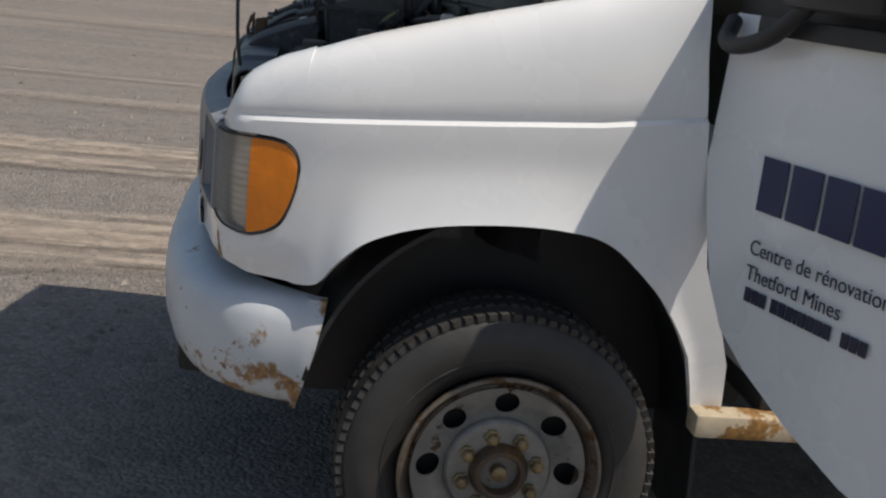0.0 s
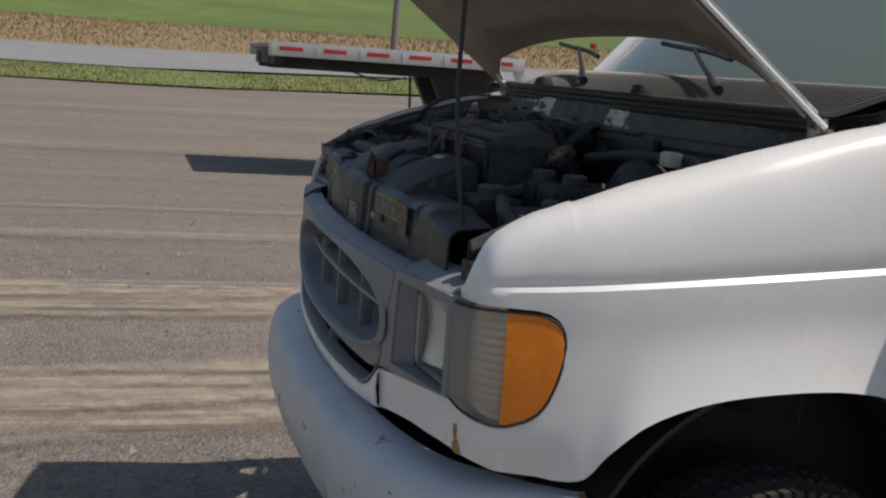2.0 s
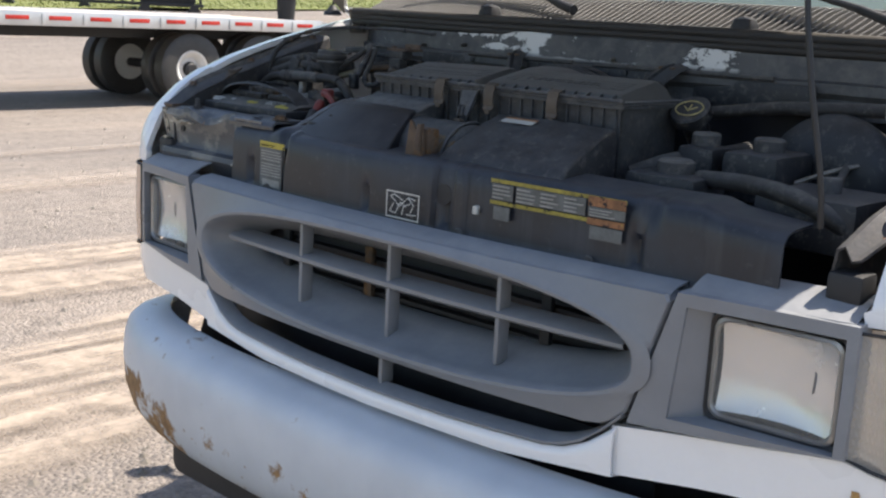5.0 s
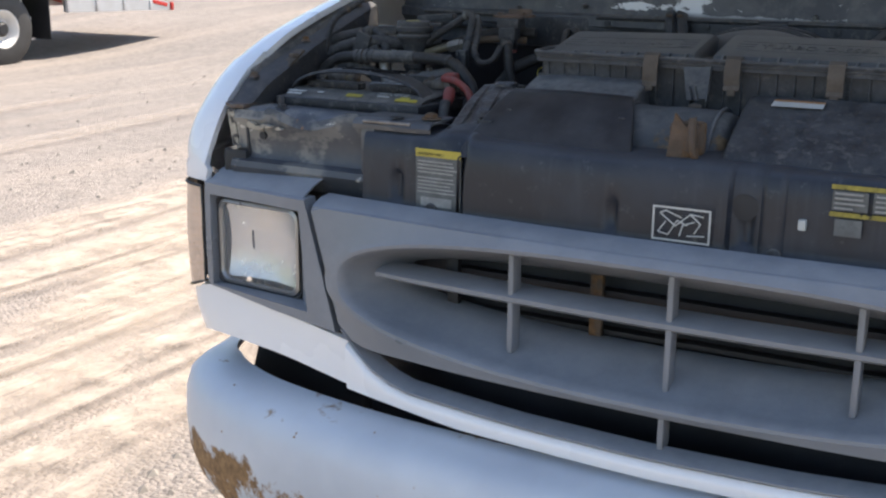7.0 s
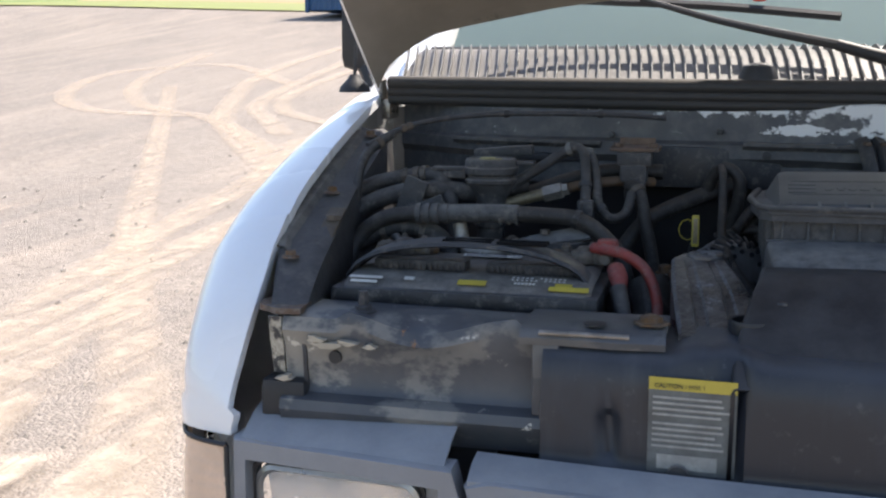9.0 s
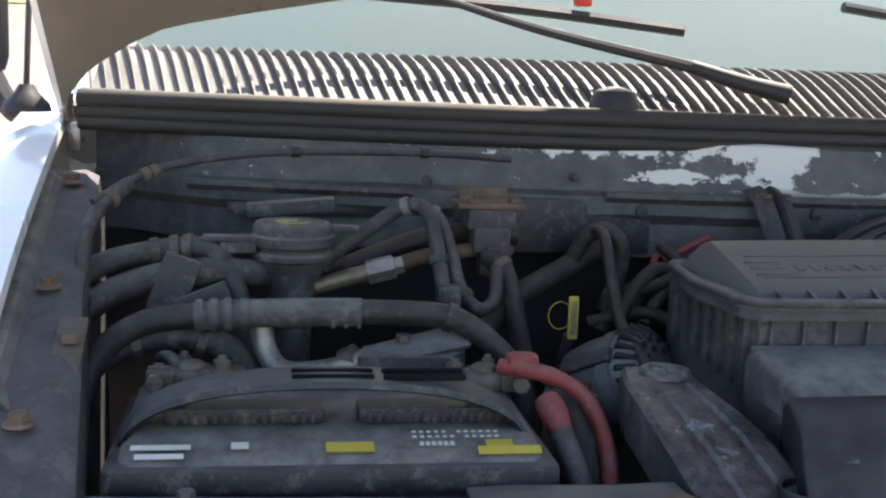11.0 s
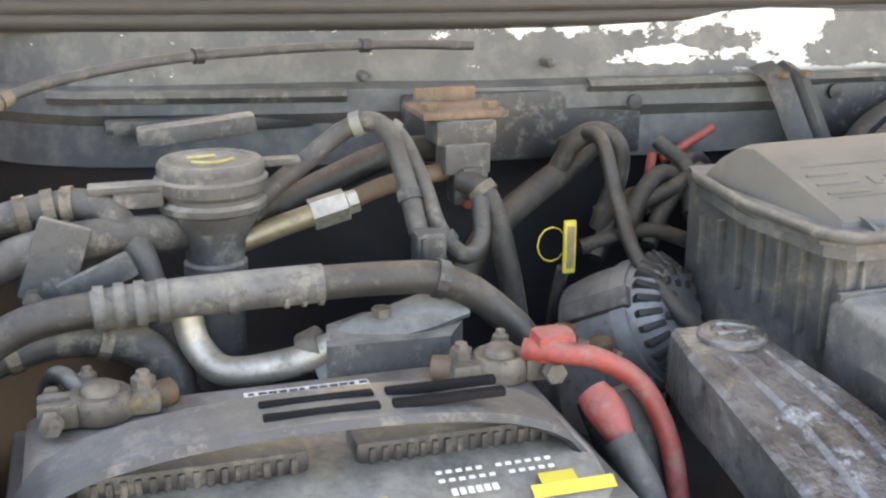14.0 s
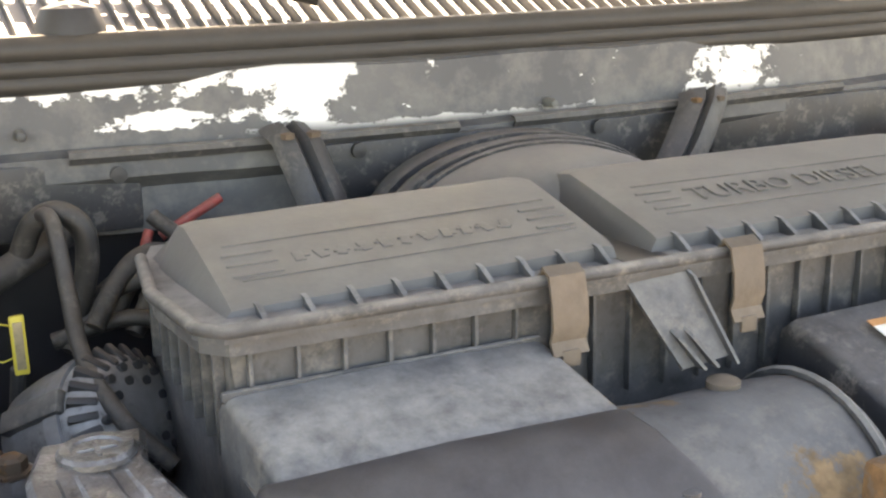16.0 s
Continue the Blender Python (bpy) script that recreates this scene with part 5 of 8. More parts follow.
M["lid"] = mk("evenly_dusted_plastic", (0.085, 0.083, 0.08), 0.55, 0.0, 0.2, 6.0, 220.0, 0.25, 0.0008, dust=(0.205, 0.192, 0.17), dust_amount=0.6)
M["corroded"] = mk("corroded_cast_metal", (0.15, 0.15, 0.155), 0.32, 0.55, 0.6, 18.0, 70.0, 0.9, 0.004, rust=(0.40, 0.415, 0.44), rust_at=0.60, rust_scale=24.0, grime=0.5)
M["cast"] = mk("dull_cast_aluminium", (0.26, 0.27, 0.285), 0.45, 0.5, 0.3, 20.0, 120.0, 0.35, 0.002, dust=DUST, dust_amount=0.3)
M["lead"] = mk("dull_lead", (0.15, 0.13, 0.11), 0.6, 0.35, 0.5, 30.0, 160.0, 0.5, 0.002, rust=(0.30, 0.23, 0.14), rust_at=0.58, rust_scale=30.0, grime=0.55)
M["alternator"] = mk("grimy_cast_aluminium", (0.20, 0.205, 0.215), 0.42, 0.4, 0.35, 18.0, 120.0, 0.35, 0.002, dust=(0.26, 0.25, 0.235), dust_amount=0.4, grime=0.45)
M["brass"] = mk("tarnished_brass", (0.31, 0.255, 0.165), 0.45, 0.5, 0.45, 25.0, 150.0, 0.2, grime=0.4)
M["pipe"] = mk("bare_aluminium_pipe", (0.36, 0.335, 0.30), 0.42, 0.6, 0.45, 22.0, 120.0, 0.2, grime=0.35)
M["red_rubber"] = mk("red_cable_rubber", (0.25, 0.036, 0.03), 0.55, 0.0, 0.3, 20.0, 150.0, 0.15, dust=DUST, dust_amount=0.25, grime=0.4)
M["orange_rust"] = mk("orange_rust", (0.165, 0.110, 0.078), 0.8, 0.1, 0.45, 30.0, 140.0, 0.4, 0.002, rust=(0.20, 0.17, 0.15), rust_at=0.56, rust_scale=25.0, grime=0.4)
M["worn_yellow"] = mk("worn_yellow_print", (0.42, 0.36, 0.17), 0.6, 0.0, 0.4, 90.0, 200.0, 0.1)
M["yellow"] = mk("yellow_plastic", (0.55, 0.44, 0.06), 0.5, 0.0, 0.15, 20.0, 100.0, 0.1)
M["label_white"] = mk("dirty_white_label", (0.58, 0.58, 0.54), 0.6, 0.0, 0.15, 25.0, 120.0, 0.05)
M["label_print"] = mk("faint_label_print", (0.33, 0.33, 0.31), 0.6, 0.0, 0.3, 60.0, 160.0, 0.05)
M["label_yellow"] = mk("yellow_label", (0.46, 0.37, 0.055), 0.55, 0.0, 0.12, 25.0, 120.0, 0.05)
M["chart_yellow"] = mk("rubbed_yellow_print", (0.34, 0.28, 0.05), 0.55, 0.0, 0.5, 40.0, 120.0, 0.05, rust=(0.03, 0.032, 0.036), rust_at=0.58, rust_scale=60.0)
M["chart_orange"] = mk("rubbed_orange_print", (0.27, 0.12, 0.05), 0.55, 0.0, 0.5, 40.0, 120.0, 0.05, rust=(0.03, 0.032, 0.036), rust_at=0.56, rust_scale=60.0)
M["label_orange"] = mk("orange_label", (0.42, 0.20, 0.08), 0.55, 0.0, 0.12, 25.0, 120.0, 0.05)
# Matt black that stands in for the shade inside slots.
M["hollow_dark"] = mk("matt_black_hollow", (0.012, 0.012, 0.013), 0.95, 0.0, 0.3, 20.0, 120.0, 0.2)
M["hollow_dark"].node_tree.nodes["Principled BSDF"].inputs["Specular IOR Level"].default_value = 0.05
M["band"] = mk("pale_paint_ring", (0.24, 0.24, 0.235), 0.6, 0.0, 0.5, 90.0, 200.0, 0.1)
M["label_grey"] = mk("worn_grey_label", (0.135, 0.142, 0.138), 0.6, 0.0, 0.4, 30.0, 120.0, 0.05)
M["rust_stain"] = mk("rust_stained_duct", (0.060, 0.064, 0.068), 0.55, 0.0, 0.4, 9.0, 120.0, 0.25, 0.002, dust=(0.20, 0.195, 0.185), dust_amount=0.4, rust=(0.22, 0.15, 0.085), rust_at=0.56, rust_scale=13.0, grime=0.35)


def peeled():
    """Dark dusty firewall paint that has flaked off to white in a band."""
    m, nt, nodes, links, p = nodes_of("peeled_firewall_paint")
    tc = nodes.new("ShaderNodeTexCoord")
    sep = nodes.new("ShaderNodeSeparateXYZ")
    links.new(tc.outputs["Object"], sep.inputs[0])
    n = noise_node(nt, 50.0, 10.0, 0.74, (0.7, 1.0, 1.0))
    broad = noise_node(nt, 4.2, 3.0, 0.5)
    zone = ramp(nt, sep.outputs[2], 1.366, 1.376)

    def bump_at(c, half, height):
        d = nodes.new("ShaderNodeMath")
        d.operation = "SUBTRACT"
        d.inputs[1].default_value = c
        links.new(sep.outputs[0], d.inputs[0])
        ab = nodes.new("ShaderNodeMath")
        ab.operation = "ABSOLUTE"
        links.new(d.outputs[0], ab.inputs[0])
        return ramp(nt, ab.outputs[0], 0.0, half, height, 0.0)

    top = times(nt, ramp(nt, sep.outputs[2], 1.394, 1.409), bump_at(-0.34, 0.30, 0.23))
    streak = times(nt, times(nt, ramp(nt, sep.outputs[2], 1.374, 1.379), ramp(nt, sep.outputs[2], 1.392, 1.387)), bump_at(-0.245, 0.09, 0.25))
    foot = times(nt, ramp(nt, sep.outputs[2], 1.374, 1.369), bump_at(-0.04, 0.22, 0.26))
    w = times(nt, times(nt, times(nt, times(nt, times(nt, n, bump_at(-0.152, 0.060, 0.235), "ADD"), bump_at(0.27, 0.085, 0.26), "ADD"), top, "ADD"), streak, "ADD"), foot, "ADD")
    f = times(nt, zone, ramp(nt, w, 0.64, 0.655))
    dark = mixed(nt, ramp(nt, broad, 0.3, 0.7), (0.028, 0.032, 0.040), (0.105, 0.106, 0.108))
    dusty = mixed(nt, ramp(nt, noise_node(nt, 30.0, 6.0, 0.7), 0.45, 0.7, 0.0, 0.5), dark, (0.19, 0.186, 0.175))
    links.new(mixed(nt, f, dusty, (0.66, 0.67, 0.66)), p.inputs["Base Color"])
    p.inputs["Roughness"].default_value = 0.6
    bump(nt, f, 0.6, 0.001, p)
    return m


M["peeled"] = peeled()

# ---- firewall, aprons, radiator support ----
bm = blank()
FW = [(0.640, 1.302), (0.640, 1.335), (0.628, 1.345), (0.628, 1.362), (0.640, 1.366), (0.643, 1.392), (0.646, 1.415), (0.66, 1.424)]
rows = []
for k in range(41):
    x = -0.84 + 1.68 * k / 40
    bow = 0.108 * (abs(x) / 0.8) ** 2 + 0.05 * step((abs(x) - 0.72) / 0.1)
    rows.append([(x, y + bow, z + 0.002 * noise.noise(Vector((x * 9, z * 20, 1)))) for y, z in FW])
sheet(bm, rows)
firewall = part("firewall", bm, M["peeled"], van, "dark dusty firewall with paint flaked to white", solid=0.01)
# Lower part is a black sheet that paints in the dark of the deep bay.
bm = blank()
sheet(bm, [[(x, y + 0.108 * (abs(x) / 0.8) ** 2 + 0.05 * step((abs(x) - 0.72) / 0.1) + 0.006 * noise.noise(Vector((x * 9, z * 9, 5))), z) for y, z in ((0.655, 0.85), (0.655, 0.95), (0.66, 1.05), (0.655, 1.15), (0.66, 1.25), (0.65, 1.30), (0.665, 1.315))] for x in [-0.84 + 1.68 * k / 40 for k in range(41)]])
part("lower_sheet", bm, M["sooty"], firewall, "black lower firewall sheet, darkened for the deep bay", solid=0.01)
# stiffening plates and holes on it
for x, w, z, h in ((-0.38, 0.20, 1.332, 0.055), (-0.62, 0.16, 1.338, 0.012), (0.02, 0.34, 1.336, 0.045), (0.36, 0.24, 1.332, 0.05)):
    bm = blank()
    box(bm, (x, 0.632 + 0.108 * (abs(x) / 0.8) ** 2, z), (w, 0.016, h), 0.004)
    part("stiffener", bm, M["dusty"], firewall)
for x, z in ((-0.118, 1.352), (-0.30, 1.352), (0.10, 1.352)):
    bm = blank()
    lathe(bm, [(0.0, 0.006), (-0.004, 0.006), (-0.005, 0.0001)], (x, 0.624, z), "y", 12)
    part("plug", bm, M["black"], firewall)
def on_firewall(x):
    return 0.108 * (abs(x) / 0.8) ** 2 + 0.05 * step((abs(x) - 0.72) / 0.1)


for x, z, m in ((-0.505, 1.372, "sleeve"), (-0.36, 1.380, "sleeve"), (0.06, 1.374, "label_grey"), (-0.70, 1.355, "tan")):
    bm = blank()
    lathe(bm, [(0.0, 0.0045), (-0.010, 0.004), (-0.014, 0.003), (-0.015, 0.0001)], (x, 0.640 + on_firewall(x), z), "y", 10)
    part("stud", bm, M[m], firewall)
for xa, xb, z in ((-0.74, -0.52, 1.360), (-0.33, -0.03, 1.3635), (0.02, 0.40, 1.3635)):
    bm = blank()
    sheet(bm, [[(x, 0.6275 + on_firewall(x) - 0.004 + d, z + e) for d, e in ((0.006, 0.004), (0.0, 0.003), (-0.002, -0.001), (0.002, -0.006))] for x in [xa + (xb - xa) * k / 12 for k in range(13)]])
    part("ledge", bm, M["dustier"], firewall, "dust-covered folded ledge", solid=0.002)
for side in (1, -1):
    bm = blank()
    rows = []
    for k in range(15):
        t = k / 14
        y = 0.17 + 0.49 * t
        top = lerp([(0.17, 1.205), (0.25, 1.246), (0.48, 1.315), (0.81, 1.405)], y)
        xo = lerp([(0.17, 0.800), (0.3, 0.838), (0.81, 0.868)], y)
        xi = lerp([(0.17, 0.765), (0.3, 0.780), (0.43, 0.798), (0.81, 0.828)], y)
        low = 0.020 if side > 0 else 0.004
        top += -0.024 if side > 0 else 0.012
        rows.append([(side * xo, y, top + 0.006 - low), (side * (xo - 0.012), y, top + 0.002 - low), (side * (xi + 0.012), y, top), (side * xi, y, top - 0.006), (side * (xi - 0.004), y, top - 0.04), (side * (xi - 0.012), y, 0.88)])
    sheet(bm, rows)
    apron = part("apron", bm, M["apron"], van, "dirty inner fender apron with rust at its bolts", solid=0.004)
    for y in (0.25, 0.42, 0.62):
        bm = blank()
        top = lerp([(0.17, 1.205), (0.25, 1.246), (0.48, 1.315), (0.81, 1.405)], y)
        xb = side * lerp([(0.2, 0.805), (0.7, 0.840)], y)
        lathe(bm, [(0.0, 0.0095), (0.002, 0.009), (0.003, 0.006), (0.0035, 0.0001)], (xb, y, top + (-0.023 if side > 0 else 0.014)), "z", 18)
        # Driver's washers take a darker copy, as that side lies in deep shade.
        part("washer", bm, M["rusty" if side > 0 else "orange_rust"], apron)
        bm = blank()
        lathe(bm, [(0.002, 0.0065), (0.008, 0.0062), (0.009, 0.0001)], (xb, y, top + (-0.023 if side > 0 else 0.014)), "z", 6)
        part("bolt", bm, M["rusty"], apron, smooth=0)
    bm = blank()
    box(bm, (side * 0.794, 0.300, 1.222 if side > 0 else 1.262), (0.020, 0.155, 0.005), 0.002, Matrix.Rotation(0.50, 4, "X"))
    lathe(bm, [(0, 0.009), (0.006, 0.009), (0.007, 0.0001)], (side * 0.793, 0.345, 1.249 if side > 0 else 1.289), "z", 6)
    # Driver's brace is near black to paint in the bay's shade on that side.
    part("apron_brace", bm, M["sooty" if side > 0 else "tan"], apron, "brace along the apron")
    bm = blank()
    rows = []
    for k in range(13):
        y = 0.27 + 0.37 * k / 12
        top = lerp([(0.17, 1.205), (0.25, 1.246), (0.48, 1.315), (0.81, 1.405)], y)
        xo = lerp([(0.17, 0.800), (0.3, 0.838), (0.81, 0.868)], y)
        top += -0.014 if side > 0 else 0.014
        rows.append([(side * (xo + 0.012), y, top + 0.008 - low), (side * (xo - 0.006), y, top + 0.0065 - low), (side * (xo - 0.012), y, top - low)])
    sheet(bm, rows)
    # Only the passenger lip is dusty; the driver's is darkened for the shade there.
    part("fender_lip", bm, M["dustier" if side < 0 else "sooty"], apron, "dusty folded inner lip of the fender", solid=0.002)
    bm = blank()
    box(bm, (side * 0.785, 0.185, 1.125), (0.05, 0.05, 0.045), 0.008)
    part("lamp_bracket", bm, M["black"], van)
    # dark inner wall behind lamp and fender corner
    bm = blank()
    sheet(bm, [[(side * x, y, z) for z in (0.86, 1.0, 1.10)] for x, y in ((0.56, 0.17), (0.70, 0.185), (0.79, 0.20), (0.83, 0.25), (0.85, 0.34))])
    part("lamp_back_wall", bm, M["black"], van, solid=0.006)

# added panel behind the bumper, keeps lit ground from showing through the gap
bm = blank()
sheet(bm, [[(x, 0.17 + 0.05 * x * x, z) for z in (0.66, 0.74, 0.82)] for x in [-0.52 + 1.04 * k / 12 for k in range(13)]])
part("gap_blocker", bm, M["sooty"], van, "added black panel blocking the gap behind the bumper", solid=0.004)
# steel half of the radiator support by the battery
bm = blank()
rows = []
for k in range(21):
    t = k / 20
    x = -0.785 + 0.285 * t
    wob = 0.006 * noise.noise(Vector((x * 14, 0, 2)))
    dip = 0.010 * math.sin(t * 9) * (0.2 < t < 0.9)
    rows.append([(x, 0.245 - 0.02 * t, 1.217 + wob * 0.3), (x, 0.19 + wob, 1.218), (x, 0.168 + wob, 1.214 + dip), (x, 0.163 + wob, 1.200 + dip), (x, 0.172, 1.18), (x, 0.176, 1.142), (x, 0.171, 1.134), (x, 0.153, 1.130), (x, 0.150, 1.120), (x, 0.165, 1.09)])
sheet(bm, rows)
rad = part("radiator_support", bm, M["worn_metal"], van, "worn steel radiator support with bare and rusty patches", solid=0.004)
bm = blank()
sheet(bm, [[(x, y + 0.002 * math.sin(x * 60), z) for y, z in ((0.240, 1.220), (0.20, 1.2215), (0.160, 1.2205), (0.153, 1.217), (0.150, 1.211), (0.152, 1.204))] for x in (-0.535, -0.50, -0.47, -0.44, -0.41, -0.396)])
part("support_cap", bm, M["worn_metal"], rad, "worn steel cap with a bright front lip", solid=0.004)
# Pale tube paints in the white highlight along the cap's front lip.
bm = blank()
tube(bm, [(-0.516, 0.1515, 1.2165), (-0.47, 0.1508, 1.2170), (-0.430, 0.1515, 1.2165)], 0.0026, 8, 3)
part("lip_highlight", bm, M["pipe"], rad, "pale strip standing for the highlight on the lip")
# rusty corner plate joining apron and support, and its chipped flange
bm = blank()
prism(bm, [(-0.822, 0.205), (-0.815, 0.178), (-0.790, 0.163), (-0.766, 0.166), (-0.768, 0.205), (-0.786, 0.232), (-0.792, 0.268), (-0.812, 0.270), (-0.812, 0.226)], 1.2165, 1.2225, "z")
part("corner_plate", bm, M["orange_rust"], rad, "rust-brown corner plate")
bm = blank()
sheet(bm, [[(-0.800 + dx, 0.166 + 0.012 * t, 1.214 - 0.062 * t) for dx in (0.0, 0.007, 0.0135)] for t in (0, 0.25, 0.5, 0.75, 1.0)])
part("chipped_flange", bm, M["chipped"], rad, "flange with pale flaking paint", solid=0.003)
for k, (cx, cz, r) in enumerate(((-0.735, 1.187, 0.010), (-0.715, 1.1905, 0.006), (-0.748, 1.193, 0.006), (-0.69, 1.1885, 0.004), (-0.782, 1.150, 0.005))):
    bm = blank()
    prism(bm, [(cx + r * (1 + 0.5 * math.sin(3 * a + k)) * 1.5 * math.cos(a), cz + 0.5 * r * (1 + 0.4 * math.cos(2 * a + k)) * math.sin(a)) for a in [q * math.tau / 11 for q in range(11)]], 0.1585, 0.170, "y")
    part("bare_chip", bm, M["chip_tan"], rad, "chip of bare tan primer", smooth=0)
bm = blank()
lathe(bm, [(0.004, 0.0068), (-0.0008, 0.0068), (-0.001, 0.0001)], (-0.73, 0.1695, 1.173), "y", 14)
part("hole", bm, M["black"], rad)
bm = blank()
lathe(bm, [(0, 0.011), (0.0015, 0.011), (0.002, 0.0001)], (-0.464, 0.168, 1.2235), "z", 14)
part("slot", bm, M["black"], rad)
for x, y, r in ((-0.706, 0.192, 0.012), (-0.412, 0.185, 0.014)):
    bm = blank()
    lathe(bm, [(0.0, r * 1.25), (0.002, r * 1.25), (0.003, r * 0.8), (0.007, r * 0.8), (0.008, r * 0.5), (0.009 if x > -0.5 else 0.022, r * 0.45), (0.010 if x > -0.5 else 0.023, 0.0001)], (x, y, 1.217 if x < -0.5 else 1.2235), "z", 6)
    part("bolt", bm, M["rusty"] if x > -0.5 else M["apron"], rad, smooth=0)
bm = blank()
box(bm, (-0.510, 0.157, 1.172), (0.026, 0.006, 0.080), 0.003)
box(bm, (-0.505, 0.150, 1.140), (0.018, 0.010, 0.020), 0.003)
part("end_tab", bm, M["worn_metal"], rad, "worn metal end tab")


# black plastic shield behind the grille
def shield():
    bm = blank()
    rows = []
    n = 260
    for k in range(n + 1):
        x = -0.512 + 1.212 * k / n
        top = lerp([(-0.512, 1.203), (-0.39, 1.203), (-0.37, 1.212), (-0.34, 1.214), (-0.30, 1.205), (-0.08, 1.203), (0.0, 1.203), (0.02, 1.206), (0.10, 1.205), (0.20, 1.204), (0.46, 1.203), (0.57, 1.205), (0.60, 1.196), (0.70, 1.186)], x)
        y = 0.132 + 0.06 * x * x
        y -= 0.010 * step((x + 0.327) / 0.006) * step((0.080 - x) / 0.006)
        y -= 0.007 * step((x - 0.118) / 0.006) * step((0.150 - x) / 0.006) + 0.006 * step((x - 0.488) / 0.006)
        low_dent = sum(d * max(0.0, 1 - ((x - c) / w) ** 2) for c, w, d in ((-0.447, 0.013, 0.011), (-0.085, 0.011, 0.009), (0.100, 0.012, 0.011), (0.475, 0.013, 0.011)))
        top_dent = sum(d * max(0.0, 1 - ((x - c) / w) ** 2) for c, w, d in ((-0.335, 0.02, 0.012), (0.50, 0.02, 0.012)))
        rows.append([(x, 0.235, top + 0.006), (x, y + 0.02 + top_dent, top + 0.002), (x, y + 0.006 + top_dent, top - 0.003), (x, y + top_dent, top - 0.012), (x, y - 0.003 + 0.5 * top_dent, 1.170), (x, y - 0.004, 1.150),
                     (x, y - 0.004 + low_dent, 1.140), (x, y - 0.006 + low_dent, 1.104), (x, y - 0.006, 1.096), (x, y - 0.012, 1.086), (x, y + 0.03, 1.078)])
    sheet(bm, rows)
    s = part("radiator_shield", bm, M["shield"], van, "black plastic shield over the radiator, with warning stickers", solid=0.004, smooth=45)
    bm = blank()
    lathe(bm, [(0.0, 0.018), (-0.003, 0.018), (-0.004, 0.0001)], (0.096, 0.1315, 1.152), "y", 20)
    part("hole", bm, M["black"], s)
    bm = blank()
    box(bm, (0.172, 0.127, 1.138), (0.010, 0.010, 0.014), 0.002)
    part("clip", bm, M["label_white"], s)
    for x in (-0.38, -0.13, 0.14, 0.40):
        bm = blank()
        lathe(bm, [(0.0, 0.011), (-0.003, 0.010), (-0.004, 0.0001)], (x, 0.120 + 0.06 * x * x, 1.093), "y", 12)
        part("push_pin", bm, M["dustier"], s)
    return s


shield_ob = shield()


def sticker(parent, x0, x1, z0, z1, material, d=0.0, y=None):
    bm = blank()
    yy = (0.1275 if y is None else y) - d
    v = [bm.verts.new((x, yy + 0.06 * x * x, z)) for x, z in ((x0, z0), (x1, z0), (x1, z1), (x0, z1))]
    bm.faces.new(v)
    return part("sticker", bm, material, parent, smooth=0, solid=0.0004)


def flat_text(body, x, z, y, size, material, parent):
    cu = bpy.data.curves.new("lettering", "FONT")
    cu.body, cu.size, cu.extrude = body, size, 0.0002
    ob = new("lettering", cu)
    ob.parent = parent
    ob.matrix_basis = Matrix.Translation((x, y, z)) @ Matrix.Rotation(math.pi / 2, 4, "X")
    cu.materials.append(material)
    return ob


rnd = random.Random(11)
# caution sheet
sticker(shield_ob, -0.409, -0.329, 1.094, 1.185, M["label_grey"], 0.004)
sticker(shield_ob, -0.409, -0.329, 1.174, 1.186, M["label_yellow"], 0.005)
flat_text("CAUTION / MISE EN GARDE", -0.404, 1.1765, 0.1305, 0.0058, M["black"], shield_ob)
for i in range(9):
    z = 1.168 - 0.0055 * i - (0.003 if i > 3 else 0)
    sticker(shield_ob, -0.405, -0.405 + 0.072 * rnd.uniform(0.75, 1.0), z - 0.0022, z, M["label_print"], 0.005)
sticker(shield_ob, -0.400, -0.345, 1.098, 1.112, M["label_print"], 0.0046)
# pictogram
for x0, x1, z0, z1 in ((-0.022, 0.058, 1.099, 1.1015), (-0.022, 0.058, 1.1435, 1.146), (-0.022, -0.0195, 1.099, 1.146), (0.0555, 0.058, 1.099, 1.146)):
    sticker(shield_ob, x0, x1, z0, z1, M["label_white"], 0.0185)
for a, b in (((-0.012, 1.136), (0.01, 1.120)), ((0.01, 1.120), (0.03, 1.138)), ((0.03, 1.138), (0.044, 1.126)), ((0.0, 1.107), (0.012, 1.128)), ((0.016, 1.107), (0.02, 1.122)), ((0.026, 1.108), (0.05, 1.11)), ((0.044, 1.126), (0.036, 1.112)), ((-0.014, 1.11), (-0.004, 1.125)), ((-0.014, 1.110), (0.0, 1.107)), ((0.012, 1.128), (0.026, 1.122)), ((0.02, 1.122), (0.036, 1.128)), ((-0.012, 1.136), (-0.004, 1.140)), ((-0.004, 1.140), (0.018, 1.132)), ((0.03, 1.138), (0.048, 1.136))):
    bm = blank()
    tube(bm, [(a[0], 0.1105, a[1]), (b[0], 0.1105, b[1])], 0.0010, 4, 1, False)
    part("drawn_line", bm, M["label_white"], shield_ob, smooth=0)
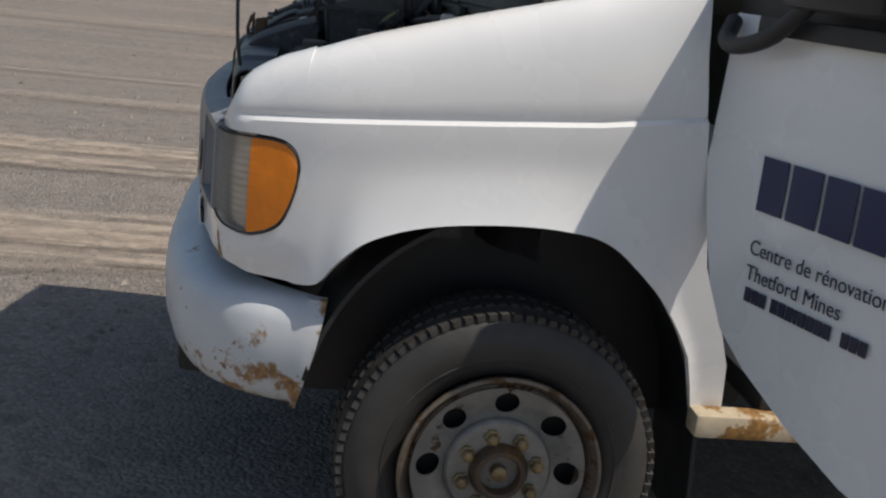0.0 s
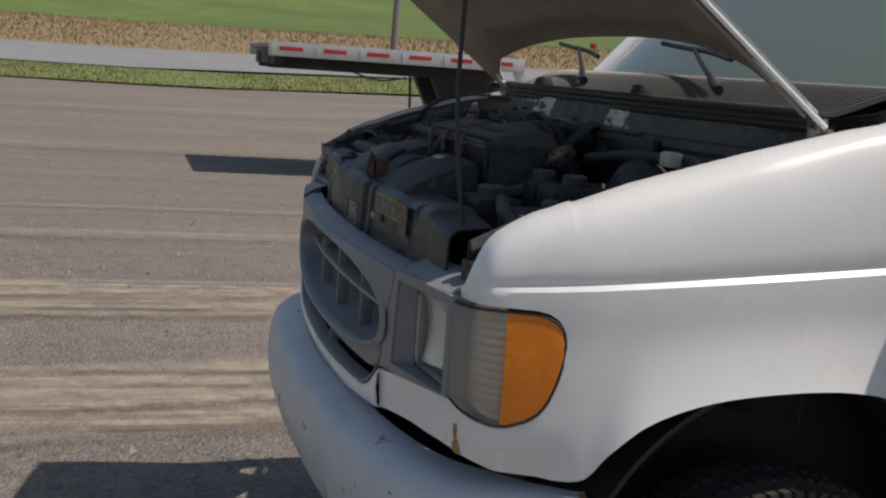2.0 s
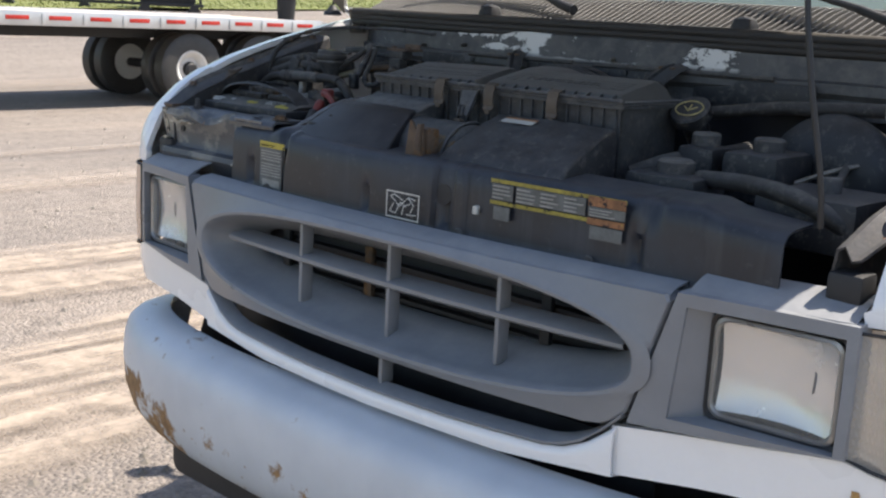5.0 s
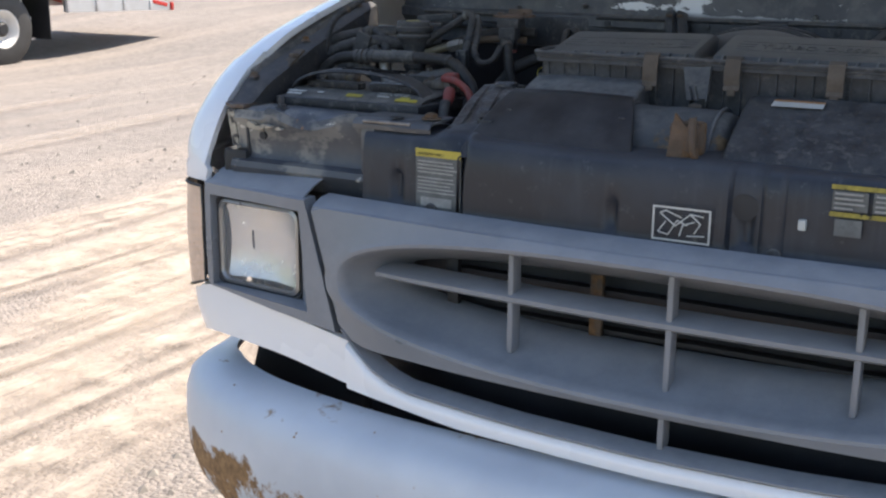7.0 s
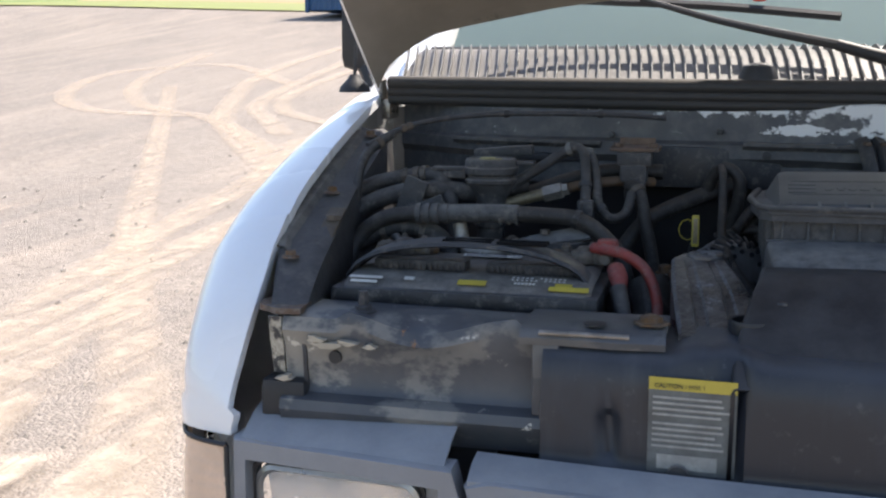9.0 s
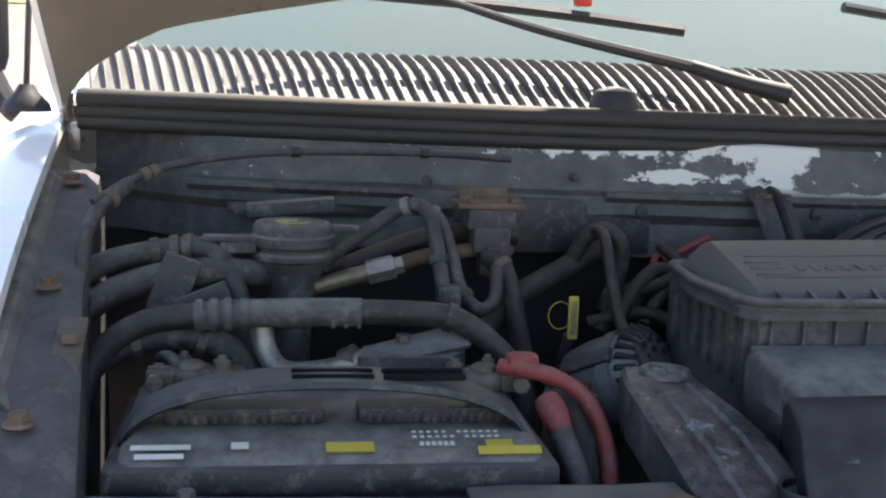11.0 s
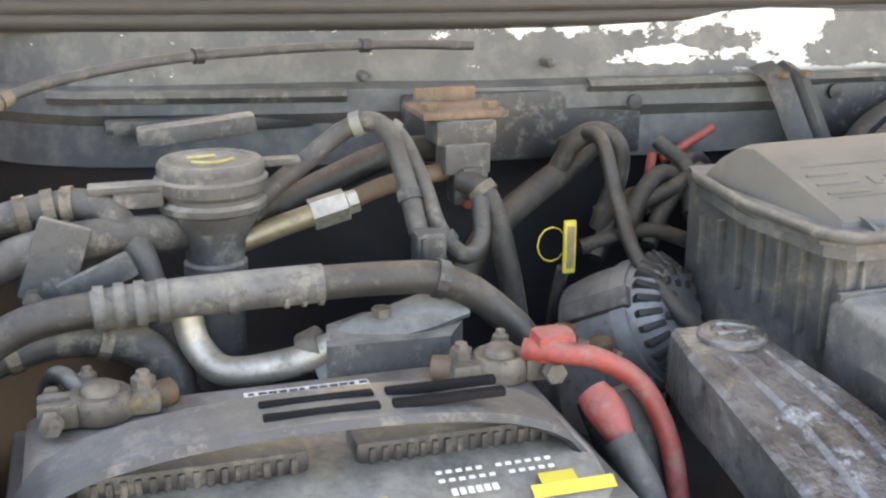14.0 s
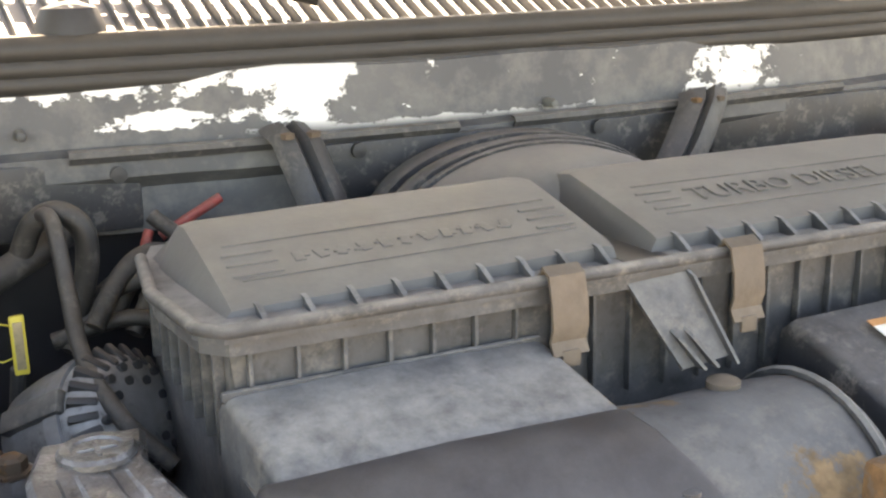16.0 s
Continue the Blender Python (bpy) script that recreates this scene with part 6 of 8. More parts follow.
# belt and fluid chart
for x0, x1, z0, z1, m in ((0.205, 0.460, 1.190, 1.196, "chart_yellow"), (0.205, 0.455, 1.155, 1.161, "chart_yellow"), (0.393, 0.459, 1.180, 1.195, "chart_orange"), (0.393, 0.458, 1.152, 1.162, "chart_orange"),
                          (0.207, 0.250, 1.163, 1.188, "label_grey"), (0.256, 0.388, 1.163, 1.189, "label_grey"), (0.393, 0.458, 1.164, 1.179, "label_grey"), (0.212, 0.245, 1.130, 1.152, "label_grey"), (0.398, 0.455, 1.130, 1.150, "label_grey")):
    sticker(shield_ob, x0, x1, z0, z1, M[m], 0.0085 if "grey" not in m else 0.0075)
for i in range(4):
    z = 1.186 - 0.0062 * i
    for x0, x1 in ((0.21, 0.247), (0.259, 0.30), (0.305, 0.345), (0.35, 0.385)):
        sticker(shield_ob, x0, x0 + (x1 - x0) * rnd.uniform(0.6, 1.0), z - 0.0024, z, M["label_print"], 0.0095)
for i in range(3):
    z = 1.176 - 0.0045 * i
    sticker(shield_ob, 0.397, 0.397 + 0.056 * rnd.uniform(0.6, 1), z - 0.0018, z, M["label_print"], 0.0095)

# ---- hood latch ----
latch = thing("hood_latch", "rusty steel hood latch on the radiator shield", "latch")
bm = blank()
box(bm, (0.0, 0.175, 1.225), (0.045, 0.03, 0.055), 0.006)
prism(bm, [(-0.022, 1.205), (0.022, 1.205), (0.016, 1.262), (0.004, 1.248), (-0.012, 1.266)], 0.150, 0.156, "y")
part("plate", bm, M["rusty"], latch)
bm = blank()
tube(bm, [(0.012, 0.150, 1.26), (0.016, 0.140, 1.225), (0.022, 0.147, 1.203)], 0.005, 8)
part("hook", bm, M["rusty"], latch, "orange rusty hook")
bm = blank()
for k in range(7):
    tube(bm, [(-0.014 + 0.006 * math.cos(a * 0.8), 0.158 + 0.006 * math.sin(a * 0.8), 1.205 + 0.006 * k + 0.001 * a) for a in range(8)], 0.0018, 4, 1, False)
part("spring", bm, M["rusty"], latch)


# ---- battery ----
def battery():
    b = thing("car_battery", "dusty black car battery with yellow stickers beside the radiator", "battery")
    x0, x1, y0, y1, zt = -0.755, -0.478, 0.252, 0.408, 1.243
    bm = blank()
    box(bm, ((x0 + x1) / 2, (y0 + y1) / 2, 1.16), (x1 - x0, y1 - y0, 0.14), 0.008)
    box(bm, ((x0 + x1) / 2, (y0 + y1) / 2, 1.222), (x1 - x0 + 0.014, y1 - y0 + 0.012, 0.018), 0.005)
    part("case", bm, M["dusty"], b)
    bm = blank()
    rows = []
    for y, z in ((y0, 1.230), (y0 + 0.010, 1.236), (y0 + 0.036, zt), (y1 - 0.012, zt + 0.004), (y1, 1.236)):
        rows.append([(x0 + 0.002, y, z - 0.006), (x0 + 0.010, y, z), (x1 - 0.010, y, z), (x1 - 0.002, y, z - 0.006)])
    sheet(bm, rows)
    part("lid", bm, M["dustier"], b, solid=0.006)
    for xa, xb in ((-0.728, -0.622), (-0.600, -0.496)):
        bm = blank()
        box(bm, ((xa + xb) / 2, 0.310, zt + 0.006), (xb - xa, 0.026, 0.012), 0.004)
        for k in range(15):
            box(bm, (xa + 0.008 + (xb - xa - 0.016) * k / 14, 0.2968, zt + 0.005), (0.0032, 0.003, 0.008), 0.0006)
        part("vent_cap", bm, M["dusty"], b)
    # arched carrying strap with slots
    bm = blank()
    rows = []
    for k in range(25):
        t = k / 24
        x = -0.756 + 0.272 * t
        z = zt + 0.004 + 0.031 * math.sin(math.pi * t) ** 0.55 - 0.010 * (abs(t - 0.5) * 2) ** 6
        y = 0.303 - 0.012 * math.sin(math.pi * t)
        rows.append([(x, y - 0.020, z - 0.002), (x, y - 0.018, z + 0.002), (x, y + 0.018, z + 0.003), (x, y + 0.020, z - 0.001)])
    sheet(bm, rows)
    strap = part("strap", bm, M["dusty"], b, "arched black carrying strap", solid=0.004)
    # Black boxes laid on the strap stand in for the dark of its slots.
    for xa, xb in ((-0.645, -0.591), (-0.585, -0.530)):
        for dy in (-0.008, 0.006):
            bm = blank()
            box(bm, ((xa + xb) / 2, 0.292 + dy, zt + 0.0366), (xb - xa, 0.0058, 0.004), 0.001)
            part("slot", bm, M["hollow_dark"], strap)

    def tag(xa, xb, ya, yb, m, name="sticker", z=zt + 0.0045):
        bm = blank()
        def zz(y):
            return lerp([(y0, 1.230), (y0 + 0.010, 1.236), (y0 + 0.036, zt), (y1 - 0.012, zt + 0.004)], y) + 0.0035
        lift = 0.0006 if name == "mark" else 0.0
        v = [bm.verts.new((x, y, zz(y) + lift)) for x, y in ((xa, ya), (xb, ya), (xb, yb), (xa, yb))]
        bm.faces.new(v)
        part(name, bm, M[m], b, smooth=0, solid=0.0005)
    tag(-0.642, -0.574, 0.369, 0.3825, "label_white")
    for k in range(12):
        tag(-0.640 + 0.0055 * k, -0.640 + 0.0055 * k + (0.0045 if k % 5 else 0.003), 0.3782, 0.3800, "text", "mark", )
    tag(-0.638, -0.59, 0.3715, 0.3728, "text", "mark")
    tag(-0.745, -0.708, 0.262, 0.267, "label_white")
    tag(-0.742, -0.712, 0.2555, 0.2590, "label_white")
    tag(-0.683, -0.672, 0.262, 0.269, "label_white")
    tag(-0.623, -0.592, 0.259, 0.268, "label_yellow")
    tag(-0.524, -0.482, 0.256, 0.262, "label_yellow")
    tag(-0.518, -0.500, 0.262, 0.269, "label_yellow")
    for k in range(12):
        for r in range(2):
            if (k + r) % 7 != 6:
                tag(-0.566 + 0.005 * k, -0.5632 + 0.005 * k, 0.2715 + 0.0055 * r, 0.2732 + 0.0055 * r, "label_white", "mark")
    for k in range(6):
        tag(-0.562 + 0.004 * k, -0.5593 + 0.004 * k, 0.2625, 0.2665, "label_white", "mark")
    # terminals
    for x, y in ((-0.715, 0.382), (-0.500, 0.372)):
        bm = blank()
        lathe(bm, [(0, 0.012), (0.020, 0.010), (0.022, 0.008), (0.023, 0.0001)], (x, y, zt), "z", 16)
        part("terminal_post", bm, M["lead"], b)
        side = 1 if x > -0.6 else -1
        bm = blank()
        lathe(bm, [(0.004, 0.0155), (0.006, 0.0170), (0.016, 0.0165), (0.018, 0.0150), (0.018, 0.0105), (0.004, 0.0105), (0.004, 0.0155)], (x, y, zt), "z", 18, None, False)
        for dy_ in (-0.0060, 0.0060):
            box(bm, (x + 0.021 * side, y + dy_ - 0.004, zt + 0.011), (0.020, 0.0065, 0.014), 0.002)
        box(bm, (x - 0.020 * side, y + 0.002, zt + 0.010), (0.020, 0.020, 0.011), 0.003)
        clamp_ob = part("terminal_clamp", bm, M["lead"], b, "corroded cast terminal clamp")
        bm = blank()
        lathe(bm, [(-0.021, 0.0062), (-0.014, 0.0062), (-0.0138, 0.0034), (0.0128, 0.0034), (0.013, 0.0060), (0.018, 0.0060), (0.0185, 0.0036), (0.024, 0.0034), (0.025, 0.0001)], (x + 0.024 * side, y - 0.004, zt + 0.012), "y", 6)
        part("bolt", bm, M["lead"], clamp_ob, smooth=0)
        for dx, dy_, rr in ((-0.022, 0.004, 0.0065), (0.006, 0.017, 0.0050)):
            bm = blank()
            lathe(bm, [(0.0, rr + 0.002), (0.002, rr + 0.002), (0.0022, rr), (0.007, rr), (0.008, rr * 0.6), (0.0105, rr * 0.55), (0.011, 0.0001)], (x + dx * side, y + dy_, zt + 0.0145), "z", 6)
            part("nut", bm, M["lead"], clamp_ob, smooth=0)
        bm = blank()
        tube(bm, [(x - 0.026 * side, y + 0.004, zt + 0.010), (x - 0.036 * side, y + 0.010, zt + 0.009)], 0.0075, 12, 1, False)
        part("cable_socket", bm, M["rusty"], clamp_ob)
    return b


battery()


def pipe(name, pts, r, material, label, category="hose", ribs=None, n=8, sides=12, clamps=()):
    """A hose or cable as a thing of its own, with its clamps."""
    h = thing(name, label, category)
    bm = blank()
    if ribs:
        count, depth = ribs
        tube(bm, pts, lambda t: r + depth * (0.5 + 0.5 * math.sin(t * count * math.tau)), sides, max(n, count))
    else:
        tube(bm, pts, r, sides, n)
    part("sleeve", bm, M[material], h, smooth=60)
    line = spline(pts, 20)
    for t, m in clamps:
        i = min(len(line) - 2, int(t * (len(line) - 1)))
        d = (line[i + 1] - line[i]).normalized()
        bm = blank()
        h_ = 0.0013 if m == "band" else 0.0035
        tube(bm, [line[i] - d * h_, line[i] + d * h_], r + 0.0018, sides, 1, False)
        part("clamp", bm, M[m], h, smooth=30)
    return h


# battery cables
pipe("battery_cable", [(-0.490, 0.362, 1.266), (-0.472, 0.350, 1.266), (-0.452, 0.345, 1.262), (-0.428, 0.338, 1.245), (-0.415, 0.325, 1.21), (-0.418, 0.305, 1.17), (-0.42, 0.29, 1.12)], 0.0062, "red_rubber", "red battery cable looping down beside the battery", "cable")
boot = thing("terminal_boot", "red rubber boot over the battery terminal", "cable boot")
bm = blank()
tube(bm, [(-0.462, 0.332, 1.250), (-0.457, 0.320, 1.240), (-0.453, 0.306, 1.228)], lambda t: 0.0075 + 0.003 * math.sin(math.pi * min(1, t + 0.15)), 12, 6)
part("cap", bm, M["red_rubber"], boot, smooth=60)
bm = blank()
box(bm, (-0.474, 0.360, 1.268), (0.024, 0.020, 0.018), 0.006)
part("collar", bm, M["red_rubber"], boot)
pipe("wiring_conduit", [(-0.456, 0.308, 1.232), (-0.448, 0.285, 1.205), (-0.44, 0.265, 1.16), (-0.44, 0.26, 1.10)], 0.0095, "hose", "smooth black cable conduit below the red boot", "cable")
pipe("ground_cable", [(-0.722, 0.388, 1.254), (-0.733, 0.405, 1.262), (-0.742, 0.42, 1.25), (-0.75, 0.44, 1.2), (-0.755, 0.45, 1.1)], 0.005, "hose", "thin dusty ground cable", "cable")


# ---- coolant and heater hoses ----
pipe("radiator_hose", [(-0.80, 0.40, 1.20), (-0.790, 0.425, 1.252), (-0.755, 0.432, 1.281), (-0.70, 0.434, 1.288), (-0.62, 0.432, 1.291), (-0.55, 0.43, 1.291), (-0.515, 0.428, 1.287), (-0.485, 0.424, 1.268), (-0.462, 0.418, 1.236), (-0.445, 0.41, 1.15)], 0.0100, "dark_hose",
     "dusty black hose with pale bands running across the bay", clamps=((0.66, "hose"),))
sl = thing("hose_sleeve", "grey ribbed protective sleeve round the long hose", "hose")
bm = blank()
tube(bm, [(-0.716, 0.4335, 1.2865), (-0.69, 0.434, 1.2885), (-0.64, 0.433, 1.2905), (-0.588, 0.431, 1.2915)], 0.0114, 14, 10)
part("sleeve", bm, M["sleeve"], sl, smooth=40)
for x, r, m in ((-0.712, 0.0128, "sleeve"), (-0.701, 0.0132, "sleeve"), (-0.690, 0.0130, "sleeve"), (-0.678, 0.0126, "sleeve"), (-0.640, 0.0122, "sleeve"), (-0.610, 0.0118, "band"), (-0.600, 0.0118, "band"), (-0.590, 0.0118, "band")):
    h = 0.0030 if m == "sleeve" else 0.0013
    z = 1.2875 + 0.036 * (x + 0.716) - 0.06 * max(0.0, x + 0.66) ** 1.2
    bm = blank()
    tube(bm, [(x - h, 0.4330, z), (x + h, 0.4330, z + 0.0001)], r, 14, 1, False)
    part("rib" if m == "sleeve" else "pale_ring", bm, M[m], sl, smooth=30)
pipe("heater_hose", [(-0.815, 0.47, 1.30), (-0.79, 0.50, 1.316), (-0.74, 0.51, 1.326), (-0.711, 0.506, 1.327), (-0.694, 0.497, 1.313), (-0.684, 0.486, 1.290), (-0.676, 0.475, 1.25), (-0.67, 0.47, 1.20)], 0.0098, "hose", "bent black heater hose", clamps=((0.25, "lead"), (0.3, "lead"), (0.35, "lead")))
pipe("heater_hose", [(-0.82, 0.45, 1.272), (-0.79, 0.475, 1.292), (-0.755, 0.487, 1.305), (-0.715, 0.492, 1.311), (-0.68, 0.50, 1.309), (-0.655, 0.515, 1.306), (-0.60, 0.545, 1.316)], 0.0118, "hose", "dusty heater hose in a clamp", clamps=((0.45, "lead"),))
pipe("heater_hose", [(-0.81, 0.43, 1.235), (-0.77, 0.44, 1.262), (-0.72, 0.445, 1.268), (-0.68, 0.45, 1.245), (-0.66, 0.45, 1.18)], 0.0118, "hose", "lower grey heater hose", clamps=((0.3, "lead"), (0.55, "lead")))
cl = thing("hose_clamp", "dusty metal hose bracket with a bolt", "clamp")
bm = blank()
box(bm, (-0.735, 0.480, 1.302), (0.03, 0.008, 0.050), 0.003, Matrix.Rotation(0.35, 4, "Y"))
box(bm, (-0.712, 0.472, 1.292), (0.045, 0.008, 0.016), 0.003, Matrix.Rotation(-0.4, 4, "Y"))
part("bracket", bm, M["dustier"], cl)
bm = blank()
lathe(bm, [(0, 0.006), (-0.008, 0.006), (-0.009, 0.0001)], (-0.748, 0.476, 1.283), "y", 6)
part("bolt", bm, M["lead"], cl, smooth=0)
pipe("metal_line", [(-0.632, 0.525, 1.289), (-0.60, 0.530, 1.298), (-0.572, 0.533, 1.305)], 0.0075, "brass", "tarnished metal line fitting", "pipe")
fit = thing("line_fitting", "grey hexagonal line fitting", "fitting")
bm = blank()
lathe(bm, [(-0.012, 0.011), (0.012, 0.011), (0.013, 0.008), (0.02, 0.008)], (-0.563, 0.534, 1.307), "x", 6, Matrix.Rotation(-0.25, 4, "Y"))
part("nut", bm, M["pipe"], fit, smooth=0)
pipe("metal_line", [(-0.555, 0.535, 1.309), (-0.52, 0.545, 1.318), (-0.47, 0.56, 1.322), (-0.44, 0.58, 1.318)], 0.0065, "rusty", "thin rusty metal line", "pipe")
pipe("aluminium_pipe", [(-0.665, 0.45, 1.275), (-0.660, 0.445, 1.255), (-0.645, 0.432, 1.243), (-0.61, 0.424, 1.247), (-0.585, 0.42, 1.256)], 0.009, "pipe", "bare bent aluminium pipe", "pipe")
ac = thing("pipe_cover", "grey dusty bracket plate over the bare pipe's end", "cover")
bm = blank()
prism(bm, [(-0.592, 0.405), (-0.520, 0.402), (-0.505, 0.425), (-0.500, 0.452), (-0.560, 0.455), (-0.585, 0.440)], 1.225, 1.262, "z")
part("body", bm, M["dustier"], ac)
bm = blank()
sheet(bm, [[(-0.598, 0.425, 1.250), (-0.575, 0.432, 1.266), (-0.535, 0.440, 1.274), (-0.498, 0.446, 1.283)], [(-0.596, 0.405, 1.240), (-0.570, 0.410, 1.258), (-0.53, 0.412, 1.264), (-0.502, 0.420, 1.268)]])
part("plate", bm, M["film"], ac, solid=0.003, smooth=25)
bm = blank()
tube(bm, [(-0.600, 0.428, 1.250), (-0.590, 0.424, 1.256)], 0.0125, 12, 1, False)
part("collar", bm, M["lead"], ac)
bm = blank()
lathe(bm, [(0, 0.006), (0.005, 0.006), (0.006, 0.0001)], (-0.555, 0.425, 1.270), "z", 6)
part("bolt", bm, M["lead"], ac, smooth=0)
pipe("wiring_loom", [(-0.80, 0.50, 1.365), (-0.77, 0.535, 1.382), (-0.73, 0.56, 1.394), (-0.66, 0.585, 1.402), (-0.58, 0.612, 1.403), (-0.50, 0.628, 1.402), (-0.43, 0.636, 1.398)], 0.0036, "apron", "taped wiring loom along the firewall", "cable", clamps=((0.2, "tan"), (0.24, "tan"), (0.55, "dusty"), (0.8, "dusty")))
pipe("wiring_loom", [(-0.80, 0.44, 1.22), (-0.803, 0.46, 1.30), (-0.80, 0.49, 1.35), (-0.775, 0.53, 1.378)], 0.006, "hose", "taped wiring loom by the apron", "cable", clamps=((0.3, "dusty"), (0.85, "tan")))
pipe("wiring_conduit", [(-0.635, 0.51, 1.295), (-0.61, 0.525, 1.318), (-0.58, 0.535, 1.338), (-0.552, 0.54, 1.357), (-0.534, 0.535, 1.364), (-0.523, 0.525, 1.356), (-0.518, 0.505, 1.33), (-0.515, 0.485, 1.30)], 0.0066, "hose", "grey taped wiring sleeve", "cable", clamps=((0.12, "dusty"), (0.5, "label_grey"), (0.9, "dusty")))
pipe("wiring_conduit", [(-0.527, 0.535, 1.362), (-0.514, 0.53, 1.352), (-0.505, 0.51, 1.325), (-0.500, 0.49, 1.30), (-0.485, 0.485, 1.283), (-0.468, 0.50, 1.287), (-0.462, 0.52, 1.31)], 0.006, "hose", "second grey wiring conduit in a loop", "cable", clamps=((0.1, "label_grey"), (0.55, "dusty")))
pl = thing("wire_plug", "black electrical plug on a loom", "plug")
bm = blank()
box(bm, (-0.513, 0.470, 1.289), (0.020, 0.016, 0.034), 0.003)
box(bm, (-0.518, 0.466, 1.293), (0.004, 0.012, 0.020), 0.001)
part("body", bm, M["dusty"], pl)
pipe("vacuum_hose", [(-0.60, 0.56, 1.30), (-0.55, 0.575, 1.318), (-0.50, 0.59, 1.33), (-0.43, 0.60, 1.33)], 0.010, "dark_hose", "black vacuum hose along the firewall")
pipe("vacuum_hose", [(-0.475, 0.535, 1.235), (-0.452, 0.55, 1.266), (-0.431, 0.565, 1.280), (-0.400, 0.585, 1.293), (-0.355, 0.612, 1.309), (-0.33, 0.64, 1.315)], 0.0105, "dark_hose", "thick black hose rising to the firewall", clamps=((0.3, "dark_hose"),))
pipe("vacuum_hose", [(-0.468, 0.545, 1.318), (-0.456, 0.532, 1.312), (-0.449, 0.524, 1.294), (-0.444, 0.52, 1.270), (-0.437, 0.52, 1.240), (-0.425, 0.52, 1.17)], 0.0085, "dark_hose", "black hose dropping behind the engine", clamps=((0.2, "lead"),))
pipe("black_cable", [(-0.365, 0.61, 1.325), (-0.355, 0.568, 1.338), (-0.352, 0.54, 1.300), (-0.351, 0.505, 1.264), (-0.338, 0.462, 1.236), (-0.312, 0.445, 1.205)], 0.0055, "dark_hose", "black cable draped over the alternator", "cable")
pipe("black_cable", [(-0.374, 0.60, 1.305), (-0.364, 0.590, 1.330), (-0.348, 0.582, 1.338), (-0.334, 0.578, 1.326), (-0.333, 0.580, 1.300), (-0.342, 0.588, 1.262)], 0.0080, "dark_hose", "curled black rubber hose behind the alternator", "hose")
for pts, m in (([(-0.275, 0.62, 1.304), (-0.262, 0.62, 1.311), (-0.228, 0.625, 1.327)], "red_rubber"), ([(-0.285, 0.62, 1.286), (-0.288, 0.614, 1.298), (-0.283, 0.62, 1.309)], "red_rubber"),
               ([(-0.34, 0.60, 1.27), (-0.30, 0.58, 1.285), (-0.25, 0.60, 1.30)], "hose"), ([(-0.36, 0.58, 1.25), (-0.31, 0.57, 1.262), (-0.27, 0.56, 1.25)], "hose"), ([(-0.28, 0.62, 1.32), (-0.262, 0.60, 1.30), (-0.268, 0.58, 1.27)], "hose")):
    pipe("wire", pts, 0.006 if m == "hose" else 0.0038, "dark_hose" if m == "hose" else m, "loose wire behind the air filter housing", "cable")


for x0, dy, dz in ((-0.305, 0.0, 0.0), (-0.292, 0.02, -0.006), (-0.278, 0.01, -0.012), (-0.264, 0.03, 0.004), (-0.32, 0.015, -0.02)):
    pipe("wire", [(x0 - 0.03, 0.56 + dy, 1.262 + dz), (x0 - 0.01, 0.575 + dy, 1.288 + dz), (x0 + 0.012, 0.59 + dy, 1.300 + dz), (x0 + 0.034, 0.605 + dy, 1.292 + dz), (x0 + 0.05, 0.60 + dy, 1.262 + dz)], 0.0068, "dark_hose", "black cable bunched behind the housing", "cable")


# ---- washer filler ----
wf = thing("washer_filler", "dusty washer filler neck with a round cap", "filler")
C = Vector((-0.640, 0.515, 0))
bm = blank()
lathe(bm, [(1.20, 0.0165), (1.262, 0.0175), (1.264, 0.0200), (1.284, 0.0200), (1.286, 0.0180), (1.298, 0.0195), (1.312, 0.027), (1.318, 0.0295), (1.320, 0.0330), (1.324, 0.0335), (1.326, 0.0300), (1.332, 0.030)], C, "z", 28)
part("neck", bm, M["dustier"], wf, smooth=25)
bm = blank()
lathe(bm, [(1.329, 0.031), (1.332, 0.0345), (1.339, 0.0350), (1.341, 0.0330), (1.347, 0.0330), (1.350, 0.0310), (1.3505, 0.027), (1.349, 0.0255), (1.349, 0.0001)], C, "z", 32)
part("cap", bm, M["dustier"], wf, "grey cap with a worn yellow mark")
for off, size in (((-0.050, -0.008, 1.337), (0.048, 0.017, 0.005)), ((-0.045, -0.010, 1.330), (0.030, 0.012, 0.010)), ((0.043, 0.004, 1.345), (0.026, 0.012, 0.005))):
    bm = blank()
    box(bm, C + Vector(off), size, 0.002)
    part("tab", bm, M["dustier"], wf)
bm = blank()
tube(bm, [C + Vector((-0.012, -0.008, 1.3500)), C + Vector((0.0, -0.014, 1.3500)), C + Vector((0.014, -0.004, 1.3500))], 0.0012, 4, 3)
tube(bm, [C + Vector((-0.014, 0.004, 1.3500)), C + Vector((0.004, 0.008, 1.3500))], 0.0012, 4, 1, False)
part("mark", bm, M["worn_yellow"], wf)
bm = blank()
box(bm, (-0.640, 0.60, 1.352), (0.080, 0.020, 0.013), 0.003, Matrix.Rotation(-0.09, 4, "Y"))
part("bracket", bm, M["dustier"], wf)

# ---- firewall sensor ----
se = thing("pressure_sensor", "grey sensor on a rusty bracket at the firewall", "sensor")
bm = blank()
box(bm, (-0.463, 0.575, 1.362), (0.062, 0.055, 0.005), 0.002)
box(bm, (-0.463, 0.600, 1.367), (0.046, 0.006, 0.014), 0.002)
for dx in (-0.022, 0.022):
    lathe(bm, [(0, 0.006), (0.005, 0.006), (0.006, 0.0001)], (-0.463 + dx, 0.563, 1.364), "z", 6)
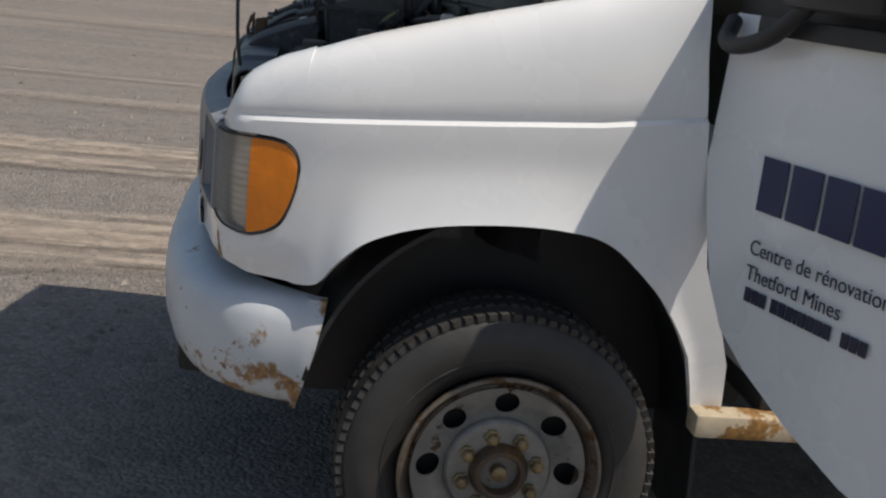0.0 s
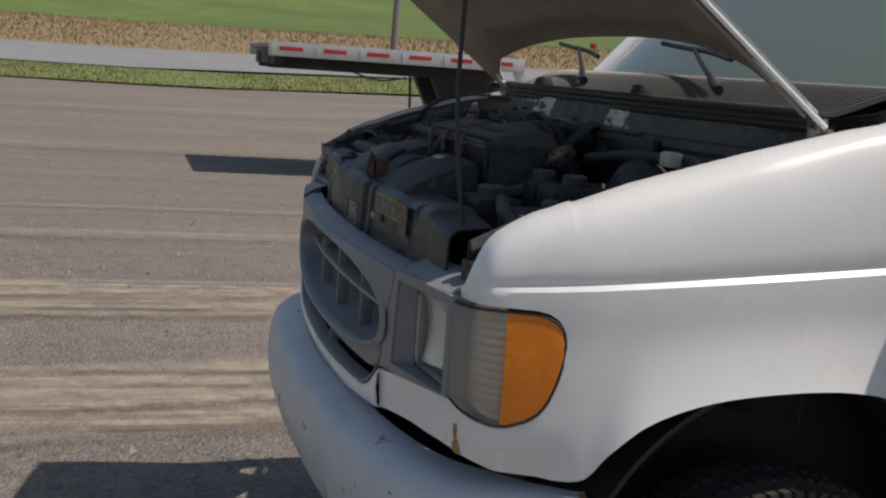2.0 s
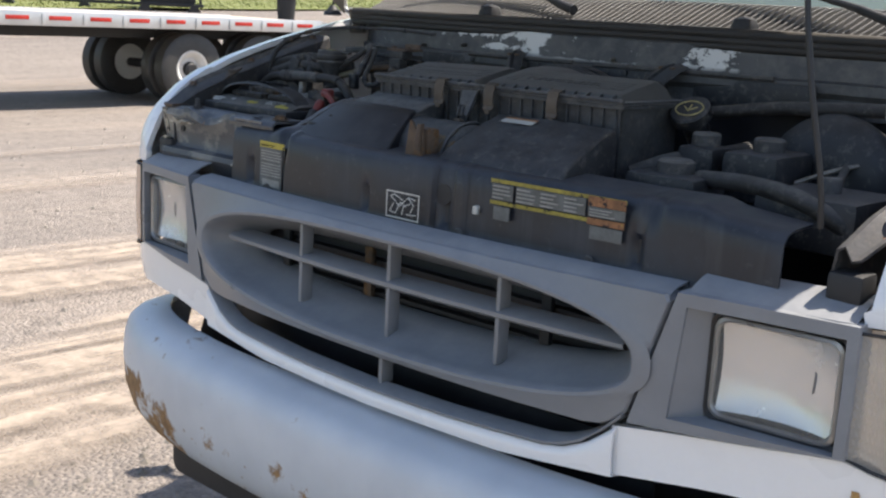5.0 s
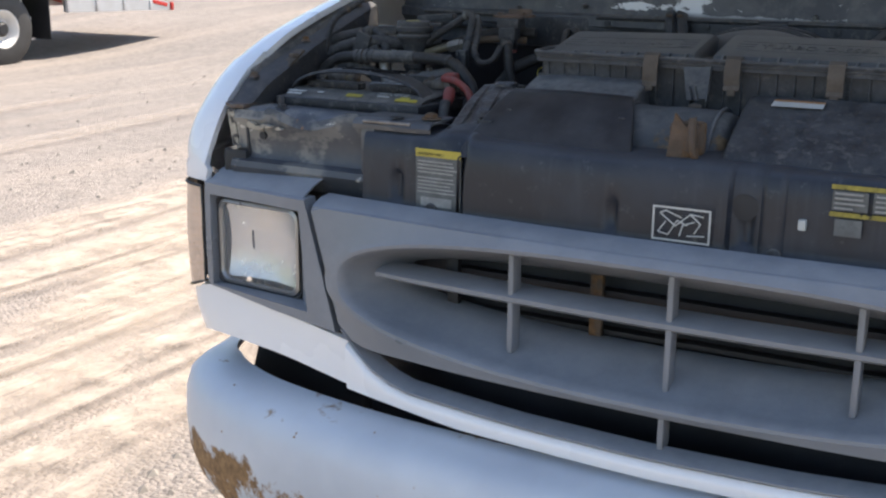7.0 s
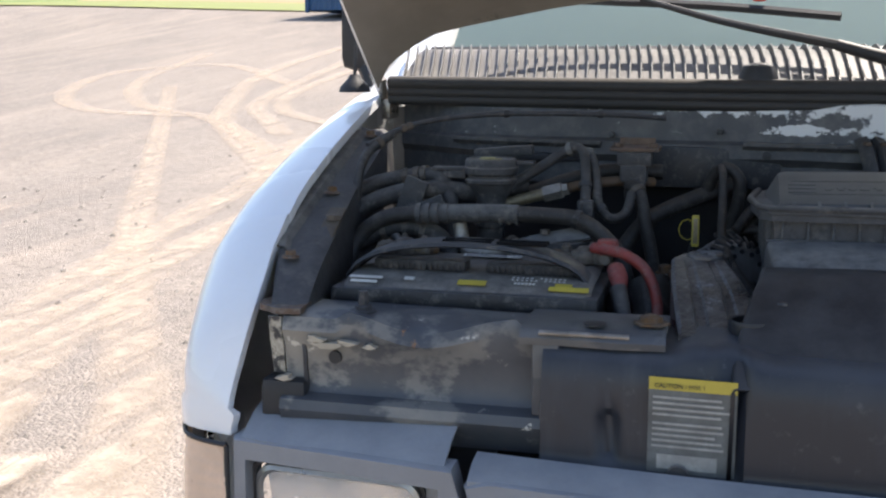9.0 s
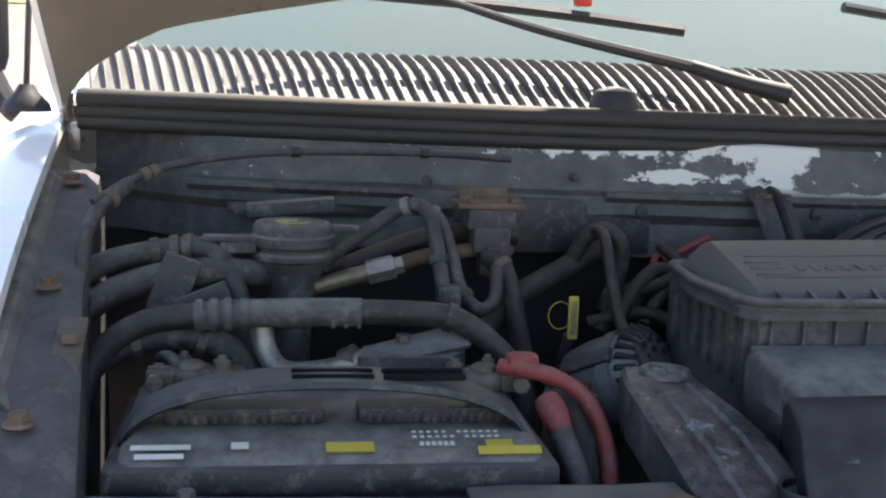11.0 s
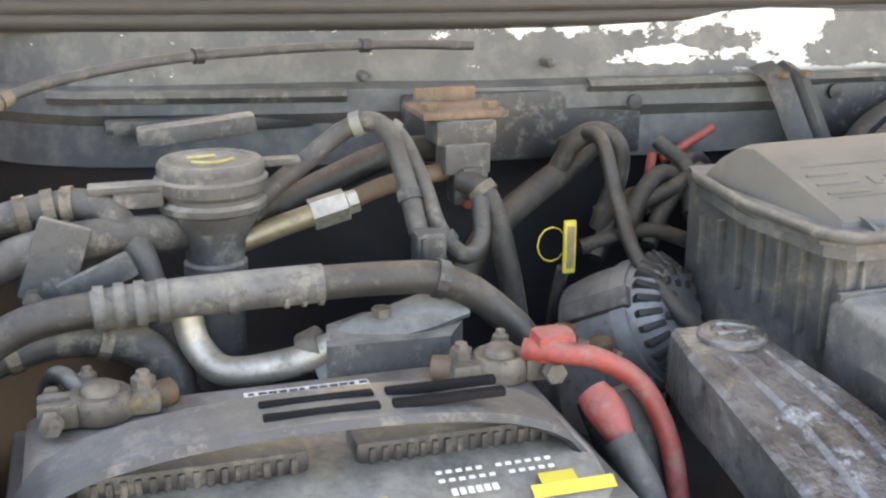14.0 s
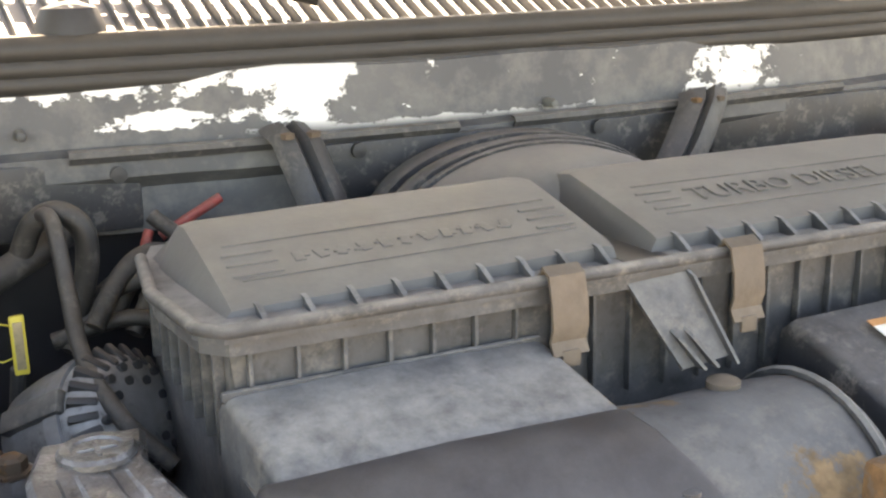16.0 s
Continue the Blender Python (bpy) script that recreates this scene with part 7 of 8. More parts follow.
part("bracket", bm, M["orange_rust"], se, "rusty orange bracket")
bm = blank()
box(bm, (-0.463, 0.562, 1.350), (0.044, 0.032, 0.018), 0.004)
box(bm, (-0.463, 0.556, 1.332), (0.034, 0.026, 0.022), 0.004)
part("body", bm, M["dustier"], se)
bm = blank()
box(bm, (-0.461, 0.552, 1.312), (0.026, 0.020, 0.024), 0.004)
box(bm, (-0.461, 0.541, 1.322), (0.014, 0.004, 0.010), 0.001)
part("plug", bm, M["dusty"], se)
bm = blank()
box(bm, (-0.456, 0.546, 1.301), (0.020, 0.014, 0.006), 0.002)
part("lock", bm, M["red_rubber"], se)

# ---- dipstick ----
ds = thing("dipstick", "yellow loop handle of the oil dipstick", "dipstick")
bm = blank()
box(bm, (-0.384, 0.547, 1.262), (0.0095, 0.004, 0.040), 0.003)
ring = [(-0.394 + 0.011 * math.cos(a * math.tau / 12), 0.556, 1.262 + 0.013 * math.sin(a * math.tau / 12)) for a in range(13)]
tube(bm, ring, 0.0006, 5, 1, False, False)
part("handle", bm, M["yellow"], ds)
bm = blank()
box(bm, (-0.384, 0.5448, 1.262), (0.0058, 0.001, 0.032), 0.0004)
part("inset", bm, M["brass"], ds)
bm = blank()
tube(bm, [(-0.386, 0.552, 1.245), (-0.39, 0.56, 1.2), (-0.39, 0.57, 1.1)], 0.005, 8)
part("tube", bm, M["hose"], ds)

# ---- alternator ----
al = thing("alternator", "dusty aluminium alternator with slotted vents", "alternator")
AX = Matrix.Rotation(radians(42), 4, "Z") @ Matrix.Rotation(radians(-26), 4, "X") @ Matrix.Scale(0.76, 4)
AC = Vector((-0.349, 0.512, 1.208))
bm = blank()
lathe(bm, [(-0.062, 0.020), (-0.060, 0.040), (-0.054, 0.050), (-0.042, 0.0575), (-0.020, 0.060), (0.018, 0.060), (0.045, 0.056), (0.055, 0.04), (0.058, 0.012)], AC, "y", 40, AX)
part("housing", bm, M["alternator"], al)
for k in range(26):
    a = k * math.tau / 26
    bm = blank()
    box(bm, (0, 0, 0), (0.0066, 0.012, 0.024), 0.002)
    bmesh.ops.transform(bm, matrix=Matrix.Translation(AC) @ AX @ Matrix.Rotation(a, 4, "Y") @ Matrix.Translation((0, -0.0475, 0.0515)) @ Matrix.Rotation(-0.65, 4, "X"), verts=bm.verts)
    part("vent_slot", bm, M["black"], al)
for r, n in ((0.040, 14), (0.028, 9)):
    for k in range(n):
        a = k * math.tau / n
        bm = blank()
        lathe(bm, [(-0.0635, 0.0040), (-0.05, 0.0040)], (0, 0, 0), "y", 10)
        bmesh.ops.transform(bm, matrix=Matrix.Translation(AC) @ AX @ Matrix.Rotation(a, 4, "Y") @ Matrix.Translation((0, 0, r)), verts=bm.verts)
        part("vent_hole", bm, M["black"], al)
bm = blank()
lathe(bm, [(-0.030, 0.0600), (-0.030, 0.0622), (-0.014, 0.0624), (-0.014, 0.0602)], AC, "y", 40, AX)
part("band", bm, M["cast"], al, "pale metal band")
for k in range(3):
    bm = blank()
    box(bm, (0, 0, 0), (0.020, 0.07, 0.012), 0.003)
    bmesh.ops.transform(bm, matrix=Matrix.Translation(AC) @ AX @ Matrix.Rotation(-0.9 - 2.1 * k, 4, "Y") @ Matrix.Translation((0, 0.0, 0.060)), verts=bm.verts)
    part("lug", bm, M["dustier"], al)
bm = blank()
box(bm, (-0.405, 0.462, 1.190), (0.026, 0.050, 0.060), 0.008, Matrix.Rotation(0.5, 4, "Z"))
box(bm, (-0.388, 0.480, 1.176), (0.030, 0.030, 0.050), 0.008, Matrix.Rotation(0.5, 4, "Z"))
mount = part("mount", bm, M["alternator"], al, "grey cast mounting lug")
for q, rr in (((-0.402, 0.448, 1.219), 0.009), ((-0.416, 0.478, 1.219), 0.0085)):
    bm = blank()
    lathe(bm, [(0, rr + 0.003), (0.002, rr + 0.003), (0.0022, rr), (0.009, rr), (0.011, rr * 0.7), (0.0112, 0.0001)], q, "z", 6)
    part("bolt", bm, M["rusty"], mount, smooth=0)

# ---- corroded bracket in front of the alternator ----
cb = thing("coolant_bracket", "corroded silver bracket sloping to the radiator support", "bracket")
bm = blank()
rows = []
for y, z, xa, xb in ((0.378, 1.250, -0.392, -0.338), (0.376, 1.262, -0.392, -0.338), (0.338, 1.263, -0.402, -0.344), (0.334, 1.2615, -0.402, -0.342), (0.300, 1.253, -0.400, -0.330), (0.270, 1.243, -0.397, -0.320), (0.235, 1.228, -0.392, -0.312), (0.205, 1.217, -0.388, -0.308), (0.186, 1.214, -0.386, -0.308)):
    slope = y < 0.334
    w = xb - xa
    us = [0.0, 0.0, 0.05, 0.22, 0.25, 0.36, 0.39, 0.62, 0.65, 0.74, 0.77, 0.94, 1.0, 1.0]
    hs = [-0.04, -0.003, 0.0, 0.0, -0.0035 * slope, -0.0035 * slope, 0.0, 0.0, -0.003 * slope, -0.003 * slope, 0.0, 0.0, -0.003, -0.04]
    rows.append([(xa + w * u, y, z + h + 0.0012 * noise.noise(Vector((u * 4, y * 50, 3)))) for u, h in zip(us, hs)])
sheet(bm, rows)
part("plate", bm, M["corroded"], cb, solid=0.003, smooth=22)
bm = blank()
lathe(bm, [(0, 0.020), (0.003, 0.020), (0.005, 0.018), (0.005, 0.013), (0.0035, 0.012), (0.0035, 0.0001)], (-0.366, 0.352, 1.262), "z", 24)
box(bm, (-0.366, 0.352, 1.2655), (0.020, 0.003, 0.003), 0.001)
box(bm, (-0.366, 0.352, 1.2655), (0.003, 0.020, 0.003), 0.001)
part("cap", bm, M["corroded"], cb)
pipe("spring_hose", [(-0.43, 0.37, 1.23), (-0.42, 0.35, 1.19), (-0.415, 0.33, 1.14)], 0.022, "hose", "coarse ribbed black hose", ribs=(12, 0.004))


# ---- air filter housing ----
def air_box():
    a = thing("air_filter_housing", "dusty black air filter housing with raised lettering and rusty clips", "air filter")
    x0, x1 = -0.308, 0.300
    fy, fz = 0.336, 1.308

    # lower body
    bm = blank()
    rows = []
    for k in range(31):
        x = x0 + 0.010 + (x1 - x0 - 0.020) * k / 30
        rows.append([(x, 0.52, fz), (x, fy + 0.010, fz), (x, fy + 0.011, fz - 0.02), (x, fy + 0.017, 1.20), (x, fy + 0.023, 1.10)])
    sheet(bm, rows)
    sheet(bm, [[(x0 + 0.010 - 0.006 * (y - 0.346) / 0.17, y, z) for y in (fy + 0.010, 0.40, 0.46, 0.52)] for z in (fz, 1.25, 1.2, 1.1)])
    sheet(bm, [[(x1 - 0.010, y, z) for y in (fy + 0.010, 0.40, 0.46, 0.52)] for z in (fz, 1.25, 1.2, 1.1)])
    part("body", bm, M["film"], a, solid=0.003, smooth=30)
    n = 23
    for k in range(n):
        x = x0 + 0.020 + (x1 - x0 - 0.040) * k / (n - 1)
        bm = blank()
        box(bm, (x, fy + 0.0090, fz - 0.035), (0.0026, 0.006, 0.066), 0.001)
        part("rib", bm, M["film"], a)
    for k in range(7):
        y = fy + 0.022 + 0.023 * k
        bm = blank()
        box(bm, (x0 + 0.008 - 0.006 * (y - 0.346) / 0.17, y, fz - 0.032), (0.008, 0.0035, 0.060 - 0.004 * k), 0.001)
        part("rib", bm, M["film"], a)
    # two flanges, the upper one with a raised lip round a sunk ledge
    for z, g, th in ((1.3105, 0.0, 0.0035), (1.3170, 0.003, 0.0022)):
        bm = blank()
        prism(bm, [(x0 + 0.008 - g, fy - g), (x0 - 0.004 - g, fy + 0.014), (x0 - 0.012, 0.42), (x0 - 0.002, 0.50), (x0 + 0.01, 0.535), (x1, 0.535), (x1, fy - g)], z - th, z + th, "z")
        part("flange", bm, M["film"], a, smooth=0)
    bm = blank()
    lip = [(x1, fy - 0.001), (0.10, fy - 0.001), (-0.10, fy - 0.001), (x0 + 0.006, fy - 0.001), (x0 - 0.005, fy + 0.013), (x0 - 0.013, 0.42), (x0 - 0.003, 0.50)]
    tube(bm, [(xa, ya, 1.3205) for xa, ya in lip], 0.0040, 8, 1, False)
    part("lip", bm, M["dustier"], a, "dusty rolled lip", smooth=60)

    # lid: two raised panels with a slot between them
    EDGE = ((0.360, 1.3175), (0.362, 1.3225), (0.367, 1.3250), (0.38, 1.3285), (0.40, 1.3332), (0.44, 1.3425), (0.463, 1.3475), (0.480, 1.345), (0.503, 1.332), (0.52, 1.3175))

    def climb(x):
        return 0.005 * max(0.0, min(1.0, (x + 0.29) / 0.24))
    for xa, xb, lean in ((-0.293, -0.054, 0.009), (-0.027, 0.278, 0.004)):
        bm = blank()
        rows = []
        for xx, g in ((xa - 0.003, 1), (xa + 0.002, 0.2), (xa + 0.010, 0), *[(xa + 0.012 + (xb - xa - 0.024) * k / 8, 0) for k in range(1, 8)], (xb - 0.010, 0), (xb - 0.003, 0.2), (xb + 0.001, 1)):
            row = []
            for y, z in EDGE:
                z += climb(xx) * (z > 1.32)
                out = lean * max(0.0, min(1.0, (y - 0.364) / 0.10)) if g == 1 and xx < xa else 0.0
                row.append((xx - out, y, z - (z - 1.3175) * g * (1.0 if g == 1 else 0.3)))
            rows.append(row)
        sheet(bm, rows)
        part("lid_panel", bm, M["lid"], a, smooth=38)
        nt = int((xb - xa) / 0.0265)
        for k in range(nt):
            bm = blank()
            x = xa + 0.016 + (xb - xa - 0.03) * k / (nt - 1)
            prism(bm, [(0.339, 1.3175), (0.366, 1.3175), (0.366, 1.3245 + climb(x)), (0.360, 1.3240 + climb(x))], x - 0.0016, x + 0.0016, "x")
            part("tooth", bm, M["film"], a, smooth=0)
    bm = blank()
    prism(bm, [(-0.056, 0.349), (-0.024, 0.349), (-0.024, 0.50), (-0.03, 0.515), (-0.056, 0.50)], 1.306, 1.3195, "z")
    part("slot_floor", bm, M["black"], a)

    # outlet dome and its hose bands behind the lid
    def arch(y, half, topz, foot=1.300):
        return [(-0.003 + half * math.cos(q), y, foot + (topz - foot) * math.sin(q)) for q in [math.pi * k / 20 for k in range(21)]]
    bm = blank()
    sheet(bm, [arch(0.468, 0.040, 1.340), arch(0.476, 0.066, 1.3475), arch(0.488, 0.088, 1.3525), arch(0.503, 0.104, 1.3565), arch(0.520, 0.111, 1.3575), arch(0.545, 0.112, 1.3570)])
    part("outlet_dome", bm, M["lid"], a, "rounded dusty outlet of the lid", smooth=70)
    for y0, y1, h, tz, m in ((0.545, 0.552, 0.117, 1.3595, "dusty"), (0.554, 0.568, 0.121, 1.3615, "dusty"), (0.570, 0.578, 0.117, 1.3590, "hose"), (0.580, 0.602, 0.122, 1.3620, "dusty")):
        bm = blank()
        sheet(bm, [arch(y0, h - 0.010, tz - 0.006), arch(y0, h - 0.001, tz - 0.0006), arch(y0 + 0.002, h, tz), arch(y1 - 0.002, h, tz), arch(y1, h - 0.001, tz - 0.0006), arch(y1, h - 0.010, tz - 0.006)])
        part("hose_band", bm, M[m], a, smooth=50)

    def tilt(x, y):
        return Matrix.Translation((x, y, 1.3250 + (y - 0.367) * 0.233 + climb(x) + 0.0006)) @ Matrix.Rotation(math.atan(0.233), 4, "X")

    for y in (0.386, 0.4275):
        for xa, xb in ((-0.278, -0.068), (0.0, 0.262)):
            bm = blank()
            box(bm, (0, 0, 0), (xb - xa, 0.0016, 0.0016), 0.0006)
            m = tilt((xa + xb) / 2, y) @ Matrix.Rotation(-0.021 if xa < -0.1 else 0.0, 4, "Y")
            bmesh.ops.transform(bm, matrix=m, verts=bm.verts)
            part("frame_line", bm, M["lid"], a)
    # raised grooves and shapes on the first panel, words on the second
    for sx0, sx1 in ((-0.282, -0.252), (-0.092, -0.066)):
        for k in range(3):
            bm = blank()
            box(bm, (0, 0, 0), (sx1 - sx0, 0.003, 0.0022), 0.001)
            bmesh.ops.transform(bm, matrix=tilt((sx0 + sx1) / 2, 0.392 + 0.012 * k), verts=bm.verts)
            part("groove", bm, M["lid"], a)
    for k in range(11):
        bm = blank()
        box(bm, (0, 0, 0), (0.0062, 0.011, 0.0016), 0.0007, Matrix.Rotation(0.3 * math.sin(2.3 * k), 4, "Z"))
        box(bm, (0.002 * math.cos(k), 0.003 * math.sin(1.7 * k), 0), (0.0098, 0.0024, 0.0016), 0.0007)
        bmesh.ops.transform(bm, matrix=tilt(-0.240 + 0.0132 * k, 0.404), verts=bm.verts)
        part("raised_mark", bm, M["lid"], a)
    cu = bpy.data.curves.new("lettering", "FONT")
    cu.body, cu.size, cu.extrude = "TURBO DIESEL", 0.026, 0.0014
    ob = new("lettering", cu)
    ob.parent = a
    ob.matrix_basis = tilt(0.032, 0.398)
    cu.materials.append(M["lid"])
    for sx0, sx1 in ((-0.004, 0.024), (0.230, 0.262)):
        for k in range(3):
            bm = blank()
            box(bm, (0, 0, 0), (sx1 - sx0, 0.003, 0.0022), 0.001)
            bmesh.ops.transform(bm, matrix=tilt((sx0 + sx1) / 2, 0.394 + 0.011 * k), verts=bm.verts)
            part("groove", bm, M["lid"], a)
    # spring clips
    for x in (-0.111, 0.014, 0.16):
        bm = blank()
        sheet(bm, [[(x + dx, y, z) for dx in (-0.0115, -0.004, 0.004, 0.0115)] for y, z in ((0.343, 1.318), (0.333, 1.330), (0.325, 1.326), (0.321, 1.31), (0.320, 1.296), (0.323, 1.288), (0.319, 1.281))])
        part("clip", bm, M["tan"], a, "rusty spring clip", solid=0.002)
        bm = blank()
        box(bm, (x, 0.3205, 1.2785), (0.012, 0.003, 0.010), 0.002)
        part("clip_tab", bm, M["tan"], a)
    # funnel-shaped foot between the clips
    bm = blank()
    sheet(bm, [[(-0.064, 0.337, 1.312), (-0.022, 0.337, 1.314)], [(-0.058, 0.326, 1.296), (-0.019, 0.325, 1.298)], [(-0.046, 0.304, 1.265), (-0.015, 0.302, 1.269)]])
    part("foot", bm, M["film"], a, solid=0.0025, smooth=0)
    for xa, xb, z in ((-0.022, -0.015, 1.314), (-0.047, -0.038, 1.285), (-0.038, -0.029, 1.285)):
        bm = blank()
        t = (z - 1.266) / 0.047
        sheet(bm, [[(xa, 0.303 + 0.034 * t - d, z - 0.3 * d), (xb, 0.303 - d, 1.266)] for d in (0.0, 0.009)])
        part("foot_rib", bm, M["film"], a, solid=0.002, smooth=0)
    return a


air_box()


def duct_piece(name, label, rows, material, category="duct"):
    d = thing(name, label, category)
    bm = blank()
    sheet(bm, rows)
    part("shell", bm, M[material], d, solid=0.004, smooth=50)
    return d


# intake duct from the housing down to the shield: a top slab and a sloping slab
def duct_rows(sections):
    rows = []
    for y, z, xa, xb in sections:
        rows.append([(xa, y, z - 0.10), (xa + 0.001, y, z - 0.006), (xa + 0.003, y, z - 0.0015), (xa + 0.007, y, z), ((xa + xb) / 2, y, z + 0.002), (xb - 0.007, y, z), (xb - 0.003, y, z - 0.0015), (xb - 0.001, y, z - 0.006), (xb, y, z - 0.10)])
    return rows


duct_piece("intake_duct", "dust-caked black intake duct sloping to the radiator shield", duct_rows([(0.348, 1.280, -0.306, -0.118), (0.338, 1.285, -0.305, -0.117), (0.30, 1.277, -0.302, -0.114), (0.268, 1.268, -0.300, -0.110), (0.250, 1.262, -0.299, -0.106), (0.238, 1.246, -0.298, -0.100)]), "film")
duct_piece("duct_snorkel", "dark sloping snorkel in front of the intake duct", duct_rows([(0.272, 1.2665, -0.310, -0.112), (0.262, 1.2705, -0.312, -0.110), (0.245, 1.2655, -0.314, -0.104), (0.225, 1.254, -0.320, -0.096), (0.195, 1.234, -0.328, -0.086), (0.165, 1.212, -0.334, -0.074), (0.142, 1.196, -0.336, -0.072), (0.128, 1.18, -0.336, -0.072)]), "sooty")
du = bpy.data.objects["intake_duct"]
bm = blank()
box(bm, (-0.212, 0.3415, 1.284), (0.186, 0.005, 0.006), 0.002)
part("lip", bm, M["dustier"], du)
for x in (-0.301, -0.108):
    bm = blank()
    box(bm, (x, 0.295, 1.225), (0.004, 0.09, 0.05), 0.001)
    part("side_rib", bm, M["dustier"], du)
sn = bpy.data.objects["duct_snorkel"]
for x in (-0.29, -0.11):
    bm = blank()
    lathe(bm, [(0.0, 0.006), (0.002, 0.0055), (0.003, 0.0001)], (x, 0.212, 1.243), "z", 12)
    part("push_pin", bm, M["dusty"], sn)
# drain cup moulded into the snorkel's outer shoulder
bm = blank()
lathe(bm, [(-0.03, 0.014), (-0.03, 0.019), (0.004, 0.0225), (0.007, 0.0215), (0.006, 0.019), (-0.026, 0.014), (-0.027, 0.0001)], (-0.318, 0.205, 1.222), "z", 22, None, False)
part("drain_cup", bm, M["sooty"], sn, "dark moulded cup")
duct_piece("duct_roll", "rounded grey duct end with rust stains", [[(x, 0.272 + (0.082 - d) * math.cos(a), 1.170 + (0.088 - d) * math.sin(a) + 0.003 * noise.noise(Vector((x * 30, a * 2, 0)))) for a in [math.pi * k / 18 for k in range(19)]] for x, d in ((-0.122, 0.0), (-0.10, 0.0), (-0.07, 0.0), (-0.04, 0.0), (-0.01, 0.0), (0.015, 0.001), (0.030, 0.004), (0.038, 0.010), (0.041, 0.020))], "rust_stain")
dr = bpy.data.objects["duct_roll"]
for x in (-0.112, 0.020):
    bm = blank()
    tube(bm, [(x, 0.272 + 0.0835 * math.cos(a), 1.170 + 0.0895 * math.sin(a)) for a in [math.pi * k / 18 for k in range(19)]], 0.003, 6, 1, False)
    part("seam_bead", bm, M["film"], dr)
bm = blank()
lathe(bm, [(0.0, 0.010), (0.004, 0.010), (0.006, 0.006), (0.007, 0.0001)], (-0.028, 0.290, 1.256), "z", 12)
part("plug", bm, M["tan"], dr, "rusty plug under the housing's foot")
cv = duct_piece("fan_cover", "dark plastic cover with a red and white sticker", duct_rows([(0.325, 1.270, 0.042, 0.300), (0.318, 1.276, 0.042, 0.300), (0.27, 1.262, 0.044, 0.305), (0.21, 1.238, 0.048, 0.312), (0.175, 1.222, 0.050, 0.316), (0.160, 1.21, 0.050, 0.318), (0.152, 1.19, 0.050, 0.318)]), "dusty")
for y0, y1, m in ((0.290, 0.296, "label_orange"), (0.276, 0.290, "label_white")):
    bm = blank()
    v = [bm.verts.new((x, y, 1.2705 + (y - 0.29) * 0.33 + 0.0035)) for x, y in ((0.085, y0), (0.155, y0), (0.155, y1), (0.085, y1))]
    bm.faces.new(v)
    part("sticker", bm, M[m], cv, smooth=0, solid=0.0005)

# braces from firewall to housing
def brace(pts, w, name="brace"):
    b = thing("firewall_brace", "dusty folded steel brace from the firewall", "brace")
    bm = blank()
    rows = []
    for p in pts:
        p = Vector(p)
        rows.append([p + Vector((-w, 0.006, -0.004)), p + Vector((-w * 0.75, 0, 0)), p + Vector((-w * 0.25, -0.003, 0.003)), p + Vector((0, 0.003, -0.003)), p + Vector((w * 0.25, -0.003, 0.003)), p + Vector((w * 0.75, 0, 0)), p + Vector((w, 0.006, -0.004))])
    sheet(bm, rows)
    part("strip", bm, M["apron"], b, solid=0.003)
    for dx in (-0.5, 0.5):
        bm = blank()
        q = Vector(pts[1]) + Vector((dx * w, -0.002, 0.001))
        lathe(bm, [(0, 0.0055), (0.004, 0.0055), (0.005, 0.0001)], q, "z", 6)
        part("bolt", bm, M["rusty"], b, smooth=0)


brace([(-0.175, 0.625, 1.377), (-0.170, 0.606, 1.368), (-0.162, 0.590, 1.335), (-0.155, 0.575, 1.305)], 0.020)
brace([(0.215, 0.625, 1.374), (0.203, 0.610, 1.366), (0.172, 0.59, 1.335), (0.145, 0.575, 1.31)], 0.024)

# oil filler cap
oc = thing("oil_filler_cap", "black oil filler cap with a yellow ring mark", "cap")
OC, OM = Vector((0.33, 0.50, 1.30)), Matrix.Rotation(radians(38), 4, "X")
bm = blank()
lathe(bm, [(-0.06, 0.022), (-0.012, 0.024), (-0.01, 0.036), (0.008, 0.036), (0.011, 0.033), (0.011, 0.0001)], OC, "z", 24, OM)
part("cap", bm, M["dusty"], oc)
for r in (0.026,):
    bm = blank()
    ring = [OC + OM @ Vector((r * math.cos(k * math.tau / 24), 0.72 * r * math.sin(k * math.tau / 24), 0.0118)) for k in range(25)]
    tube(bm, ring, 0.0015, 5, 1, False, False)
    for p, q in (((-0.012, 0.004), (0.0, -0.006)), ((0.0, -0.006), (0.014, 0.005)), ((0.0, -0.006), (0.0, 0.010))):
        tube(bm, [OC + OM @ Vector((*p, 0.0118)), OC + OM @ Vector((*q, 0.0118))], 0.0016, 5, 1, False)
    part("mark", bm, M["worn_yellow"], oc)

# ---- driver's side of the bay ----
def reservoir(name, label, c, s, cap_r, material="dusty"):
    r = thing(name, label, "reservoir")
    bm = blank()
    box(bm, c, s, 0.012)
    part("tank", bm, M[material], r)
    bm = blank()
    lathe(bm, [(0, cap_r), (0.018, cap_r), (0.022, cap_r * 0.85), (0.0225, 0.0001)], (c[0], c[1], c[2] + s[2] / 2), "z", 20)
    part("cap", bm, M["dustier"], r)


reservoir("brake_reservoir", "dusty brake fluid reservoir with a round cap", (0.50, 0.47, 1.215), (0.10, 0.13, 0.08), 0.026)
reservoir("coolant_reservoir", "dark coolant reservoir by the radiator", (0.42, 0.32, 1.175), (0.13, 0.10, 0.09), 0.03)
reservoir("relay_box", "black relay box by the fender", (0.66, 0.36, 1.18), (0.16, 0.16, 0.08), 0.018)
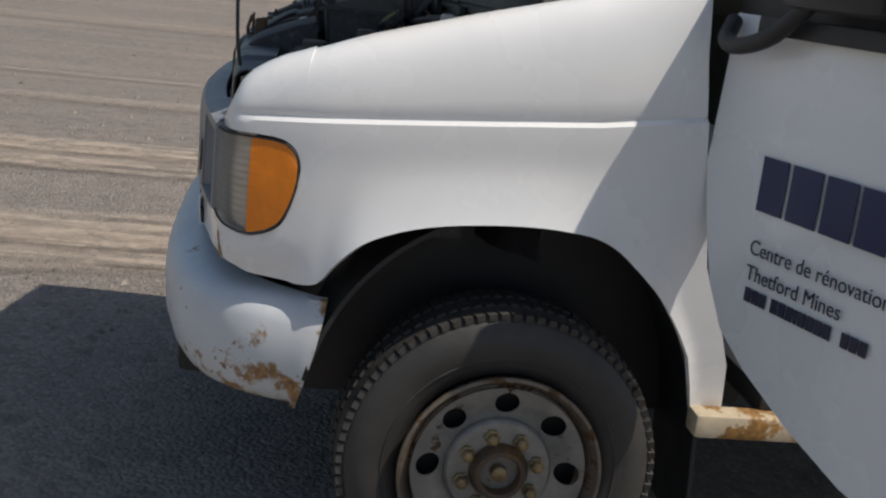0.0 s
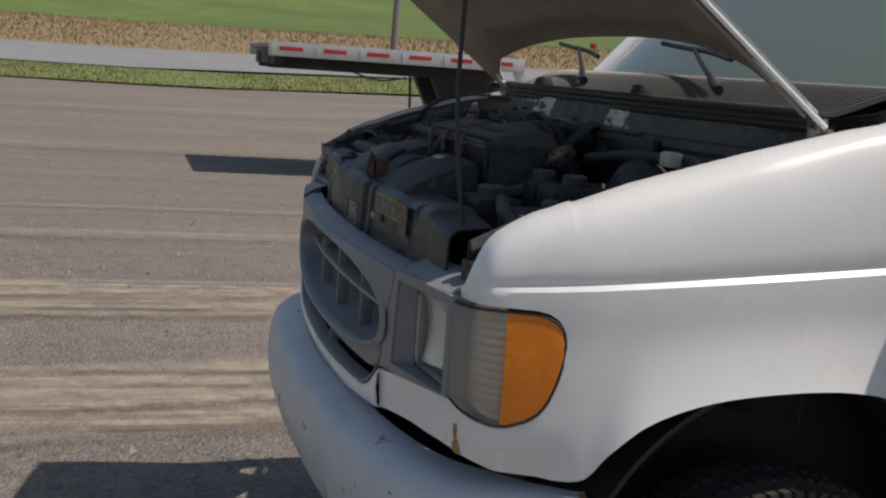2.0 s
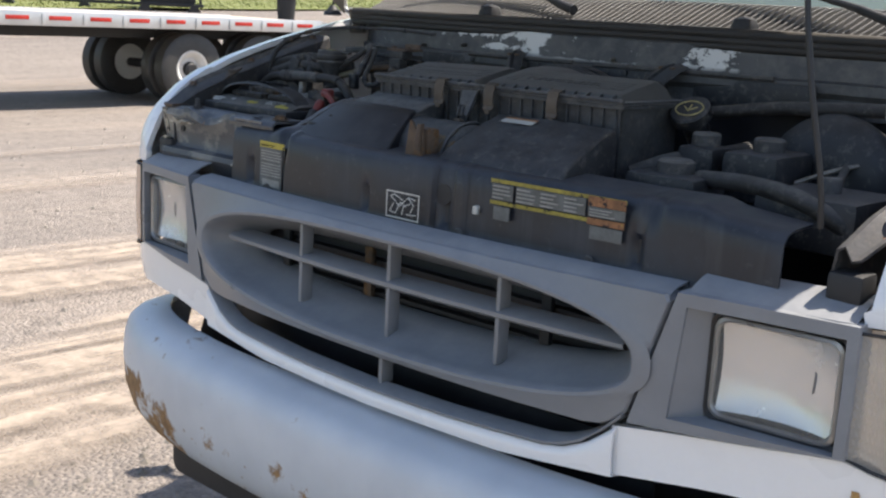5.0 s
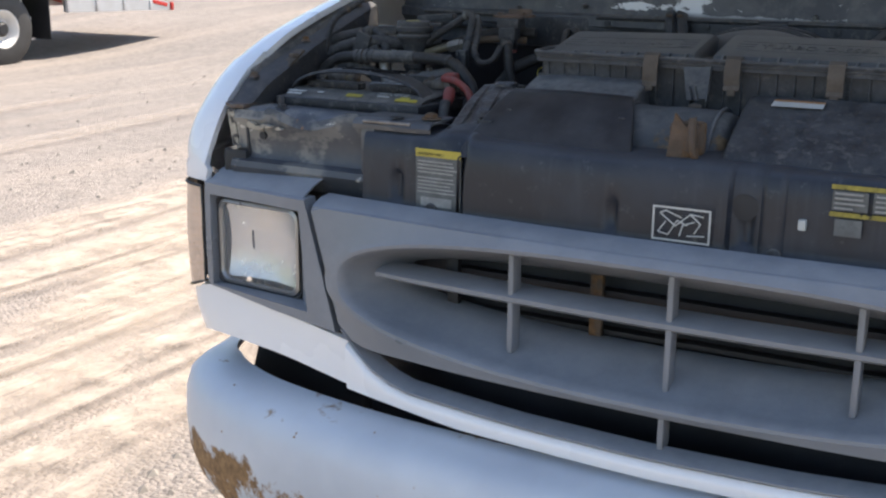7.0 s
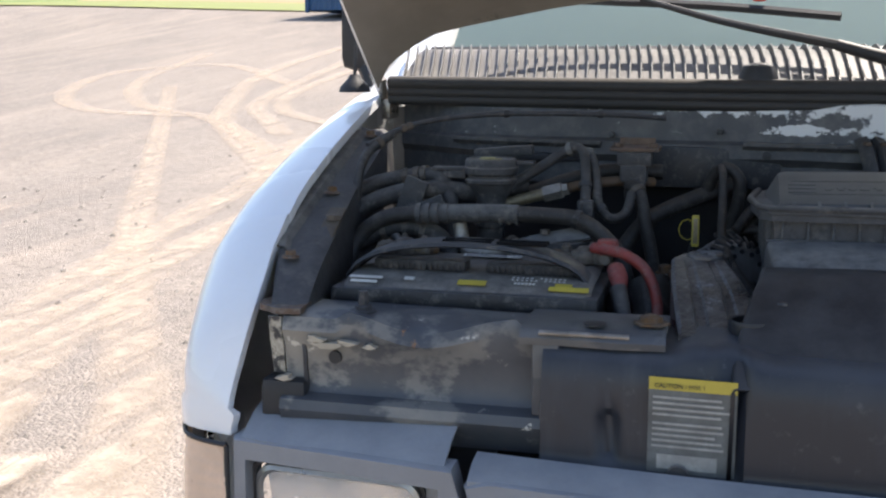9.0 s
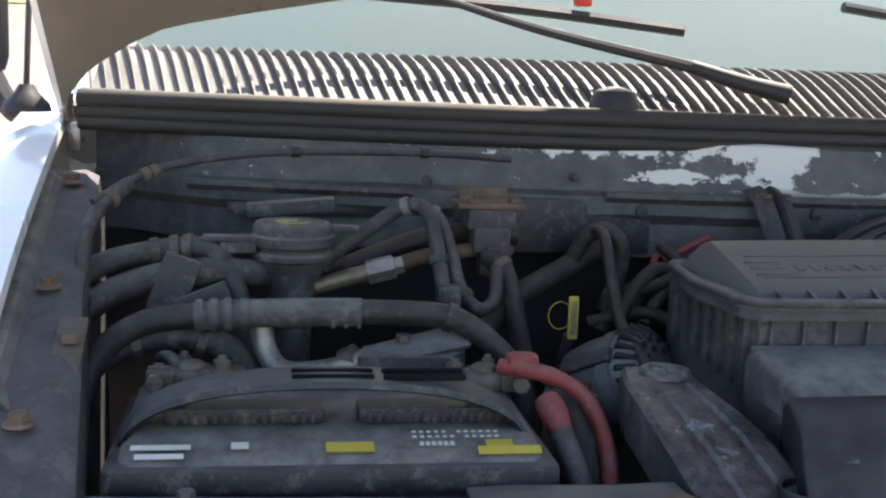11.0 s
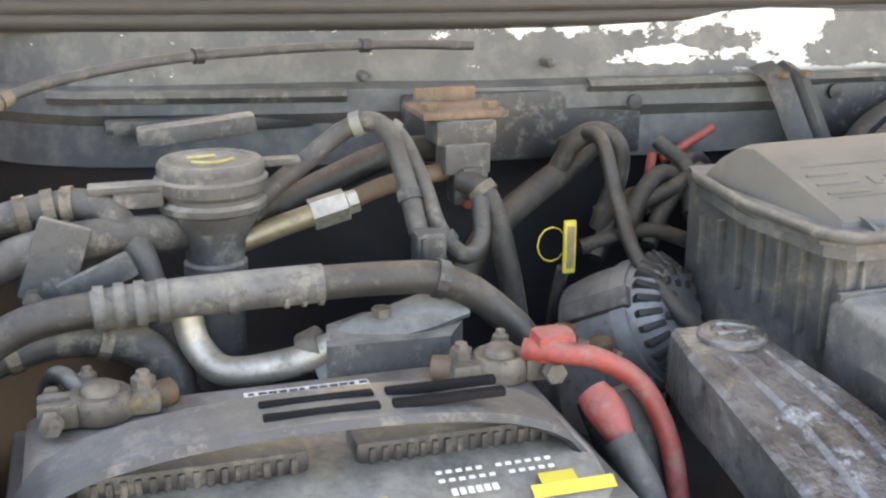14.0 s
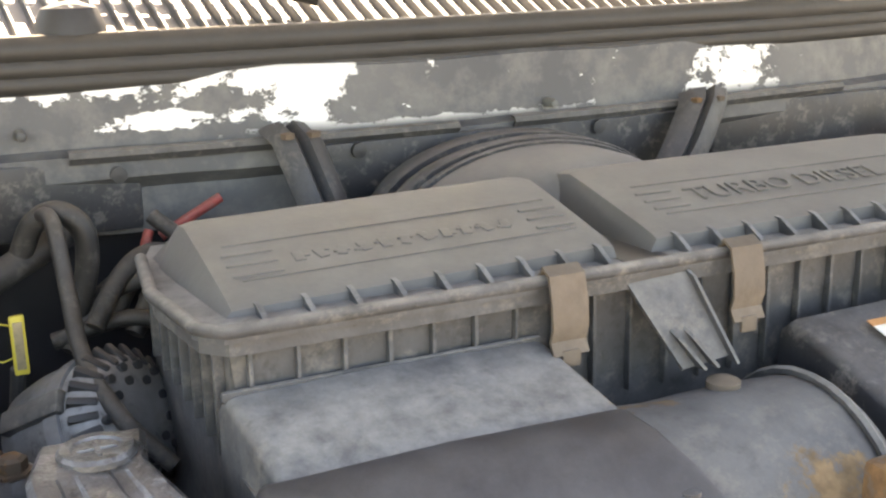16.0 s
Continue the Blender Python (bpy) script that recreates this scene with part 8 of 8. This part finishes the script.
reservoir("steering_reservoir", "small steering fluid reservoir", (0.40, 0.44, 1.22), (0.07, 0.07, 0.07), 0.024)
pipe("coolant_hose", [(0.46, 0.33, 1.215), (0.56, 0.30, 1.222), (0.66, 0.27, 1.215), (0.73, 0.30, 1.17), (0.75, 0.36, 1.10)], 0.014, "hose", "thick dusty coolant hose")
pipe("coolant_hose", [(0.31, 0.36, 1.20), (0.36, 0.40, 1.225), (0.40, 0.50, 1.235), (0.40, 0.60, 1.24)], 0.015, "hose", "black hose beside the cover")
pipe("brake_line", [(0.55, 0.47, 1.21), (0.60, 0.52, 1.235), (0.66, 0.60, 1.25), (0.70, 0.64, 1.24)], 0.004, "pipe", "thin metal brake line", "pipe")
pipe("wiring_loom", [(0.34, 0.56, 1.30), (0.45, 0.59, 1.318), (0.56, 0.60, 1.325), (0.68, 0.62, 1.33), (0.76, 0.62, 1.32)], 0.012, "hose", "wiring loom along the firewall", "cable")
pipe("wiring_loom", [(0.60, 0.26, 1.15), (0.62, 0.34, 1.20), (0.63, 0.44, 1.215), (0.60, 0.55, 1.24)], 0.007, "hose", "wiring loom across the bay", "cable")
bb = thing("brake_booster", "round black brake booster on the firewall", "booster")
bm = blank()
lathe(bm, [(-0.06, 0.03), (-0.055, 0.09), (-0.035, 0.115), (-0.01, 0.12), (0.02, 0.112), (0.05, 0.09)], (0.56, 0.60, 1.20), "y", 32)
part("shell", bm, M["dusty"], bb)
bm = blank()
box(bm, (0.56, 0.50, 1.17), (0.05, 0.12, 0.05), 0.01)
part("cylinder", bm, M["cast"], bb)
ws = thing("washer_tank", "white plastic washer tank by the fender", "tank")
bm = blank()
box(bm, (0.66, 0.60, 1.33), (0.05, 0.03, 0.03), 0.008)
part("tank", bm, M["label_white"], ws)

# ---- engine below ----
en = thing("engine_block", "dark grimy diesel engine deep in the bay", "engine")
bm = blank()
box(bm, (0.0, 0.62, 1.02), (0.52, 0.40, 0.30), 0.03)
part("block", bm, M["sooty"], en)
for sx in (-1, 1):
    bm = blank()
    box(bm, (sx * 0.28, 0.55, 1.08), (0.16, 0.30, 0.10), 0.02, Matrix.Rotation(0.5 * sx, 4, "Y"))
    part("valve_cover", bm, M["sooty"], en)
bm = blank()
lathe(bm, [(-0.02, 0.10), (-0.02, 0.11), (0.02, 0.11), (0.02, 0.02)], (-0.02, 0.40, 1.0), "y", 28)
lathe(bm, [(-0.02, 0.05), (-0.02, 0.055), (0.02, 0.055), (0.02, 0.02)], (-0.24, 0.42, 1.08), "y", 24)
part("pulley", bm, M["darksteel"], en)
bm = blank()
box(bm, (0, 0.32, 0.98), (0.92, 0.05, 0.36), 0.01)
part("fan_shroud", bm, M["black"], en)
bm = blank()
box(bm, (0, 0.52, 0.80), (1.18, 0.56, 0.03), 0.005)
part("splash_tray", bm, M["black"], en)
tr = thing("battery_tray", "dark steel battery tray", "tray")
bm = blank()
box(bm, (-0.62, 0.34, 1.075), (0.34, 0.24, 0.03), 0.006)
part("plate", bm, M["apron"], tr)

# ---- trailer ----
def trailer():
    t = thing("flatbed_trailer", "aluminium step-deck flatbed trailer with red and white tape", "trailer")
    X0, X1 = -15.45, -13.0
    for name, y0, y1, z in (("upper_deck", 1.45, 5.1, 1.66), ("lower_deck", 5.0, 11.05, 1.14)):
        bm = blank()
        box(bm, ((X0 + X1) / 2, (y0 + y1) / 2, z - 0.03), (X1 - X0 - 0.06, y1 - y0, 0.05), 0.01)
        part(name, bm, M["wood"], t, "pale weathered deck boards")
        for x in (X0, X1):
            bm = blank()
            box(bm, (x, (y0 + y1) / 2, z - 0.085), (0.05, y1 - y0, 0.19), 0.012)
            rail = part("side_rail", bm, M["alu"], t, "brushed aluminium side rail")
            if x == X1:
                n = int((y1 - y0) / 0.60)
                for k in range(n):
                    bm = blank()
                    box(bm, (x + 0.027, y0 + 0.3 + k * 0.6, z - 0.075), (0.006, 0.32, 0.055), 0.001)
                    part("red_tape", bm, M["red"], rail)
                    bm = blank()
                    box(bm, (x + 0.032, y0 + 0.06 + k * 0.6, z - 0.09), (0.02, 0.05, 0.14), 0.004)
                    part("stake_pocket", bm, M["alu"], rail)
    bm = blank()
    for x in (-14.75, -13.7):
        box(bm, (x, 2.9, 1.41), (0.16, 2.75, 0.19), 0.02)
        box(bm, (x, 8.0, 0.90), (0.16, 6.2, 0.20), 0.02)
        prism_box = [(3.55, 1.48), (3.9, 1.35), (4.15, 0.80), (5.3, 0.80), (5.3, 1.0), (4.9, 1.48)]
        prism(bm, prism_box, x - 0.09, x + 0.09, "x")
    box(bm, (-14.2, 1.6, 1.45), (2.3, 0.12, 0.17), 0.02)
    part("frame", bm, M["darksteel"], t, "black steel trailer frame")
    bm = blank()
    box(bm, (-13.03, 5.05, 1.42), (0.03, 0.16, 0.34), 0.004, Matrix.Rotation(0.4, 4, "X"))
    part("corner_plate", bm, M["alu"], t)
    for x in (-14.9, -13.5):
        bm = blank()
        box(bm, (x, 4.3, 0.43), (0.2, 0.30, 1.10), 0.01)
        box(bm, (x, 4.3, height(x, 4.3) + 0.015), (0.26, 0.26, 0.05), 0.006)
        part("landing_leg", bm, M["darksteel"], t)
    bm = blank()
    tube(bm, [(-13.1, 2.6, 1.34), (-13.1, 3.0, 1.24), (-13.1, 3.4, 1.30)], 0.012, 5)
    tube(bm, [(-13.1, 3.45, 1.34), (-13.1, 3.47, 0.9), (-13.1, 3.45, 0.75)], 0.02, 5)
    part("air_hose", bm, M["black"], t)
    for y in (8.66, 9.98):
        for x in (-13.2, -13.55, -14.9, -15.25):
            out = 1 if x > -14 else -1
            bm = blank()
            lathe(bm, [(-0.12, 0.28), (-0.13, 0.46), (-0.10, 0.52), (0.10, 0.52), (0.13, 0.46), (0.12, 0.28), (0.0, 0.27)], (x, y, 0.38), "x", 36)
            wh = part("wheel", bm, M["rubber"], t, "dark dual trailer tyre with a white wheel")
            bm = blank()
            lathe(bm, [(-0.11 * out, 0.275), (0.115 * out, 0.275), (0.12 * out, 0.26), (0.06 * out, 0.19), (0.02 * out, 0.165), (0.02 * out, 0.0001)], (x, y, 0.38), "x", 28)
            part("rim", bm, M["white_wheel"], wh)
            bm = blank()
            lathe(bm, [(0.0, 0.11), (0.09 * out, 0.105), (0.12 * out, 0.07), (0.12 * out, 0.0001)], (x, y, 0.38), "x", 20)
            part("hub", bm, M["darksteel"], wh)
    for y in (8.66, 9.98):
        bm = blank()
        tube(bm, [(-15.3, y, 0.38), (-13.2, y, 0.38)], 0.07, 8, 1, False)
        part("axle", bm, M["darksteel"], t)
        bm = blank()
        box(bm, (-13.35, y + 0.66, 0.50), (0.05, 0.12, 0.05), 0.01)
        box(bm, (-13.35, y + 0.66, 0.20), (0.06, 0.20, 0.04), 0.01)
        part("spring_hanger", bm, M["alu"], t)
    for x in (-13.35, -15.05):
        bm = blank()
        box(bm, (x, 10.82, 0.52), (0.55, 0.02, 0.66), 0.004)
        part("mud_flap", bm, M["black"], t, "black rubber mud flap behind the wheels")
    # beaver tail sloping down behind the wheels
    for x in (X0, X1):
        bm = blank()
        prism(bm, [(11.05, 1.14), (12.2, 0.93), (13.3, 0.66), (13.3, 0.54), (11.05, 0.58)], x - 0.025, x + 0.025, "x")
        tail = part("tail_panel", bm, M["alu"], t, "grey sloping tail panel with red tape")
        for k in range(4):
            y = 11.15 + 0.58 * k
            z = 1.10 - 0.215 * (y - 11.05)
            bm = blank()
            box(bm, (x + 0.029, y + 0.16, z - 0.05), (0.006, 0.34, 0.06), 0.001, Matrix.Rotation(-0.21, 4, "X"))
            part("red_tape", bm, M["red"], tail)
            bm = blank()
            box(bm, (x + 0.03, y - 0.06, (z + 0.56) / 2), (0.03, 0.05, z - 0.58), 0.006)
            part("stiffener", bm, M["alu"], tail)
    bm = blank()
    sheet(bm, [[(x, y, z) for x in (X0 + 0.03, X1 - 0.03)] for y, z in ((11.05, 1.13), (12.2, 0.92), (13.3, 0.65))])
    part("tail_deck", bm, M["wood"], t, solid=0.05)
    bm = blank()
    box(bm, (-14.2, 13.32, 0.60), (2.5, 0.06, 0.13), 0.01)
    part("rear_beam", bm, M["red"], t)
    return t


trailer()


def barrel(x, y):
    b = thing("waste_barrel", "dark plastic waste barrel with a bag hung over its rim", "barrel")
    z = height(x, y)
    bm = blank()
    lathe(bm, [(0, 0.24), (0.3, 0.27), (0.8, 0.30), (0.86, 0.31), (0.87, 0.28), (0.4, 0.26)], (x, y, z), "z", 20)
    body = part("body", bm, M["black"], b)
    bm = blank()
    lathe(bm, [(0.62, 0.315), (0.78, 0.325), (0.885, 0.33), (0.89, 0.29)], (x, y, z), "z", 14)
    part("bag", bm, M["rubber"], b)


barrel(-26.0, 20.8)


def implement(x, y, turn):
    """A dark rack on skids with a crate at its end."""
    r = thing("steel_rack", "dark barred steel rack parked by the verge", "rack", at=(x, y, height(x, y)))
    r.rotation_euler = (0, 0, turn)
    bm = blank()
    for z in (0.22, 0.62):
        box(bm, (0, 0, z), (6.4, 0.10, 0.10), 0.02)
    part("rail", bm, M["darksteel"], r)
    for k in range(22):
        bm = blank()
        box(bm, (-3.1 + 6.2 * k / 21, 0.0, 0.42), (0.07, 0.07, 0.40), 0.01)
        part("bar", bm, M["darksteel"], r)
    for px in (-2.6, -0.4, 1.4, 2.9):
        bm = blank()
        prism(bm, [(px - 0.22, 0.0), (px + 0.22, 0.0), (px + 0.08, 0.22), (px - 0.08, 0.22)], -0.25, 0.25, "y")
        part("skid", bm, M["darksteel"], r)
    bm = blank()
    box(bm, (2.1, 0.5, 0.80), (1.7, 0.9, 1.15), 0.04)
    part("crate", bm, M["black"], r, "dark square crate")
    return r


implement(-31.2, 17.6, radians(58))


def utility_pole(x, y, h, lean=0.02):
    p = thing("utility_pole", "grey weathered wooden utility pole beside the road", "pole")
    z = 1.45 + land_lift(x, y)
    bm = blank()
    tube(bm, [(x, y, z - 0.3), (x, y + h * lean, z + h)], lambda t: 0.19 - 0.06 * t, 10, 1, False)
    part("shaft", bm, M["post"], p)
    bm = blank()
    box(bm, (x, y + h * lean * 0.93, z + h * 0.93), (0.1, 2.2, 0.12), 0.02)
    part("crossarm", bm, M["post"], p)


M["post"] = mk("weathered_wood", (0.25, 0.23, 0.21), 0.85, 0.0, 0.25, 3.0, 30.0, 0.3)
utility_pole(-52.5, 12.2, 9.0)
utility_pole(-53.0, 35.5, 9.0)


def container(x, y, w, d, h):
    c = thing("shipping_container", "dark blue corrugated steel container at the lot's edge", "container")
    z = height(x, y)
    bm = blank()
    n = 40
    line = []
    for k in range(n):
        u = k / n
        line.append((x - w / 2 + w * u, y - d / 2 + (0.04 if k % 4 in (1, 2) else 0.0)))
    poly = line + [(x + w / 2, y - d / 2), (x + w / 2, y + d / 2), (x - w / 2, y + d / 2)]
    prism(bm, poly, z + 0.1, z + h, "z")
    part("wall", bm, M["blue"], c, smooth=0)
    for sx in (-1, 1):
        for sy in (-1, 1):
            bm = blank()
            box(bm, (x + sx * w / 2, y + sy * d / 2, z + h / 2), (0.16, 0.16, h), 0.02)
            part("corner_post", bm, M["blue"], c)


container(-16.6, 48.0, 2.4, 6.0, 2.6)
container(-14.0, 49.5, 2.4, 6.0, 2.6)


def verge_tufts():
    """Loose blades along the verge."""
    rnd = random.Random(5)
    vs, fs = [], []
    for k in range(26000):
        x = -30.3 - 7.5 * rnd.random()
        y = -26 + 66 * rnd.random()
        z = 0.45 + 0.28 * max(0, (-x - 30.5) / 7.5) + land_lift(x, y)
        h, a = 0.03 + 0.06 * rnd.random(), rnd.random() * math.pi
        dx, dy = 0.025 * math.cos(a), 0.025 * math.sin(a)
        i = len(vs)
        vs += [(x - dx, y - dy, z), (x + dx, y + dy, z), (x + 0.06 * (rnd.random() - 0.5), y + 0.06 * (rnd.random() - 0.5), z + h)]
        fs.append((i, i + 1, i + 2))
    me = bpy.data.meshes.new("verge_grass")
    me.from_pydata(vs, [], fs)
    me.materials.append(M["grass"])
    return tagged(new("verge_grass", me), "uneven green grass along the lot's edge", "grass", kind="stuff")


verge_tufts()


def dry_tufts():
    rnd = random.Random(8)
    vs, fs = [], []
    for k in range(30000):
        u = rnd.random()
        x = -51.3 - 28.0 * u
        y = -36 + 96 * rnd.random()
        z = 1.40 + 1.72 * u + land_lift(x, y)
        h, a = 0.08 + 0.16 * rnd.random(), rnd.random() * math.pi
        dx, dy = 0.035 * math.cos(a), 0.035 * math.sin(a)
        i = len(vs)
        vs += [(x - dx, y - dy, z - 0.02), (x + dx, y + dy, z - 0.02), (x + 0.12 * (rnd.random() - 0.5), y + 0.12 * (rnd.random() - 0.5), z + h)]
        fs.append((i, i + 1, i + 2))
    me = bpy.data.meshes.new("dry_grass")
    me.from_pydata(vs, [], fs)
    me.materials.append(M["dry"])
    return tagged(new("dry_grass", me), "tall dry yellow grass beside the road", "grass", kind="stuff")


dry_tufts()


def stones():
    """Loose stones on the lot, thickest near the van."""
    rnd = random.Random(3)
    vs, fs = [], []
    for k in range(7500):
        r = 1.0 + 13.0 * rnd.random() ** 1.7
        a = rnd.uniform(1.3, 4.6)
        x, y = -0.4 + r * math.cos(a), 0.6 + r * math.sin(a)
        if abs(x) < 0.9 and y > 0.0:
            continue
        s = (0.004 + 0.020 * rnd.random() ** 5) * (1 + 0.06 * r)
        z = height(x, y)
        i = len(vs)
        q = [(1, 0, 0), (0, 1, 0), (-1, 0.1, 0), (0.1, -1, 0), (0.1, 0.1, 0.8)]
        vs += [(x + s * c[0] * rnd.uniform(0.6, 1.3), y + s * c[1] * rnd.uniform(0.6, 1.3), z - 0.002 + s * c[2]) for c in q]
        fs += [(i, i + 1, i + 4), (i + 1, i + 2, i + 4), (i + 2, i + 3, i + 4), (i + 3, i, i + 4)]
    me = bpy.data.meshes.new("loose_gravel")
    me.from_pydata(vs, [], fs)
    me.materials.append(M["stone"])
    return tagged(new("loose_gravel", me), "loose grey and tan stones scattered on the lot", "gravel", kind="stuff")


M["stone"] = mk("loose_stone", (0.27, 0.245, 0.215), 0.9, 0.0, 0.5, 1.7, 60.0, 0.4, 0.004)
stones()

bm = blank()
sheet(bm, [[(x, y, height(x, y) + 0.06 + (0.15 if y > 58 else 0)) for y in (50, 52, 55, 58, 64)] for x in range(-44, 60, 4)])
tagged(part("far_verge", bm, M["grass"]), "green verge at the far end of the lot", "ground", kind="structure")
bm = blank()
sheet(bm, [[(x, y, height(x, 64) + d) for y, d in ((63.5, 0.18), (70, 0.9), (85, 2.4), (110, 4.6))] for x in range(-60, 60, 4)])
tagged(part("far_dry_field", bm, M["dry"]), "dry tan field past the far verge", "ground", kind="structure")
